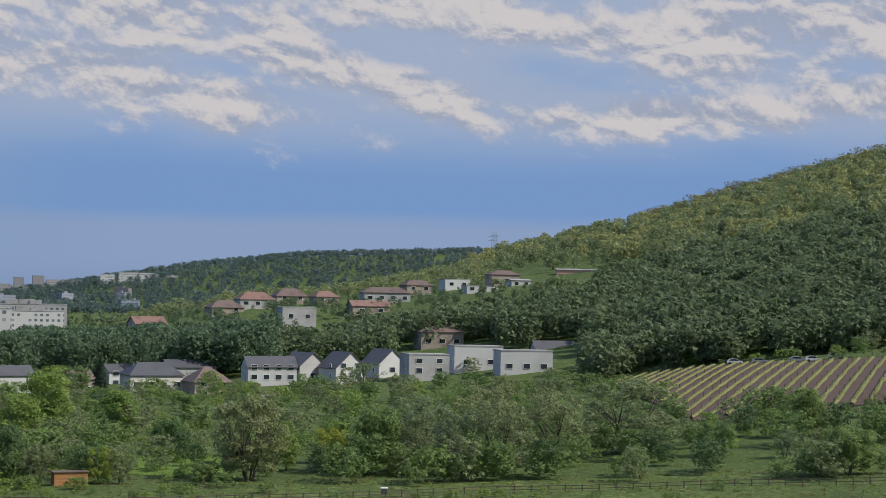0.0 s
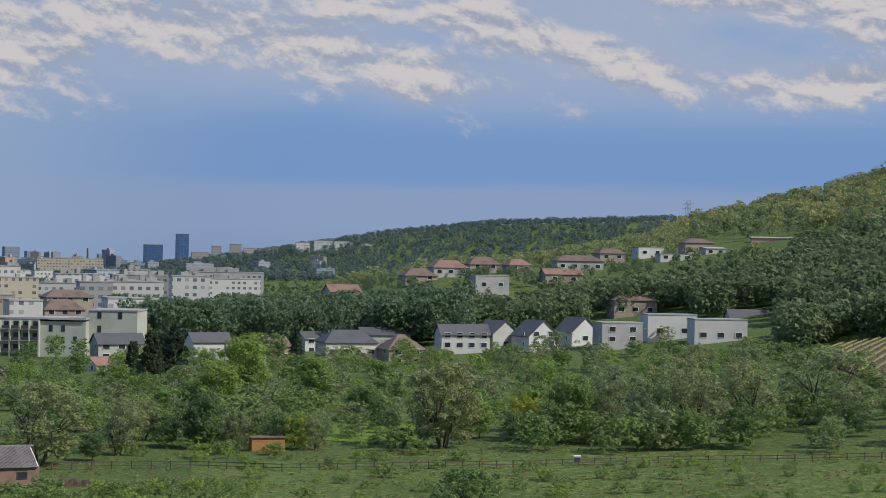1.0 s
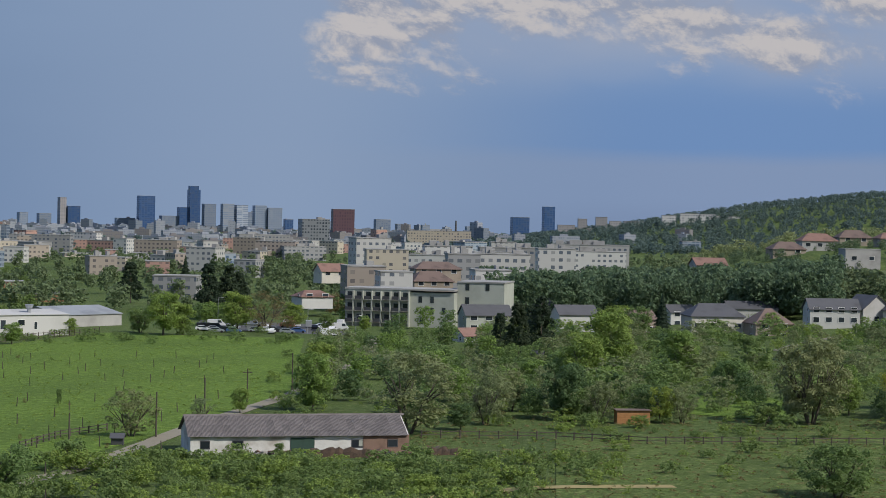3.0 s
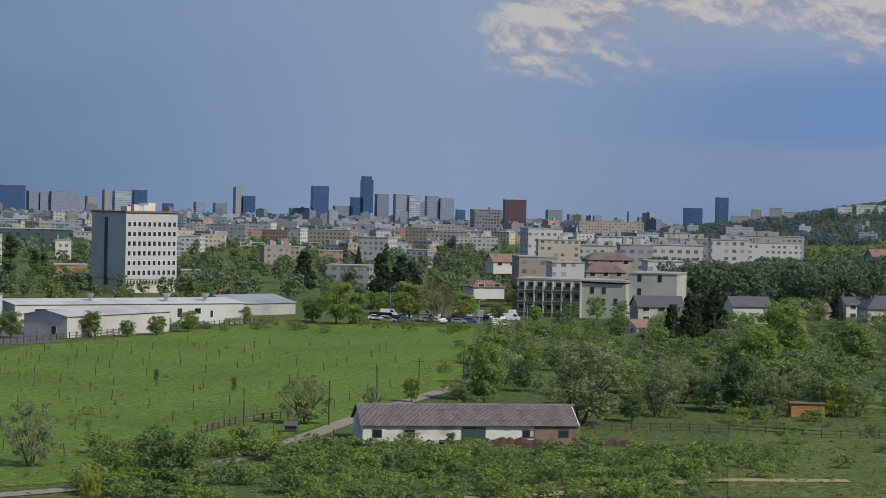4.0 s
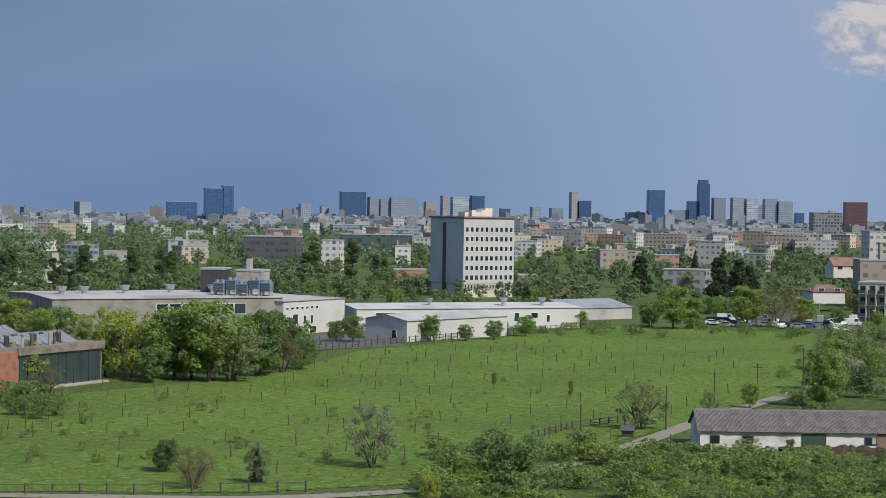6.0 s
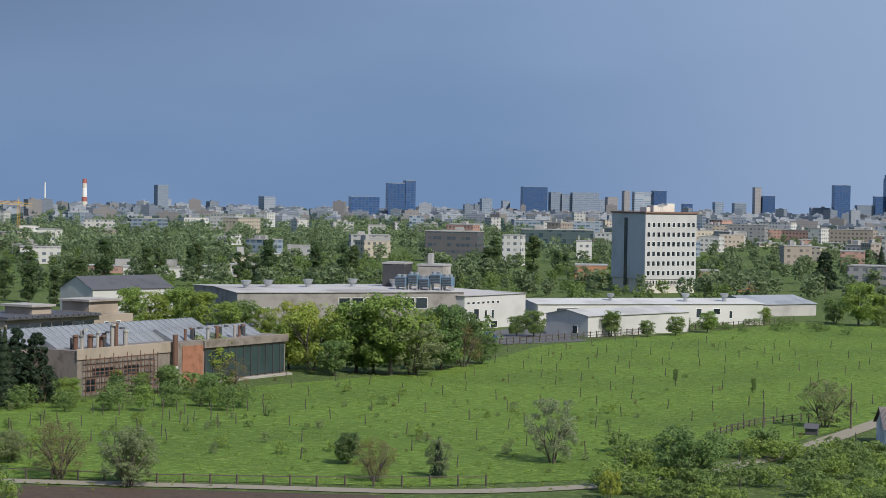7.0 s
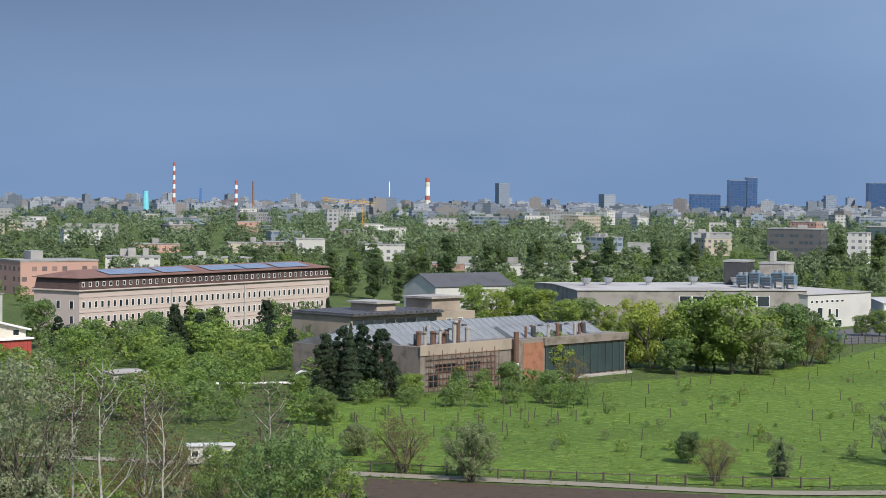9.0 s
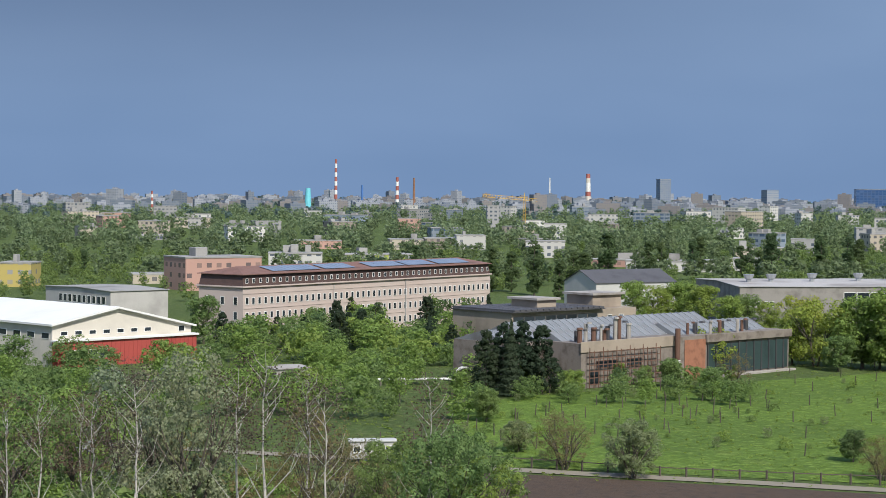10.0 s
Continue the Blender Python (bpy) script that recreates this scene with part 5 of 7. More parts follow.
# ---- fields and ways ----
field("meadow", [(25.42, 537.0), (19.81, 522.2), (20.23, 351.7), (23.6, 291.5), (29.39, 227.6), (35.81, 216.1), (48.17, 223.1), (48.21, 224.9), (49.68, 273.5), (47.9, 296.2), (44.68, 310.8), (35.86, 358.8), (34.25, 387.1), (32.65, 431.1), (27.9, 489.9)], MEADOW, "wide bright green meadow of spring grass", "meadow")
field("ploughed_field", [(50.19, 219.6), (37.11, 208.5), (37.08, 120.2), (52.72, 104.9), (51.12, 211.8), (48.21, 217.8)], SOIL, "dark brown ploughed field beside the meadow", "field", 0.12)
field("paddock", [(12.52, 188.7), (12.57, 289.2), (8.99, 303.4), (0.97, 319.6), (-6.99, 327.3), (-9.59, 324.7), (-11.65, 230.4)], ROUGH, "rough grassy paddock with fence lines", "paddock", 0.1)
field("garden_lawn", [(10.94, 337.9), (10.31, 370.4), (5.8, 364.6), (6.11, 324.7)], MEADOW, "bright green garden lawn among the trees", "lawn", 0.1)
field("car_park", [(22.79, 563.3), (18.59, 537.0), (18.76, 591.0), (22.79, 610.2)], ASPHALT, "grey asphalt car park beyond the meadow", "car park", 0.06)
field("yard", [(34.42, 427.7), (31.37, 446.9), (32.82, 503.8), (34.91, 457.7)], ASPHALT, "asphalt yard before the white halls", "yard", 0.07)
track("track", [(17.84, 537.0), (18.15, 450.5), (19.86, 364.6), (21.21, 331.3), (23.04, 296.2), (24.4, 272.4), (26.32, 246.5), (29.38, 224.0), (31.8, 217.0), (35.81, 211.8), (41.32, 214.4), (48.17, 220.5), (48.21, 222.2), (54.68, 232.2), (59.93, 243.6), (65.31, 253.5)], 3.0, GRAVEL, "pale gravel farm track round the meadow")
track("sandy_strip", [(20.8, 213.0), (18.2, 217.0), (15.5, 226.0), (13.0, 235.0), (9.2, 240.0)], 2.6, ROUGH_SAND, "sandy ochre strip through the rough grass", up=0.16)
track("lane", [(6.42, 493.8), (5.31, 539.1), (4.04, 577.0)], 3.0, GRAVEL, "pale dirt lane up to the houses")
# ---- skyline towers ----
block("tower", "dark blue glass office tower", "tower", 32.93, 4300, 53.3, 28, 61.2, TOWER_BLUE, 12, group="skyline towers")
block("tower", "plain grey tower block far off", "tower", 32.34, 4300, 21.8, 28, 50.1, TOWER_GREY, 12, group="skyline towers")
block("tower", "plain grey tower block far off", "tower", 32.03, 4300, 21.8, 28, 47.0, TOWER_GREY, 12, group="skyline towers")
block("tower", "broad grey tower block tinted blue for haze", "tower", 31.49, 4300, 58.1, 28, 50.2, TOWER_GREY, 12, group="skyline towers")
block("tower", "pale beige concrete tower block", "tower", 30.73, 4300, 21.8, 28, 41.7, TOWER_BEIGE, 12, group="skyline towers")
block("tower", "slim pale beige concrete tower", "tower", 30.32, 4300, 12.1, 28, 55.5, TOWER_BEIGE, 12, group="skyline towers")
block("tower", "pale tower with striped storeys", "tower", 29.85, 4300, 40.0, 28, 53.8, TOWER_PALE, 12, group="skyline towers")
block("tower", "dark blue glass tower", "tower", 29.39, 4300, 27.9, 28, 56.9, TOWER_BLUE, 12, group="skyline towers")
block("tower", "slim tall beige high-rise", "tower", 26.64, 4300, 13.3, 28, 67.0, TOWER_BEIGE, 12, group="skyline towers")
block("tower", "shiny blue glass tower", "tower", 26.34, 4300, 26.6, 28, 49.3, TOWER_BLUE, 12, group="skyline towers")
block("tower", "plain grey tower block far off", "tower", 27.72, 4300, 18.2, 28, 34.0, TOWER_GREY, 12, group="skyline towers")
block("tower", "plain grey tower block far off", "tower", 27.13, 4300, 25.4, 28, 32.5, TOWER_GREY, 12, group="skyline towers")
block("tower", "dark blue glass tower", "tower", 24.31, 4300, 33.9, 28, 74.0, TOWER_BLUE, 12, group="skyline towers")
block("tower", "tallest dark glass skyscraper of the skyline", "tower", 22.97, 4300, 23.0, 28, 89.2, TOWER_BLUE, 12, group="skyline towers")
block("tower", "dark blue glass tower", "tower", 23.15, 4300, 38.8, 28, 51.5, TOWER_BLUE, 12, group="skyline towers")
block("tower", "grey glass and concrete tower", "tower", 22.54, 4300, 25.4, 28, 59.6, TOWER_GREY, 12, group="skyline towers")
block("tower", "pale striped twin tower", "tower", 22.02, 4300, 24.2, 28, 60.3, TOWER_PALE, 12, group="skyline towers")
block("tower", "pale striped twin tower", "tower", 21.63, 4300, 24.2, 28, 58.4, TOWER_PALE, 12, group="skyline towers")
block("tower", "grey glass tower tinted blue for haze", "tower", 21.11, 4300, 25.4, 28, 58.0, TOWER_GREY, 12, group="skyline towers")
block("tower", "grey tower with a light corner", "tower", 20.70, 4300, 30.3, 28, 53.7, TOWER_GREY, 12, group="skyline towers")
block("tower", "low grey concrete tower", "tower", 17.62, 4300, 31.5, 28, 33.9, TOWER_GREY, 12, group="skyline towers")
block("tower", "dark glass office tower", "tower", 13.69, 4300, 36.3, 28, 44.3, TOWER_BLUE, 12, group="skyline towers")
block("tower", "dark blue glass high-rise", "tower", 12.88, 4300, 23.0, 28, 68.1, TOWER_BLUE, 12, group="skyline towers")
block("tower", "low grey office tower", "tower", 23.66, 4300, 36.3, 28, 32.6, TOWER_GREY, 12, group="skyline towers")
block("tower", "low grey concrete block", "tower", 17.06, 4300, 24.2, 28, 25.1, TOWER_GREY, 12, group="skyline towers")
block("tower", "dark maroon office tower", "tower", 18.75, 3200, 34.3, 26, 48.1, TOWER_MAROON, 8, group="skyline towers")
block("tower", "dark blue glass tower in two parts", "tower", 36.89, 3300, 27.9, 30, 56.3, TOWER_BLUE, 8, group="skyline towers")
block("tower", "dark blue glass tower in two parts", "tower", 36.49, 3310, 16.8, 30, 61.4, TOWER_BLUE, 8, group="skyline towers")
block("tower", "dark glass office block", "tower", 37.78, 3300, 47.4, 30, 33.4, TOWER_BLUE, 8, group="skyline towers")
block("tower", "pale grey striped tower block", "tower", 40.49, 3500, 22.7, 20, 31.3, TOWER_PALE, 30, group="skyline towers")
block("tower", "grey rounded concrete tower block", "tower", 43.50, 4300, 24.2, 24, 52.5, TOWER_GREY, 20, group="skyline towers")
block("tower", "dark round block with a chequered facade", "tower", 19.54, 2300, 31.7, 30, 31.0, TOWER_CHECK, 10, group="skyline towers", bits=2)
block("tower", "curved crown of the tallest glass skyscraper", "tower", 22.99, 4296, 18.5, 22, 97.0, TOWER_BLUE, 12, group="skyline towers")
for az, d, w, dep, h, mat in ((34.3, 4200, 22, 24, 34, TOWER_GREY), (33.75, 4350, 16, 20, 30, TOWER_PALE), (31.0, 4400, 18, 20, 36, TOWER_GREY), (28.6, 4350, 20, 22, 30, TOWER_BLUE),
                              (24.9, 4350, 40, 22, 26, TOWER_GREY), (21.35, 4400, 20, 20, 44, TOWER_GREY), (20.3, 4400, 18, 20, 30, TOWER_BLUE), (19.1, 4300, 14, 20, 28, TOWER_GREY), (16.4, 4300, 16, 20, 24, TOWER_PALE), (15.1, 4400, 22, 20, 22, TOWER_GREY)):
    block("tower", "skyline office block tinted blue-grey for haze", "tower", az, d, w, dep, h, mat, 12, group="skyline towers", bits=1)
# ---- chimneys, silo, masts ----
chimney("tall red and white striped chimney", 52.88, 3000, 72.4, 2.54, [PAINT_RED, FRAME_WHITE], 11)
chimney("red and white striped chimney", 51.13, 3000, 46.2, 2.96, [PAINT_RED, FRAME_WHITE], 7)
chimney("tall slim brown brick chimney", 50.65, 3000, 45.5, 2.11, [PAINT_BROWN], 3)
chimney("slim bright blue steel chimney", 52.13, 2800, 33.7, 1.97, [PAINT_BLUE], 2)
chimney("turquoise painted storage silo", 53.67, 2400, 29.4, 4.39, [PAINT_TEAL], 2)
chimney("small red and white chimney", 58.07, 2200, 25.3, 1.55, [PAINT_RED, FRAME_WHITE], 7)
chimney("pale concrete chimney with a red top", 45.69, 3000, 53.4, 4.65, [FRAME_WHITE, FRAME_WHITE, WALL_CREAM, PAINT_RED], 8)
chimney("slim white chimney far off", 46.78, 4000, 52.5, 1.69, [FRAME_WHITE], 2)
chimney("slim dark church spire far off in the city", 15.55, 3600, 34.0, 2.2, [ROOF_GREY], 3)
chimney("slim grey lattice mast on the spur", 12.05, 2550, 20.0, 0.6, [METAL], 2)
# ---- mid-distance buildings ----
block("flats", "yellow block of flats with white windows", "building", 61.85, 620, 9.6, 12, 7.1, FLAT_YELLOW, -15, bits=1)
block("flats", "grey slab of flats with a windowless end", "building", 58.05, 1150, 30.8, 20, 2.4, FLAT_GREY, 15, bits=3)
block("building", "lime green and white office building", "building", 51.69, 760, 28.9, 14, 5.3, FLAT_LIME, 15, bits=1)
block("flats", "old pink block of flats", "building", 53.42, 1000, 25.4, 14, 4.0, FLAT_PINK, 5, bits=1)
block("flats", "brown and cream block of flats", "building", 50.85, 1000, 16.9, 14, 4.9, FLAT_CREAM, 5, bits=1)
block("flats", "brown and cream block of flats", "building", 49.86, 1010, 16.5, 14, 5.3, FLAT_BROWN, 5)
block("flats", "pale block of flats behind poplars", "building", 49.01, 1000, 14.6, 14, 7.1, FLAT_WHITE, 5, bits=1)
block("flats", "low white flats behind poplars", "building", 46.89, 900, 17.7, 12, 7.2, FLAT_WHITE, 0)
block("flats", "beige block of flats with balconies", "building", 57.85, 640, 17.1, 12, 2.8, FLAT_CREAM, 10)
block("flats", "salmon pink block of flats", "building", 56.04, 600, 24.8, 16, 9.6, FLAT_PINK, 25, bits=2)
block("building", "low white modern house with terraces", "building", 54.02, 700, 18.7, 14, 7.5, FLAT_WHITE, 0, bits=3)
block("building", "dark grey six-storey office block", "building", 35.31, 1000, 26.8, 16, 15.1, OFFICE_DARK, -12, bits=1)
block("building", "pale stair tower of the office block", "building", 33.58, 960, 9.2, 10, 14.3, FLAT_WHITE, -12)
block("building", "long green glass office building", "building", 32.29, 1300, 46.9, 20, 12.5, OFFICE_GLASS, 0, bits=1)
block("building", "dark concrete tower beside the crane", "building", 48.38, 1500, 9.3, 10, 17.6, FLAT_GREY, 5)
block("flats", "cream flats with red balconies", "building", 40.83, 900, 22.8, 12, 5.2, FLAT_CREAM, 5, bits=1)
block("flats", "long pale low flats behind poplars", "building", 43.76, 800, 58.6, 12, 2.7, FLAT_PINK, 0, bits=2)
block("flats", "pale low flats behind trees", "building", 39.65, 1000, 11.3, 12, 6.8, FLAT_GREY, 0)
block("flats", "dark grey flats with a brick chimney", "building", 37.61, 1100, 21.7, 14, 10.8, FLAT_GREY, 5, bits=1)
block("building", "orange low office building", "building", 31.31, 760, 12.2, 14, 6.9, FLAT_ORANGE, 0)
block("building", "orange annex of the office tower", "building", 27.97, 740, 7.1, 12, 6.2, FLAT_ORANGE, 0)
block("building", "long orange low hall", "building", 27.14, 720, 13.8, 14, 2.8, FLAT_ORANGE, 0)
block("flats", "beige block of flats in the city", "building", 26.13, 1500, 24.9, 16, 2.5, FLAT_CREAM, 20, bits=1)
block("flats", "pale block of flats in the city", "building", 27.13, 1900, 19.8, 16, 7.1, FLAT_CREAM, 20)
block("flats", "red and orange row of flats", "building", 25.90, 2100, 35.5, 16, 4.2, FLAT_RED, 5, bits=2)
block("flats", "white block of flats in the city", "building", 27.91, 1900, 16.1, 16, 4.5, FLAT_WHITE, 20)
block("flats", "tall white block of flats", "building", 22.79, 1150, 17.8, 16, 13.6, FLAT_WHITE, -20, bits=1)
block("building", "grey concrete block with lift towers", "building", 21.54, 1050, 11.8, 14, 9.1, FLAT_GREY, -20, bits=1)
block("building", "large grey institute building", "building", 20.99, 1900, 48.2, 24, 15.7, FLAT_GREY, 10, bits=3)
block("flats", "white high flats with dark balconies", "building", 17.88, 1000, 18.0, 16, 22.1, FLAT_WHITE, 15, bits=2)
block("flats", "yellowish long block of flats", "building", 17.48, 950, 20.1, 14, 17.3, FLAT_CREAM, 5, bits=1)
block("flats", "white stepped terraced flats", "building", 16.36, 900, 16.5, 14, 15.9, FLAT_WHITE, -5, bits=3)
block("flats", "white stepped terraced flats", "building", 15.33, 950, 17.4, 14, 15.9, FLAT_WHITE, 8, bits=2)
block("flats", "white flats with red trim", "building", 14.27, 900, 22.8, 14, 17.6, FLAT_WHITE, 5, bits=4)
block("building", "long white block with many roof huts", "building", 11.71, 1200, 46.6, 16, 18.8, FLAT_WHITE, 0, bits=5)
block("flats", "pinkish beige stepped flats", "building", 18.07, 680, 13.4, 14, 15.3, FLAT_BROWN, 10, bits=1)
block("flats", "pale white stepped flats", "building", 17.21, 660, 10.8, 12, 14.1, FLAT_WHITE, 10)
block("building", "white modern house on the ridge", "building", 14.45, 640, 11.7, 12, 15.7, FLAT_WHITE, 10, bits=1)
block("building", "low dark hall among trees", "building", 23.52, 760, 16.5, 14, 8.6, FLAT_GREY, -10)
block("building", "white hall with a blue band", "building", 41.31, 780, 15.4, 12, 4.4, FLAT_WHITE, 0, bits=1)
block("building", "grey hall behind poplars", "building", 43.31, 760, 34.3, 14, 3.7, FLAT_WHITE, 0, bits=2)
# flats on the far hill
block("flats", "white terraced flats on the far hill", "building", 9.50, 2400, 16.9, 10, 13.7, FLAT_WHITE, 4, group="hill terraces")
block("flats", "white terraced flats on the far hill", "building", 8.91, 2400, 23.0, 10, 12.6, FLAT_WHITE, 4, group="hill terraces")
block("flats", "white terraced flats on the far hill", "building", 8.41, 2400, 18.3, 10, 9.2, FLAT_WHITE, 4, group="hill terraces")
block("flats", "white terraced flats on the far hill", "building", 7.96, 2400, 17.6, 10, 4.8, FLAT_WHITE, 4, group="hill terraces")
block("flats", "white terraced flats on the far hill", "building", 7.56, 2400, 14.9, 10, 1.9, FLAT_WHITE, 4, group="hill terraces")
block("flats", "white terraced flats on the far hill", "building", 7.17, 2400, 14.9, 10, -0.8, FLAT_WHITE, 4, group="hill terraces")
block("flats", "white terraced flats on the far hill", "building", 6.79, 2400, 14.9, 10, -3.2, FLAT_WHITE, 4, group="hill terraces")
block("flats", "white terraced flats on the far hill", "building", 6.44, 2400, 12.8, 10, -4.3, FLAT_WHITE, 4, group="hill terraces")
block("flats", "white terraced flats on the far hill", "building", 8.15, 2400, 27.0, 10, -0.3, FLAT_WHITE, 4, group="hill terraces")
block("flats", "white terraced flats on the far hill", "building", 7.62, 2400, 16.2, 10, -3.8, FLAT_WHITE, 4, group="hill terraces")
block("flats", "pale flats on the spur of the far hill", "building", 11.94, 2500, 11.3, 12, 18.1, FAR_FLATS, 4, group="spur flats")
block("flats", "pale flats on the spur of the far hill", "building", 11.40, 2500, 14.1, 12, 17.5, FAR_FLATS, 4, group="spur flats")
block("flats", "pale flats on the spur of the far hill", "building", 11.01, 2500, 14.1, 12, 10.6, FAR_FLATS, 4, group="spur flats")
block("flats", "pale flats on the spur of the far hill", "building", 10.58, 2500, 15.5, 12, 8.4, FAR_FLATS, 4, group="spur flats")
block("flats", "pale flats on the spur of the far hill", "building", 10.19, 2500, 16.2, 12, 5.3, FAR_FLATS, 4, group="spur flats")
block("flats", "pale flats on the spur of the far hill", "building", 12.40, 2500, 21.1, 12, 12.8, FAR_FLATS, 4, group="spur flats")
block("flats", "pale flats on the spur of the far hill", "building", 11.90, 2500, 19.7, 12, 6.7, FAR_FLATS, 4, group="spur flats")
block("flats", "pale flats on the spur of the far hill", "building", 12.39, 2500, 35.2, 12, 2.3, FAR_FLATS, 4, group="spur flats")
block("flats", "pale flats on the spur of the far hill", "building", 11.72, 2500, 18.3, 12, 1.6, FAR_FLATS, 4, group="spur flats")
block("flats", "long beige flats with small windows", "building", 11.69, 1150, 40.8, 13, 15.5, FLAT_WHITE, 6, bits=4)
block("flats", "white flats with red window frames", "building", 12.65, 820, 15.5, 13, 20.8, FLAT_WHITE, 6, bits=3)
block("flats", "white flats with red window frames", "building", 14.19, 780, 21.5, 13, 18.8, FLAT_WHITE, 6, bits=3)
block("flats", "grey flats with a windowless end", "building", 15.29, 760, 12.4, 13, 18.8, FLAT_GREY, 6, bits=3)
block("flats", "long row of beige slab flats", "building", 16.02, 2200, 70.6, 13, 19.3, FLAT_CREAM, 6, bits=3)
block("flats", "white flats with roof terraces", "building", 14.17, 1200, 15.2, 13, 19.5, FLAT_WHITE, 6, bits=3)
block("flats", "low grey flats with roof huts", "building", 14.05, 1000, 28.2, 13, 18.7, FLAT_GREY, 6, bits=3)
block("flats", "white flats with roof terraces", "building", 15.74, 950, 22.7, 13, 19.4, FLAT_WHITE, 6, bits=3)
# ---- landmarks near the meadow ----
FACTORY_WALL = paint("stained_factory_render", (0.265, 0.250, 0.230), 0.9, 0.6, 1.4, 0.3, stain=(0.125, 0.110, 0.100))
FACTORY_ROOF = paint("patched_felt_roof", (0.42, 0.405, 0.385), 0.85, 0.5, 5.0, 0.2, stain=(0.235, 0.215, 0.20))
office_tower()
long_school()
barn()
hall("industrial_hall", "low white hall with a grey ribbed roof", 31.37, 460, 28.52, 488, 13, 4.8, 1.2, WALL_WHITE, ROOF_PALE, "x", [("left", 4, 1.6, 1.6, 2.0)])
hall("industrial_hall", "long white hall with roof vents", 32.81, 500, 26.44, 525, 22, 5.3, 0.9, WALL_WHITE, ROOF_PALE, "x", [("front", 8, 4, 6, 0.8), ("front", 44, 3, 1.6, 2.4), ("front", 49, 3.4, 2, 1.6), ("front", 53, 2.6, 1, 2)], [(22, 6, 0.7, 1.2), (42, 4, 0.8, 1.2), (53, 4, 0.8, 1.2)])
hall("industrial_hall", "grey ribbed hall at the end of the works", 26.67, 560, 24.97, 575, 20, 3.3, 2.0, WALL_GREY, ROOF_MID, "x")
hall("factory_hall", "white-fronted factory with a wide flat grey roof", 34.90, 478, 33.16, 500, 60, 8.0, 0.5, WALL_WHITE, FACTORY_ROOF, "x", [('front', 1.6, 6.3, 1.2, 0.7), ('front', 3.7, 6.3, 1.2, 0.7), ('front', 5.800000000000001, 6.3, 1.2, 0.7), ('front', 7.9, 6.3, 1.2, 0.7), ('front', 10.0, 6.3, 1.2, 0.7), ('front', 12.1, 6.3, 1.2, 0.7), ('front', 14.200000000000001, 6.3, 1.2, 0.7), ('front', 2.5, 3.4, 1.0, 2.0), ('front', 5, 3.6, 2.2, 2.6), ('front', 9, 3.4, 1.2, 2.2), ('front', 12, 3.4, 1.2, 2.2), ('front', 7, 0.9, 2.6, 1.8), ('front', 12.6, 0.9, 3.0, 1.8)])
hall("factory_hall", "long weathered grey factory with a flat roof", 41.38, 462, 34.93, 480, 40, 8.9, 0.5, FACTORY_WALL, FACTORY_ROOF, "x", [("front", 3 + i * 1.5, 5, 1.1, 1.2) for i in range(4)] + [("front", 26 + i * 3.2, 6.4, 3.0, 2.6) for i in range(7)], [(6, 14, 0.9, 1.0), (12, 16, 0.9, 1.0), (22, 16, 0.9, 1.2), (34, 18, 0.9, 1.2), (44, 16, 0.9, 1.2)])
block("plant_room", "dark rooftop plant room with open bays", "building", 36.95, 492, 5.5, 8, 15.0, DARK_METAL, -15)
block("plant_room", "tan rooftop plant room", "building", 35.90, 494, 6.5, 8, 14.6, CONCRETE, -15, bits=1)
for az, w, t in ((36.75, 2.6, 12.3), (36.40, 2.4, 12.9), (36.08, 2.5, 12.0), (35.75, 2.6, 13.0), (35.42, 2.4, 12.4)):
    cooling_unit(az, 482, w, t)
# the derelict works
derelict_works(45.84, 310.8, 40.00, 351.7)
upper_works(47.84, 368.0, 44.30, 392.0, 8.1)
hall("school_annex", "white house with a dark mansard roof and dormers", 45.43, 505, 43.19, 520, 14, 7.3, 3.0, WALL_WHITE, ROOF_GREY, "x", [("front", 3+i*2.6, 4.2, 1.2, 1.4) for i in range(7)])
red_hall(60.84, 345.0, 56.96, 362.0)
hall("workshop", "grey rendered workshop block with a strip of windows", 59.22, 462, 57.61, 470, 30, 6.8, 0.4, WALL_GREY, ROOF_FLAT, "x", [("left", 3 + i * 2.2, 4.6, 1.5, 1.8) for i in range(10)])
hall("shed", "low concrete shed among the bushes", 54.54, 305, 53.61, 308, 6, 3.2, 0.2, CONCRETE, CONCRETE, "x")
# ---- houses ----
terrace_flats(18.66, 592.0, 16.82, 588.0)
gable_house(15.20, 563, 13.90, 567, 8, 5.1, 2.7, WALL_PALE, ROOF_GREY, "x", 0, 3, 2, "white house with a dark grey gabled roof", False, -0.1)
gable_house(14.31, 637, 13.91, 643, 9, 3.6, 3.2, WALL_WHITE, ROOF_GREY, "y", 0, 1, 2, "white gabled house with a steep grey roof", False, -0.2)
gable_house(12.91, 637, 12.54, 643, 9, 3.6, 3.4, WALL_WHITE, ROOF_GREY, "y", 0, 1, 2, "white gabled house with a steep grey roof", False, -0.0)
gable_house(12.54, 578, 11.46, 582, 8, 5.1, 2.5, WALL_WHITE, ROOF_GREY, "x", 0, 2, 1, "low white house with a grey roof", False, 0.0)
gable_house(11.74, 637, 11.30, 643, 9, 3.1, 2.9, WALL_WHITE, ROOF_GREY, "y", 0, 1, 1, "white gabled house with a steep grey roof", False, 1.0)
gable_house(10.49, 637, 10.04, 643, 9, 4.0, 3.1, WALL_WHITE, ROOF_GREY, "y", 0, 1, 1, "white gabled house with a steep grey roof", False, -0.2)
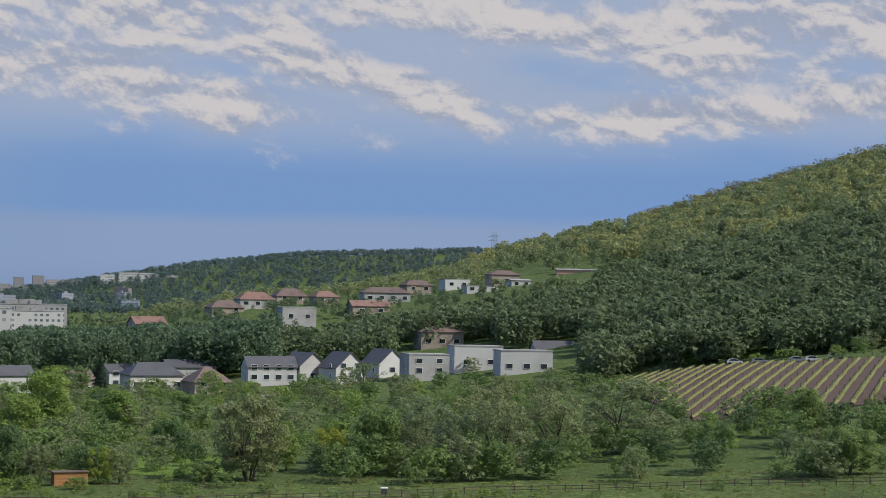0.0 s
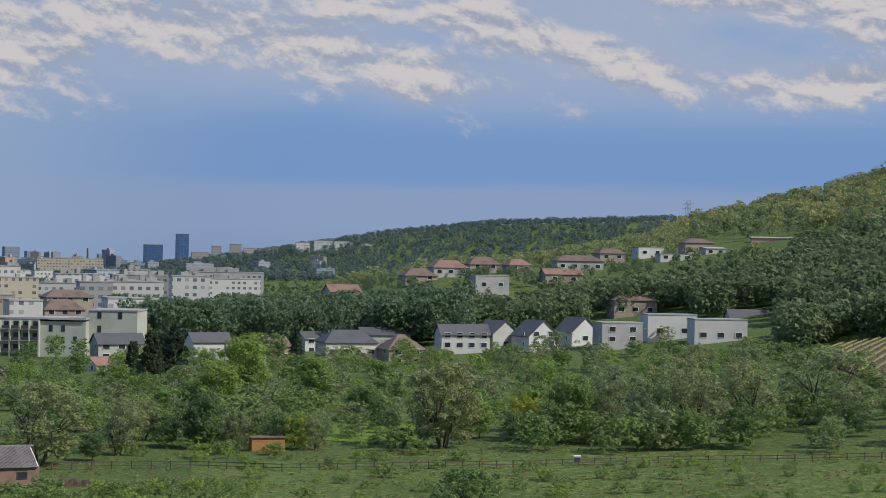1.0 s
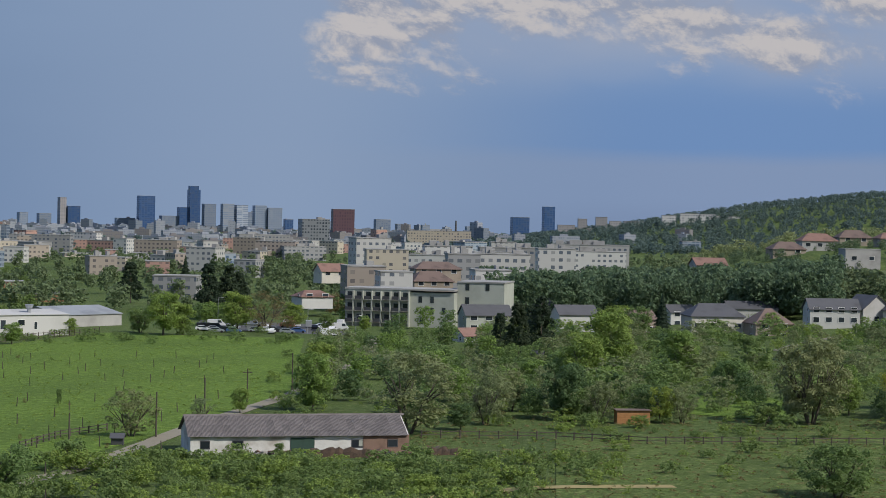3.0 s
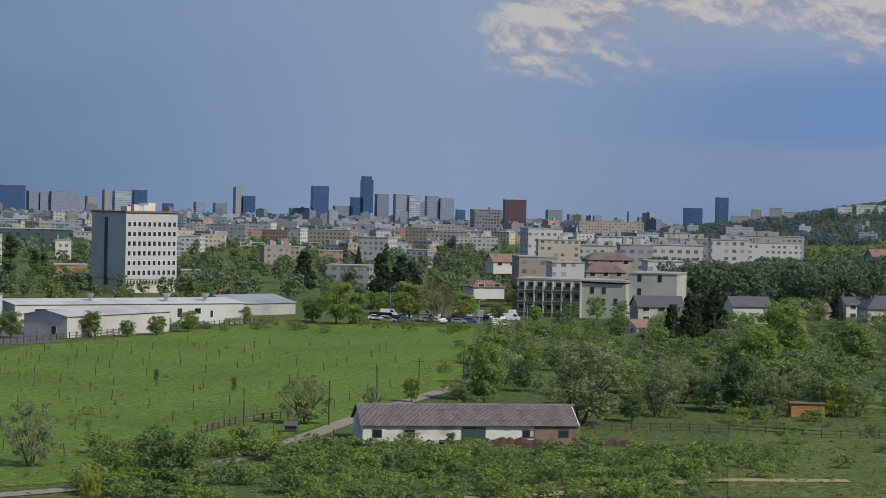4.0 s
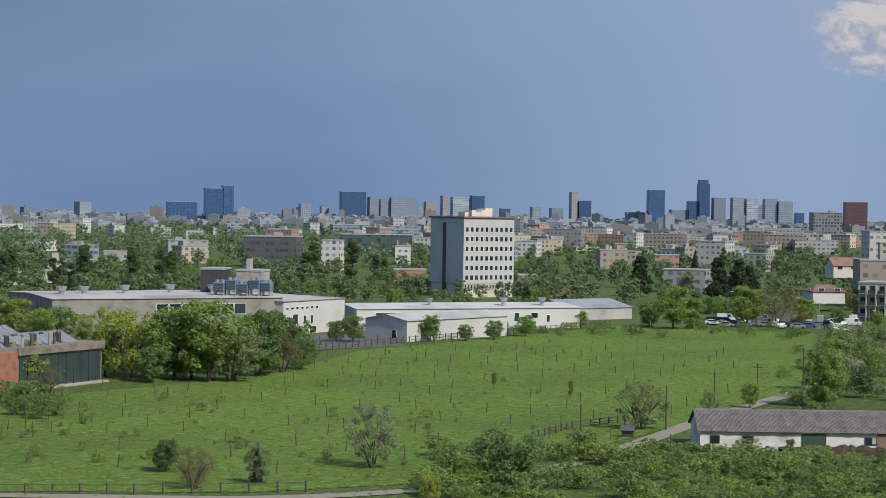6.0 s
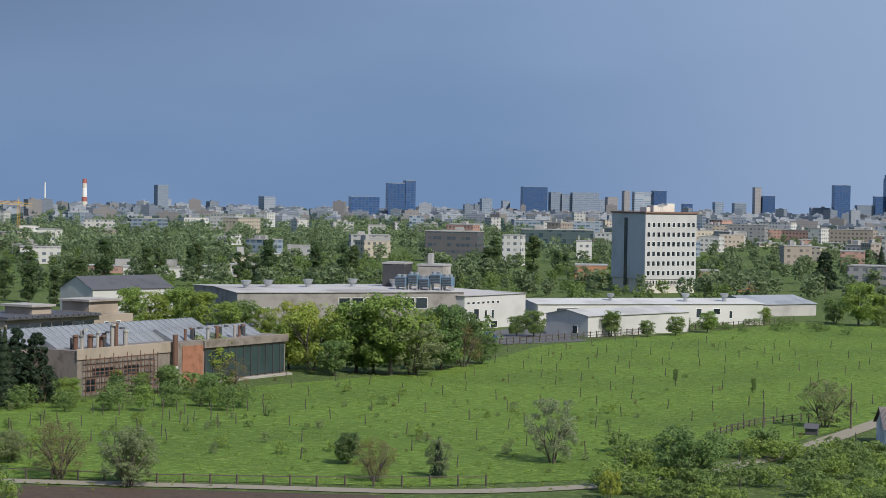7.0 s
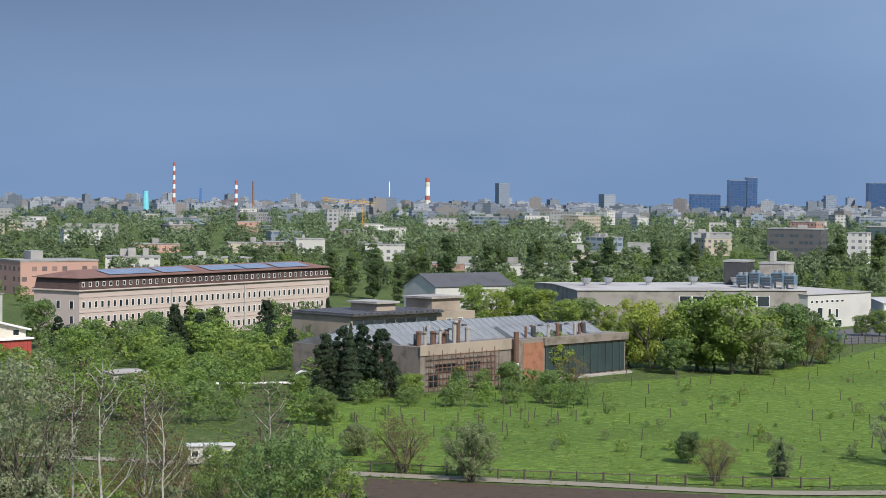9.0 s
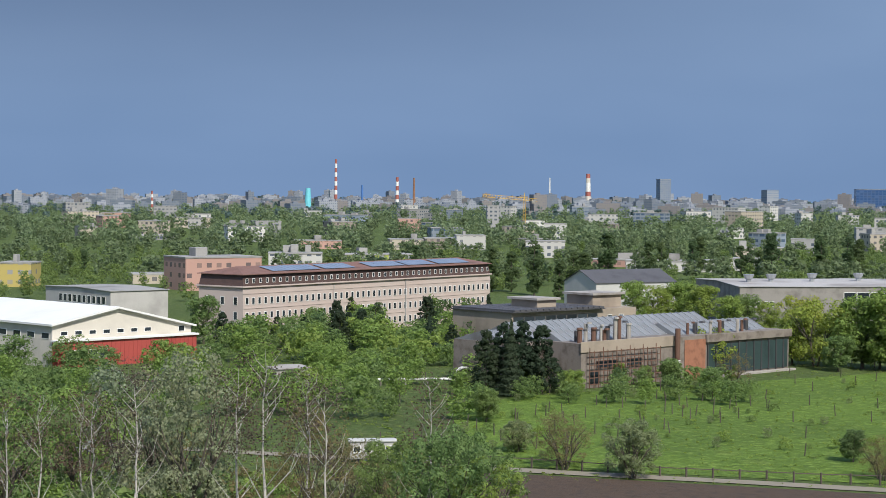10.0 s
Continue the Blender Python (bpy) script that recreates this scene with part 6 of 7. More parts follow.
gable_house(10.58, 573, 9.79, 577, 8, 4.4, 2.4, WALL_TAN, ROOF_BROWN, "x", 0, 2, 1, "tan brick house with a flat roof", False, -0.4)
gable_house(9.39, 618, 8.67, 622, 8, 4.9, 2.1, WALL_WHITE, ROOF_GREY, "x", 0, 2, 2, "white house with a grey roof", False, -1.1)
gable_house(8.94, 637, 8.51, 643, 9, 4.1, 3.2, WALL_WHITE, ROOF_GREY, "y", 0, 1, 1, "white gabled house with a steep grey roof", False, -0.6)
gable_house(8.80, 563, 7.32, 567, 12, 7.0, 3.2, WALL_CREAM, ROOF_GREY, "x", 4, 4, 2, "large cream villa with a hipped grey roof", False, -1.6)
gable_house(7.76, 618, 6.40, 622, 9, 4.7, 2.1, WALL_GREY, ROOF_GREY, "x", 0, 3, 1, "long grey house with a slate roof", False, -0.2)
gable_house(7.00, 558, 5.96, 562, 10, 5.0, 3.8, WALL_TAN, ROOF_BROWN, "x", 5, 2, 2, "tan house with a dark pyramid roof", False, -1.4)
gable_house(5.50, 583, 4.12, 587, 8, 4.6, 2.8, WALL_WHITE, ROOF_GREY, "x", 0, 4, 2, "white house with a dark slate gabled roof", False, 1.3)
gable_house(4.04, 587, 3.30, 593, 9, 4.5, 3.7, WALL_GREY, ROOF_GREY, "y", 0, 1, 1, "grey gabled house with a steep roof", False, 0.9)
gable_house(3.01, 582, 2.17, 588, 9, 3.8, 4.4, WALL_WHITE, ROOF_GREY, "y", 0, 2, 2, "white gabled house with a carport", False, 1.1)
gable_house(1.79, 597, 1.02, 603, 9, 3.4, 4.2, WALL_WHITE, ROOF_GREY, "y", 0, 1, 1, "white gabled house with a big window", False, 0.9)
gable_house(0.93, 583, -0.22, 587, 9, 6.1, 0.0, WALL_GREY, ROOF_FLAT, "x", 0, 2, 2, "grey modern flat-roofed house", False, 1.8)
gable_house(-0.36, 598, -1.75, 602, 9, 6.1, 0.0, WALL_WHITE, ROOF_FLAT, "x", 0, 2, 1, "white modern flat-roofed house", False, 2.1)
gable_house(-1.68, 583, -3.16, 587, 9, 5.9, 0.0, WALL_WHITE, ROOF_FLAT, "x", 0, 3, 1, "white modern flat-roofed house", False, 1.4)
gable_house(-2.71, 638, -3.83, 642, 9, 2.9, 3.4, WALL_CREAM, ROOF_GREY, "x", 0, 2, 1, "cream house with a grey gabled roof", False, -3.3)
gable_house(-3.96, 638, -4.43, 642, 5, 2.2, 0.5, WALL_TAN, ROOF_BROWN, "x", 0, 1, 1, "small tan shed with a flat roof", False, -4.9)
gable_house(0.60, 688, -0.61, 692, 11, 4.7, 1.9, WALL_TAN, ROOF_BROWN, "x", 4, 3, 1, "brown villa with a hipped tile roof", True, 1.6)
gable_house(-3.85, 718, -4.46, 722, 9, 4.9, 2.4, WALL_WHITE, ROOF_RED, "x", 0, 2, 1, "pale house with a red tile roof", False, -4.7)
gable_house(-2.18, 717, -2.61, 723, 8, 3.2, 1.8, WALL_GREY, ROOF_GREY, "y", 0, 1, 1, "pale grey house among the trees", False, -1.3)
gable_house(-1.38, 898, -2.19, 902, 11, 4.6, 1.8, WALL_TAN, ROOF_BROWN, "x", 4, 3, 1, "villa with a hipped tile roof", False, 1.0)
gable_house(-0.06, 898, -0.77, 902, 9, 3.5, 0.0, WALL_WHITE, ROOF_FLAT, "x", 0, 2, 1, "white cubic house on the slope", False, 1.6)
gable_house(-0.68, 858, -1.58, 862, 9, 2.7, 0.0, WALL_WHITE, ROOF_FLAT, "x", 0, 3, 1, "white low house on the slope", False, 0.7)
gable_house(-3.23, 948, -5.65, 952, 10, 4.3, 0.5, WALL_PINK, ROOF_FLAT, "x", 0, 14, 1, "long brick-red terrace on the hillside", False, -2.0)
gable_house(-1.95, 888, -2.51, 892, 8, 3.0, 0.5, WALL_GREY, ROOF_FLAT, "x", 0, 2, 1, "low white annex house", False, -0.2)
gable_house(2.24, 828, 0.93, 832, 11, 3.7, 2.1, WALL_GREY, ROOF_BROWN, "x", 4, 4, 1, "grey-roofed villa on the slope", False, 1.7)
gable_house(1.03, 878, 0.31, 882, 10, 3.0, 2.0, WALL_TAN, ROOF_BROWN, "x", 3, 2, 1, "villa with a red-brown roof", False, 2.1)
gable_house(3.60, 858, 2.96, 862, 9, 2.9, 2.2, WALL_TAN, ROOF_RED, "x", 3, 2, 1, "small villa with a red tile roof", False, 0.9)
gable_house(2.57, 778, 1.51, 782, 9, 3.3, 2.0, WALL_TAN, ROOF_RED, "x", 0, 2, 1, "house with an orange tile roof", False, 0.0)
gable_house(5.76, 818, 4.77, 822, 10, 3.2, 2.8, WALL_GREY, ROOF_RED, "x", 4, 3, 1, "grey villa with a red tile roof", False, 1.6)
gable_house(6.56, 798, 5.65, 802, 10, 2.3, 2.7, WALL_TAN, ROOF_BROWN, "x", 4, 2, 1, "tan villa with a hipped roof", False, 1.5)
gable_house(4.73, 878, 3.85, 882, 10, 2.5, 3.0, WALL_TAN, ROOF_BROWN, "x", 4, 2, 1, "house with a brown hipped roof", False, 1.5)
gable_house(4.56, 758, 3.60, 762, 9, 4.7, 0.0, WALL_GREY, ROOF_FLAT, "x", 0, 2, 1, "plain grey flat-roofed house", False, 4.6)
gable_house(8.69, 738, 7.82, 742, 9, 2.5, 2.5, WALL_GREY, ROOF_RED, "x", 0, 2, 1, "grey house with a red roof", False, 11.7)
gable_house(-9.63, 638, -10.96, 642, 9, 2.2, 2.9, WALL_TAN, ROOF_BROWN, "x", 3, 2, 1, "dark barn-like house by the vineyard", False, -14.9)
gable_house(15.25, 518, 14.57, 522, 6, 2.3, 1.8, WALL_WHITE, ROOF_RED, "x", 0, 2, 1, "small white garden house with a red roof", False, -0.6)
gable_house(19.90, 638, 19.02, 642, 9, 1.3, 1.8, WALL_WHITE, ROOF_RED, "x", 3, 2, 1, "white house in the city with an orange roof", False, 5.1)
gable_house(16.70, 698, 15.59, 702, 11, 2.4, 3.2, WALL_TAN, ROOF_BROWN, "x", 4, 3, 1, "house with a brown hipped roof", False, 7.9)
gable_house(19.35, 798, 18.63, 802, 9, 2.3, 2.9, WALL_CREAM, ROOF_RED, "x", 0, 2, 1, "house with an orange tile roof", False, 8.2)
gable_house(16.65, 718, 15.37, 722, 11, 2.4, 2.4, WALL_TAN, ROOF_BROWN, "x", 4, 3, 1, "house with a big brown roof", False, 11.7)
# ---- trees, one by one ----
tree("grey", 16.82, 293, 12.5, 1.35)
tree("light", 19.52, 325, 10.3)
tree("mid", 19.22, 400, 8.7)
tree("dark", 15.30, 299, 4.4, 1.3)
tree("grey", 14.59, 308, 9.2)
tree("dark", 12.41, 318, 10.2)
tree("grey", 13.87, 331, 7.2)
tree("grey", 11.37, 316, 6.9)
tree("light", 11.06, 413, 14.5)
tree("light", 9.13, 403, 10.6)
tree("mid", 7.67, 369, 7.2, 1.2)
tree("grey", 9.02, 317, 6.0)
tree("shrub", 6.69, 315, 3.9)
tree("grey", 5.40, 322, 14.4)
tree("light", 4.37, 337, 6.6)
tree("lime", 3.17, 337, 8.6, 0.7)
tree("mid", 1.82, 333, 11.6, 0.95)
tree("grey", 0.57, 339, 10.5)
tree("grey", -0.53, 331, 11.1)
tree("grey", -1.77, 331, 13.1)
tree("broad", 4.65, 236, 7.2, 1.25)
tree("grey", 5.42, 321, 13.8)
tree("lime", 9.61, 317, 6.7, 0.7)
tree("mid", 1.74, 341, 11.8)
tree("light", 3.03, 350, 8.2)
tree("grey", 0.62, 350, 12.9, 1.3)
tree("grey", -1.31, 359, 13.5, 1.3)
tree("grey", -3.32, 353, 12.6, 1.3)
tree("grey", -5.32, 360, 13.5, 1.4)
tree("broad", -7.86, 349, 6.4, 1.1)
tree("mid", -10.37, 370, 9.3)
tree("broad", -11.47, 323, 8.5, 1.2)
tree("grey", -9.75, 343, 5.0)
tree("light", 10.91, 514, 11.3, 1.1)
tree("mid", 9.02, 414, 8.4, 1.2)
tree("broad", 7.67, 373, 6.9, 1.1)
tree("light", 11.89, 386, 11.1, 1.2)
tree("shrub", 6.62, 321, 3.7)
tree("brown", -12.07, 369, 8.0)
tree("broad", -12.14, 392, 4.1)
tree("grey", 2.10, 541, 9.3, 1.2)
tree("grey", 3.55, 496, 6.3, 1.2)
tree("grey", -1.77, 478, 8.3, 1.3)
tree("mid", 7.21, 474, 5.2)
tree("grey", 4.82, 452, 6.9, 1.2)
tree("broad", -4.80, 582, 5.9)
tree("broad", -6.39, 575, 6.1, 1.2)
tree("mid", -8.29, 557, 5.4, 1.2)
tree("broad", 10.37, 566, 9.3)
tree("pine", 13.06, 474, 14.0)
tree("pine", 13.70, 463, 12.9)
tree("pine", 14.22, 473, 9.9)
tree("conifer", 9.63, 566, 11.4, 1.3)
tree("pine", 13.33, 496, 11.1)
tree("pine", 22.55, 610, 17.2)
tree("pine", 21.99, 613, 16.4)
tree("pine", 21.66, 615, 14.3)
tree("conifer", 23.21, 810, 15.4, 1.3)
tree("pine", 24.74, 722, 14.7, 1.2)
tree("pine", 23.78, 807, 6.7)
tree("poplar", 22.41, 1046, 13.2, 1.2)
tree("silver", 32.30, 237, 8.0, 0.95)
tree("broad", 28.41, 220, 7.4, 1.15)
tree("grey", 24.64, 285, 7.1, 1.3)
tree("mid", 19.54, 326, 6.0)
tree("light", 19.39, 355, 10.0)
tree("shrub", 26.32, 249, 4.1)
tree("lime", 30.67, 209, 3.6, 0.8)
tree("shrub", 38.18, 234, 3.9, 0.6)
tree("grey", 35.57, 223, 4.7, 0.8)
tree("brown", 37.31, 219, 4.4, 1.2)
tree("mid", 28.86, 349, 2.6, 0.6)
tree("mid", 26.67, 330, 3.1, 0.5)
tree("light", 21.60, 320, 4.4)
tree("grey", 22.64, 305, 3.8, 1.2)
tree("mid", 20.46, 261, 2.1)
tree("grey", 44.45, 217, 6.6, 1.1)
tree("brown", 46.36, 224, 6.4, 1.2)
tree("grey", 47.63, 236, 4.0, 1.2)
tree("mid", 48.50, 268, 4.4)
tree("dark", 38.17, 233, 4.1, 1.1)
tree("conifer", 35.58, 223, 4.6)
tree("brown", 37.44, 220, 4.8, 1.3)
tree("broad", 49.57, 200, 7.1)
tree("lime", 42.24, 339, 9.1)
tree("brown", 41.48, 317, 5.8, 1.2)
tree("mid", 43.28, 315, 4.7, 1.1)
tree("light", 46.01, 299, 4.1, 1.1)
tree("mid", 47.09, 307, 4.6, 1.1)
tree("light", 44.79, 317, 4.0)
tree("mid", 44.00, 317, 3.6)
tree("lime", 39.26, 359, 13.5, 0.95)
tree("light", 37.96, 357, 13.5, 1.1)
tree("light", 36.99, 352, 15.4, 1.1)
tree("grey", 36.35, 353, 10.4, 1.4)
tree("mid", 35.54, 365, 12.9)
tree("brown", 34.90, 372, 8.9, 1.1)
tree("mid", 38.61, 350, 6.9, 1.2)
tree("light", 39.90, 362, 9.1, 1.2)
tree("light", 36.10, 365, 11.8, 1.1)
tree("mid", 37.48, 357, 9.5, 1.3)
tree("dark", 35.06, 378, 11.7)
tree("broad", 34.41, 379, 6.9)
tree("mid", 30.70, 463, 6.6)
tree("mid", 29.69, 467, 4.1, 1.4)
tree("mid", 28.88, 473, 4.9, 1.5)
tree("light", 27.99, 486, 5.6, 1.3)
tree("light", 26.41, 526, 4.7, 1.3)
tree("mid", 32.91, 458, 6.7, 1.2)
tree("mid", 33.39, 458, 5.3, 1.3)
tree("light", 23.80, 528, 12.3, 1.2)
tree("light", 23.24, 531, 8.9)
tree("broad", 24.45, 539, 7.6)
tree("light", 21.72, 550, 11.8, 1.2)
tree("brown", 20.93, 552, 11.5, 1.5)
tree("light", 20.13, 570, 7.9, 1.3)
tree("mid", 19.18, 559, 5.4, 1.2)
tree("light", 18.08, 563, 3.9, 1.4)
tree("mid", 48.54, 265, 5.1)
tree("grey", 47.65, 235, 3.9, 1.2)
tree("brown", 46.27, 221, 6.4, 1.2)
tree("grey", 44.33, 215, 6.4, 1.1)
tree("light", 47.42, 305, 4.9)
tree("light", 46.09, 299, 4.3, 1.2)
tree("mid", 43.32, 316, 5.0, 1.1)
tree("conifer", 55.82, 409, 10.6, 1.2)
tree("conifer", 55.18, 409, 7.3)
tree("poplar", 51.71, 393, 9.0, 1.5)
tree("poplar", 52.12, 393, 7.9, 1.2)
tree("pine", 52.76, 379, 7.6, 1.2)
tree("pine", 53.73, 389, 5.9, 1.2)
tree("conifer", 50.18, 376, 7.4, 1.2)
tree("pine", 49.53, 370, 5.7, 1.2)
tree("mid", 56.61, 395, 10.5)
tree("pine", 54.53, 409, 4.6, 1.3)
tree("pine", 48.08, 302, 10.7)
tree("pine", 47.51, 304, 10.9)
tree("pine", 46.95, 303, 10.4)
tree("pine", 48.56, 300, 9.7)
tree("conifer", 47.84, 298, 11.6)
tree("light", 44.37, 450, 11.2)
tree("light", 43.73, 452, 10.2, 1.1)
tree("light", 43.10, 455, 10.9, 1.2)
tree("light", 42.38, 450, 10.4, 1.2)
tree("mid", 41.19, 446, 8.8, 1.2)
tree("light", 41.67, 440, 8.5, 1.2)
tree("light", 40.56, 440, 7.4, 1.1)
tree("lime", 39.62, 420, 10.7)
# poplars beyond the works
tree("poplar", 46.08, 560, 14.4, 1.25)
tree("poplar", 45.11, 640, 18.4, 1.25)
tree("poplar", 46.48, 560, 12.0, 1.25)
tree("poplar", 47.20, 580, 17.0, 1.25)
tree("poplar", 48.41, 600, 14.7, 1.25)
tree("poplar", 47.85, 600, 13.0, 1.25)
tree("poplar", 45.76, 560, 14.4, 1.25)
tree("poplar", 43.94, 680, 14.9, 1.25)
tree("poplar", 41.37, 700, 12.8, 1.25)
tree("poplar", 41.13, 700, 12.4, 1.25)
tree("poplar", 40.50, 680, 17.6, 1.25)
tree("poplar", 40.86, 690, 11.2, 1.25)
tree("poplar", 39.14, 700, 16.6, 1.25)
tree("poplar", 38.39, 720, 15.7, 1.25)
tree("poplar", 38.08, 720, 14.8, 1.25)
tree("poplar", 50.60, 700, 11.7, 1.25)
tree("poplar", 49.87, 720, 9.2, 1.25)
tree("poplar", 43.59, 720, 13.0, 1.25)
tree("poplar", 42.72, 740, 13.6, 1.25)
tree("poplar", 42.48, 760, 14.3, 1.25)
tree("poplar", 60.33, 700, 8.2, 1.25)
tree("poplar", 59.94, 700, 9.2, 1.25)
tree("poplar", 57.57, 640, 5.8, 1.25)
tree("poplar", 34.09, 820, 17.1, 1.5)
tree("poplar", 32.95, 820, 17.8, 1.5)
tree("poplar", 34.29, 820, 12.4, 1.5)
tree("poplar", 32.28, 850, 11.0, 1.5)
tree("poplar", 32.04, 850, 9.9, 1.5)
tree("poplar", 39.13, 800, 11.9, 1.5)
tree("poplar", 38.40, 800, 8.7, 1.5)
tree("poplar", 39.93, 800, 8.4, 1.5)
# birches and thickets on the slope below the eye
tree("birch", 61.18, 118, 10.0, 1.2)
tree("birch", 60.01, 122, 10.5, 1.2)
tree("birch", 59.69, 118, 10.0, 1.2)
tree("birch", 58.54, 112, 11.0, 1.2)
tree("birch", 55.64, 115, 11.4, 1.2)
tree("birch", 54.87, 110, 12.1, 1.2)
tree("birch", 53.14, 108, 9.7, 1.2)
tree("birch", 53.63, 120, 11.4, 1.2)
tree("birch", 50.15, 105, 10.0, 1.2)
tree("birch", 62.11, 110, 9.3, 1.2)
tree("fine_silver", 56.92, 150, 14.6, 0.75)
tree("fine_silver", 57.55, 155, 13.7, 0.7)
tree("fine_silver", 58.74, 170, 14.3, 0.8)
tree("fine_mid", 61.64, 175, 14.5, 0.9)
tree("fine_light", 60.24, 170, 13.4, 0.9)
tree("fine_brown", 53.38, 125, 9.9, 0.7)
tree("fine_mid", 49.50, 100, 7.4, 0.9)
tree("fine_mid", 48.85, 104, 6.8, 0.9)
tree("fine_mid", 51.12, 110, 7.3, 0.8)
tree("fine_light", 48.53, 100, 5.9, 0.8)
tree("fine_brown", 52.41, 115, 7.2, 0.8)
tree("fine_brown", 54.35, 112, 6.1, 0.9)
tree("fine_mid", 62.26, 150, 12.7, 0.9)
tree("fine_light", 63.19, 160, 14.0)
strew(30, 47.86, 62.26, 115, 200, ['brown', 'grey', 'shrub'], 3, 5, 1.1, 1, True)
strew(100, 48.22, 57.08, 267, 389, ['mid', 'light', 'light', 'light', 'broad', 'shrub_light'], 3.5, 7.5, 1.1, 2, True)
strew(45, 57.08, 66.06, 263, 359, ['mid', 'light', 'light', 'broad'], 4, 7, 1.1, 3, True)
strew(44, 48.24, 57.09, 375, 473, ['pine', 'mid', 'dark', 'light'], 5, 8, 1.1, 4, True)
strew(230, -14.52, 14.63, 373, 566, ['grey', 'mid', 'broad', 'light', 'grey', 'shrub'], 3.5, 7.5, 1.25, 5, True)
strew(240, -14.52, 14.62, 350, 559, ['shrub', 'shrub', 'shrub_light'], 1.6, 3.6, 1.2, 6, True)
strew(120, 9.43, 19.41, 317, 514, ['grey', 'mid', 'broad', 'grey', 'dark', 'light'], 3.5, 7.5, 1.2, 7, True)
strew(140, 4.63, 20.68, 292, 474, ['shrub', 'shrub', 'shrub_light'], 1.2, 3, 1.2, 8, True)
strew(190, 13.35, 30.83, 206, 255, ['shrub_light', 'shrub_light', 'shrub', 'shrub'], 1.6, 3.4, 1.2, 9, True)
strew(70, 11.00, 25.35, 228, 262, ['shrub', 'shrub_light', 'shrub', 'shrub'], 1.4, 3.0, 1.2, 10, True)
strew(90, -9.62, 12.13, 247, 307, ['shrub', 'shrub_light', 'broad'], 1.0, 2.2, 1.2, 11, True)
strew(80, 29.40, 49.89, 223, 329, ['shrub', 'shrub_light', 'grey'], 0.7, 1.8, 1.0, 12, True)
strew(60, 19.65, 32.19, 488, 535, ['shrub', 'shrub', 'broad'], 1.2, 3.2, 1.2, 13, True)
strew(40, 14.77, 22.79, 563, 688, ['light', 'broad', 'mid', 'brown'], 4, 8, 1.2, 14, True)
strew(60, -1.12, 15.18, 492, 598, ['mid', 'grey', 'shrub', 'light', 'shrub_light'], 2.5, 5, 1.2, 15, True)
strew(36, 41.34, 50.21, 306, 370, ['mid', 'shrub', 'grey', 'dark'], 2, 5, 1.2, 16, True)
strew(18, 34.41, 40.39, 355, 452, ['mid', 'light', 'grey', 'shrub'], 4, 8, 1.2, 17, True)
strew(170, 24.0, 50.0, 228, 480, ['shrub', 'shrub', 'brown'], 0.35, 0.9, 1.1, 18, True)
strew(26, 41.0, 47.5, 285, 318, ['light', 'mid', 'shrub', 'broad'], 2.2, 4.4, 1.1, 19, True)
strew(60, 49.0, 63.0, 150, 215, ['light', 'mid', 'shrub_light', 'brown'], 2.5, 5.5, 1.1, 20, True)
strew(90, -14.0, 14.0, 318, 372, ['mid', 'grey', 'broad', 'dark', 'shrub'], 3.5, 8.0, 1.15, 21, True)
# ---- fences, stakes, cars, small things ----
fence("paddock_fence", "long dark wooden paddock fence with two rails", [(16.42, 286.9), (12.57, 289.2), (9.98, 285.8), (5.8, 290.4), (2.92, 295.1), (-1.16, 304.6), (-3.58, 307.1), (-8.35, 310.8), (-13.01, 314.5)], 2.6, 1.2)
fence("pen_fence", "weathered grey plank fence beside the track", [(27.73, 269.2), (26.61, 283.5), (25.32, 292.7)], 2.2, 1.1, 3)
fence("meadow_fence", "thin wire fence on grey posts along the meadow", [(48.64, 224.0), (43.57, 217.0), (39.05, 215.2), (34.2, 217.0)], 3.0, 1.2, 1)
fence("works_fence", "dark board fence along the far meadow edge", [(34.26, 424.3), (32.02, 448.7), (28.96, 486.0), (25.58, 534.8)], 2.5, 1.6, 3)
fence("roadside_fence", "low grey railing near the flats", [(17.26, 541.3), (15.19, 541.3), (13.9, 537.0)], 2.5, 1.2, 2)
pole(21.40, 339, 5.7, cross=True)
pole(20.13, 365, 6.7, cross=False)
pole(22.60, 322, 5.4, cross=False)
pole(23.95, 284, 6.4, cross=False)
pole(26.37, 275, 4.3, cross=False)
street_lamp(22.27, 557, 8.9)
street_lamp(18.35, 502, 7.1)
street_lamp(19.72, 546, 6.5)
street_lamp(21.42, 561, 5.8)
car(20.88, 563, 90, 0, False)
car(22.68, 552, -5, 0, False)
car(19.01, 557, 80, 0, False)
car(20.92, 550, 90, 0, False)
car(22.27, 552, -5, 0, False)
car(21.19, 548, 0, 1, False)
car(21.82, 543, 0, 4, False)
car(21.88, 563, 0, 0, False)
car(22.69, 554, 80, 4, False)
car(22.62, 554, 0, 2, True)
car(19.69, 575, 90, 1, True)
car(22.38, 552, 0, 2, True)
car(20.74, 543, 80, 0, False)
car(20.18, 577, -5, 0, True)
car(20.30, 543, 0, 1, False)
car(20.31, 575, 10, 3, False)
car(18.77, 582, 80, 0, True)
car(20.71, 550, -5, 2, False)
car(19.99, 548, 0, 4, False)
car(21.26, 568, 90, 2, False)
car(21.21, 552, 0, 1, True)
car(21.83, 563, 0, 1, False)
car(22.30, 543, 0, 1, False)
car(19.52, 563, 90, 2, False)
car(21.03, 568, 80, 2, False)
car(19.31, 570, 10, 0, False)
car(19.25, 584, 90, 1, False)
car(18.81, 563, 0, 0, True)
car(21.88, 559, -5, 0, False)
car(21.31, 572, -5, 1, True)
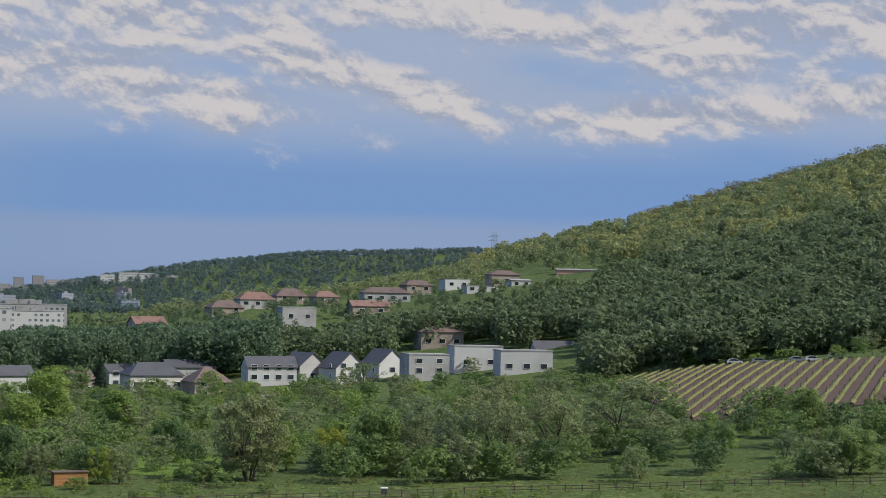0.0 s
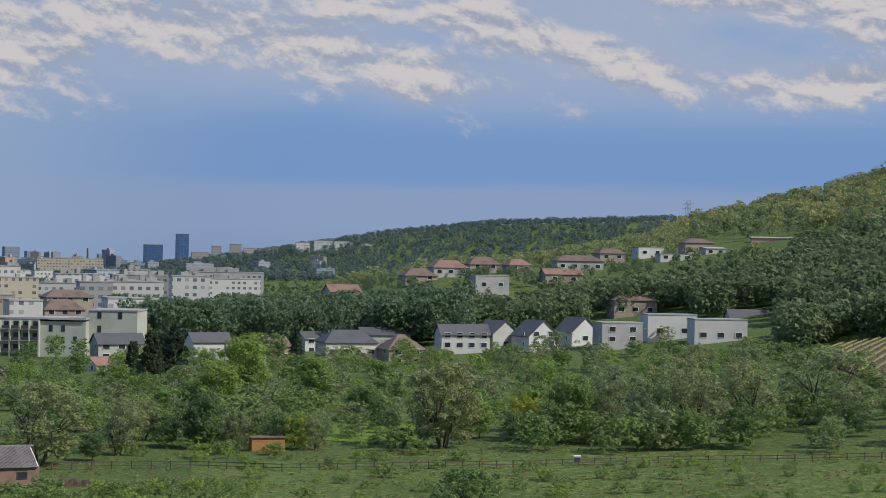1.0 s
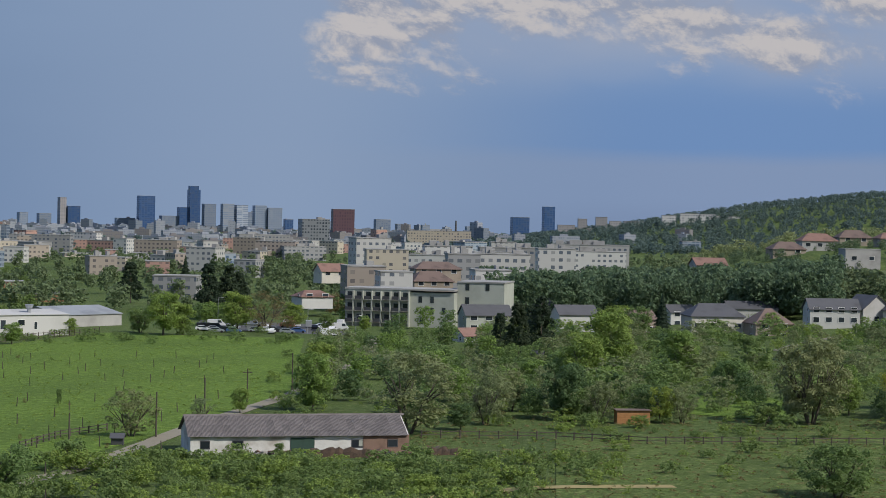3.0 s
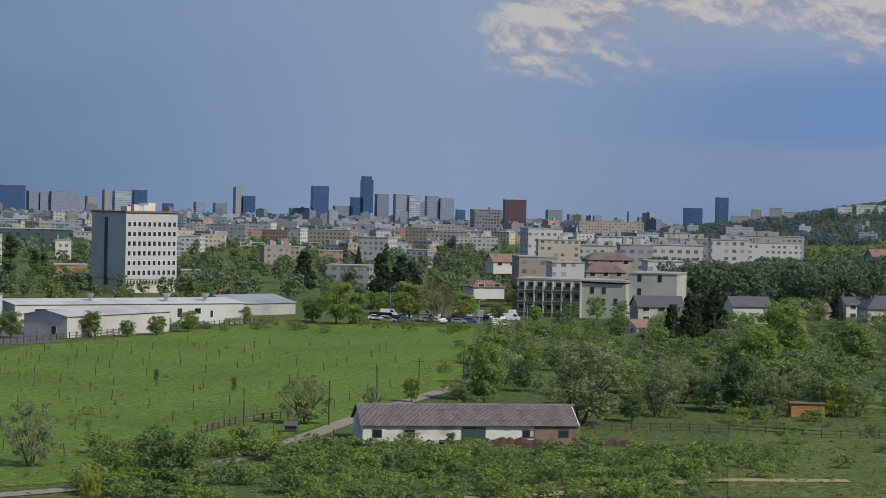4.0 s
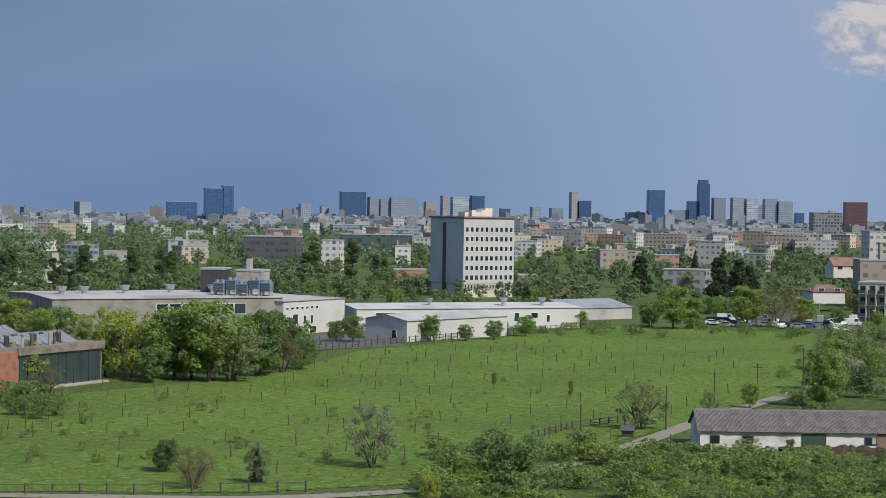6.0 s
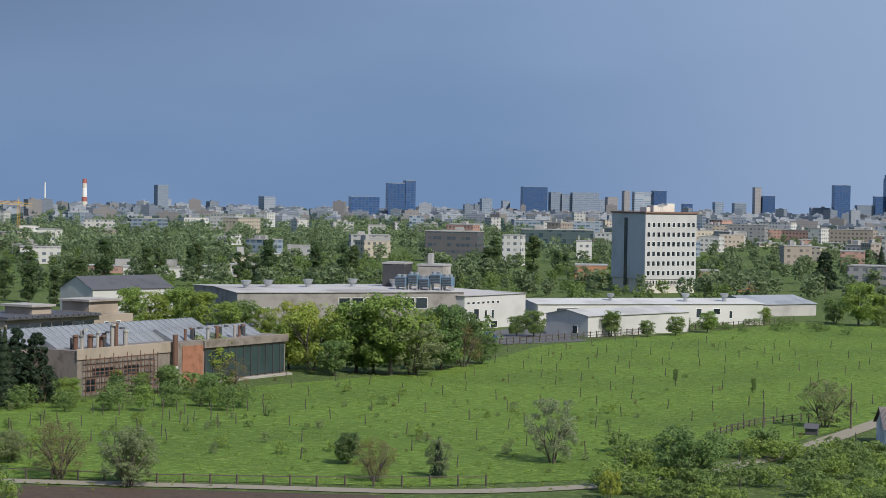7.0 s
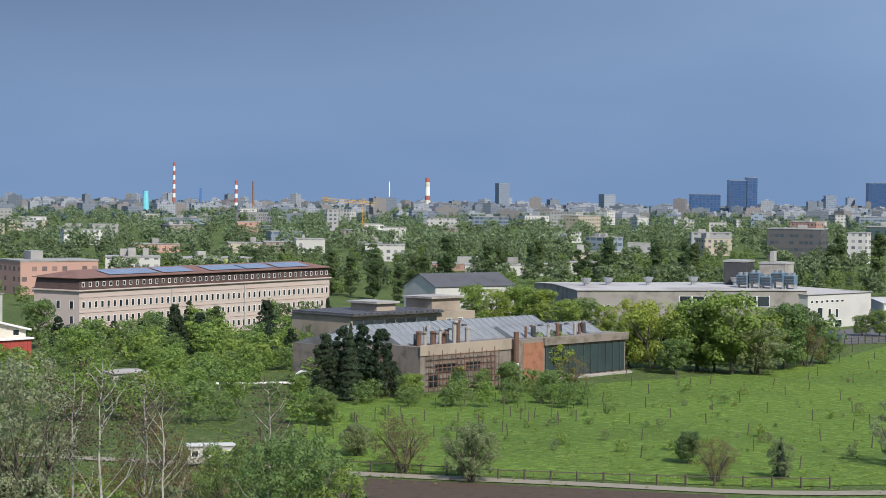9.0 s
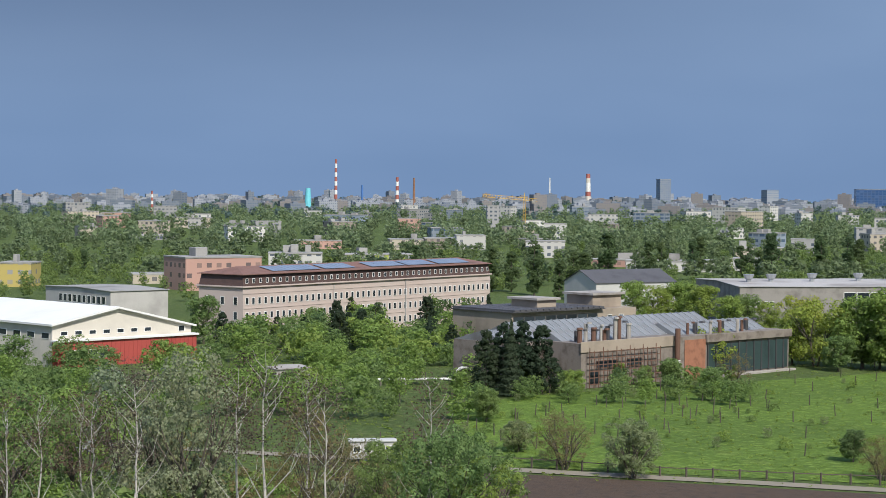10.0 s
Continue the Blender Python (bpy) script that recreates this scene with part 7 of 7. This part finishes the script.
car(22.37, 550, 0, 0, False)
car(22.14, 552, 80, 2, False)
car(22.04, 546, -5, 2, False)
car(22.32, 572, -5, 0, True)
car(-8.30, 537, 5, 0, False)
car(-9.00, 528, 5, 1, False)
car(-10.05, 518, 5, 1, False)
car(-10.49, 514, 5, 0, False)
car(-11.11, 516, 5, 0, False)
car(60.24, 234, 5, 1, False)
car(59.46, 235, 5, 1, False)
car(19.11, 535, 5, 0, True)
car(34.26, 440, 5, 4, True)
bee_box(1.57, 301, 1.2)
wood_shed(10.38, 314, 5.2, 2.1)
trailer(51.77, 224)
garden_hut(13.17, 450)
garden_hut(25.04, 274, 0.62)
tower_crane(48.11, 1400, 26.0)
pylon(-1.39, 1500, 22.0)
pylon(-1.47, 1500, 22.0)
rubble(16.15, 271, 477)
rubble(18.02, 266, 478)
rubble(21.50, 260, 479)
stakes([41.33, 241.67], [26.33, 461.4])
stakes([48.6, 236.0], [41.5, 300.0], 4, 3.4, 10)
pipe_arch(49.17, 316)
earth_mound(18.65, 263, 12.0, 1.15, -2, 5)
earth_mound(15.84, 268, 7.0, 0.9, 0, 6)
rubble(21.34, 264, 1190)
rubble(20.63, 264, 1235)
rubble(17.55, 266, 1430)
rubble(16.85, 266, 1475)

# ---- woods and city ----
rows = scatter(1650, -16, 8.6, 548, 830, 9, 14, seed=21, keep=lambda az, d: (az < -4.5 or d < 738) and (d > 690 or az < -4.2 or (az < -1.6 and d > 645) or (az > 1.5 and d > 650)) and not inside(*at(az, d).to_2d(), VINE_RING))
woods("lower_wood", rows, "round", HILL_DARK, "dark dense broad-leaved wood above the houses", 250, 0.058)
CLEAR = random.Random(3)


def wooded(az, d):
    """False where houses and a grassy clearing lie on the slope."""
    if -6.4 < az < 0 and 810 < d < 960:
        return False
    return not (-4.5 < az < 1 and 960 <= d < 1170 and CLEAR.random() < 0.8)


rows = scatter(1300, -17, -1.5, 800, 1420, 7, 11, seed=22, keep=wooded)
woods("hill_wood", rows, "round", HILL_MID, "spring-green broad-leaved woodland covering the hillside", 230, 0.060)
rows = scatter(150, -17, -5.5, 1340, 1430, 9, 13, seed=29)
woods("ridge_trees", rows, "open", LEAF_BROWN, "half-bare brownish trees along the ridge", 240, 0.035)
rows = scatter(420, -17, -0.5, 850, 1430, 7, 12, seed=23, keep=wooded)
woods("hill_wood_light", rows, "round", HILL_LIGHT, "light green trees scattered through the hill wood", 230, 0.060)
rows = scatter(420, -1.5, 9.5, 905, 1350, 5, 9, seed=24)
woods("slope_trees", rows, "round", HILL_GREY, "pale green trees and scrub on the upper slope", 230, 0.060)
rows = scatter(300, -3, 10, 735, 885, 2.4, 5.0, seed=51)
woods("villa_garden_trees", rows, "round", HILL_DARK, "dark garden trees before the villas on the slope", 300, 0.052)
rows = scatter(330, 48, 66, 540, 900, 4, 7, seed=34)
woods("garden_trees", rows, "round", LEAF_MID, "green trees behind the long school building", 300, 0.048)
# far foliage with the blue of distance haze painted into its green
HAZE_LEAF = leaves("hazed_leaf", (0.112, 0.172, 0.162), 0.22)
rows = scatter(300, 27, 48, 575, 1000, 4, 7, seed=33)
woods("yard_trees", rows, "round", LEAF_MID, "green trees behind the works", 460, 0.050)
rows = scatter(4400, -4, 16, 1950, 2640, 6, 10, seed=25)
woods("far_hill_wood", rows, "round", HAZE_LEAF, "woodland on the far hill, tinted blue-green for haze", 60, 0.11)
rows = scatter(1500, 9, 66, 640, 1600, 5, 10, seed=26, power=1.2, keep=lambda az, d: az > 14 or d > 700)
# leaf green made greyer and lighter, standing in for haze over the town
TOWN_LEAF = leaves("hazed_town_leaf", (0.154, 0.216, 0.110), 0.3)
woods("town_trees", rows, "round", TOWN_LEAF, "green garden and street trees among the roofs", 210, 0.072)
rows = scatter(1200, 30, 66, 1000, 2600, 7, 13, seed=27)
# park green paled and blued: the haze is in the colour
PARK_LEAF = leaves("hazed_park_leaf", (0.209, 0.275, 0.143), 0.22)
woods("park_belt", rows, "round", PARK_LEAF, "broad belt of green park trees, paled for haze", 130, 0.075)
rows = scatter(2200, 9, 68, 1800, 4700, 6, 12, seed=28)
woods("far_town_trees", rows, "round", HAZE_LEAF, "distant trees across the plain, tinted blue-green for haze", 50, 0.12)

SCRUB = {"grey": ("grey_scrub", "loose grey-green willow scrub below the houses"), "mid": ("green_scrub", "mid-green trees and scrub in spring leaf"), "broad": ("broad_scrub", "broad green bushes and small trees"),
         "light": ("light_scrub", "fresh light green scrub trees"), "dark": ("dark_scrub", "dark green scrub trees"), "shrub": ("bushes", "low tangled green bushes and brambles"), "shrub_light": ("light_bushes", "low bright green bushes"), "brown": ("brown_scrub", "brownish half-bare scrub")}
for which, spots in LOOSE.items():
    mat, shape = LOOSE_MATS[which]
    woods(SCRUB[which][0], spots, shape, mat, SCRUB[which][1], 680 if shape == "shrub" else 1300, 0.046 if shape == "shrub" else 0.029, category="scrub")

rows = scatter(330, 4.8, 14.6, 620, 735, 13, 18, seed=31, w=(0.7, 1.0))
woods("copse", rows, "round", HILL_DARK, "tall dark copse behind the row of houses", 720, 0.039)
# tufts of longer grass
TUFT = leaves("tuft_green", (0.175, 0.265, 0.052), 0.4)
TUFT_DRY = leaves("tuft_dry", (0.17, 0.165, 0.075), 0.4)
rows = scatter(7000, 21, 56, 212, 540, 0.15, 0.36, seed=41, keep=lambda az, d: d < 560 - 5.5 * max(0, az - 30) - 6 * max(0, 30 - az), w=(1.2, 2.4))
woods("meadow_tufts", rows, "shrub", TUFT, "tufts of long grass all over the meadow", 14, 0.22, category="grass")
rows = scatter(3600, -14, 17, 205, 330, 0.2, 0.5, seed=42, w=(1.2, 2.4))
woods("rough_tufts", rows, "shrub", TUFT_DRY, "dry tufts of rough grass in the paddock", 14, 0.22, category="grass")
rows = scatter(1500, -14, 62, 205, 420, 0.2, 0.6, seed=43, w=(1.2, 2.4), keep=lambda az, d: az < 22 or az > 51)
woods("weed_tufts", rows, "shrub", TUFT, "green weeds and long grass", 16, 0.22, category="grass")

CITY = [(FLAT_WHITE, "white"), (FLAT_CREAM, "cream"), (FLAT_GREY, "grey"), (FLAT_PINK, "pinkish"), (FLAT_BLUE, "bluish grey"), (FLAT_WHITE, "white"), (FLAT_BROWN, "brown")]
# far walls and panes drawn towards blue-grey, haze painted into both
FAR_PALE = facade("hazed_pale_flats", (0.35, 0.375, 0.42), (0.16, 0.19, 0.25), 3.2, 3.0, 0.5, 0.45)
FAR_MID = facade("hazed_mid_flats", (0.25, 0.29, 0.35), (0.12, 0.155, 0.215), 3.4, 3.0, 0.6, 0.45)
FAR_WARM = facade("hazed_warm_flats", (0.34, 0.32, 0.315), (0.16, 0.165, 0.20), 3.2, 3.0, 0.5, 0.45)
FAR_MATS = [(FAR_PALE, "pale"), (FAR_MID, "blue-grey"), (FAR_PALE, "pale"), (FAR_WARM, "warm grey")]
rng = random.Random(77)
count, FAR = 0, {}
while count < 1350:
    az, d = rng.uniform(8.5, 67), 950 + 3600 * rng.random() ** 0.8
    if az > 33 and d < 2300 and rng.random() < 0.72:
        continue
    if az < 14.5 and (d < 1500 or rng.random() < 0.8):
        continue
    mat, word = rng.choice(CITY)
    tall = rng.random() < 0.05 and d > 1900
    h = rng.uniform(4.5, 10) if d < 1500 else rng.uniform(6, 15)
    h = rng.uniform(19, 27) if tall else h
    w = rng.uniform(10, 18) if tall else rng.uniform(8, 22) if d < 1500 else rng.uniform(9, 34)
    turn, dep = rng.choice((-30, -15, 0, 12, 25, 55)), rng.uniform(11, 16)
    count += 1
    if d < 2100:
        block("flats", f"{word} block of flats in the city", "building", az, d, w, dep, h, mat, turn, group="city blocks", bits=rng.choice((0, 1, 2)))
    else:
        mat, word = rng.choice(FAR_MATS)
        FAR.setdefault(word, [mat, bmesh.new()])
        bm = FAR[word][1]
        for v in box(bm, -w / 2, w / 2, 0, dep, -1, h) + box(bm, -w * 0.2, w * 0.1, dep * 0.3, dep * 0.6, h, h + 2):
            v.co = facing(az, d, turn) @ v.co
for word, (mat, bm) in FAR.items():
    tagged(new("far_city_blocks", mesh_of("far_city_blocks", bm, mat)), f"{word} haze-tinted blocks of flats across the plain", "city", kind="stuff")

# ---- vineyard on the slope ----
VINE_SOIL = paint("vineyard_soil", (0.088, 0.052, 0.038), 0.95, 0.35, 0.8, 0.5, stain=(0.11, 0.07, 0.05))
vines, ring = field("vineyard_ground", VINEYARD, VINE_SOIL, "brown soil of a vineyard on the slope", "vineyard", 0.25, 12.0)
rng = random.Random(12)
GREEN_STRIP = grassy("vine_strip", (0.265, 0.270, 0.105), (0.30, 0.28, 0.13), (0.19, 0.215, 0.075), 3.0)
dirn = (at(-9.2, 560) - at(-6.6, 415)).to_2d().normalized()
cross = Vector((-dirn.y, dirn.x))
mid = at(-9.0, 480).to_2d()
STAKE = bmesh.new()
box(STAKE, -0.05, 0.05, -0.05, 0.05, -0.4, 1.5)
STAKE = mesh_of("stake", STAKE, WOOD)
for r in range(-34, 35):
    base = mid + cross * r * 3.4
    run = [base + dirn * s for s in range(-240, 241, 4)]
    run = [p for p in run if inside(p.x, p.y, ring)]
    if len(run) < 3:
        continue
    row = thing("vine_row", Matrix.Translation(on_land(*run[0])), "row of young vines on grass between brown soil", "vine row", "vineyard rows")
    o = on_land(*run[0])
    bm = bmesh.new()
    prev = None
    for p in run:
        w = 0.6 + rng.uniform(-0.2, 0.2)
        pts = [bm.verts.new(on_land(p.x + cross.x * s, p.y + cross.y * s, 0.32 + u + rng.uniform(0, 0.1)) - o) for s, u in ((-w, 0), (-w * 0.4, 0.35), (w * 0.4, 0.35), (w, 0))]
        if prev:
            for i in range(3):
                bm.faces.new((prev[i], prev[i + 1], pts[i + 1], pts[i]))
        prev = pts
    bmesh.ops.recalc_face_normals(bm, faces=bm.faces)
    part("grass_strip", bm, GREEN_STRIP, row)
    for p in run[::3]:
        part("stake", STAKE, None, row).location = on_land(p.x, p.y, 0.2) - o
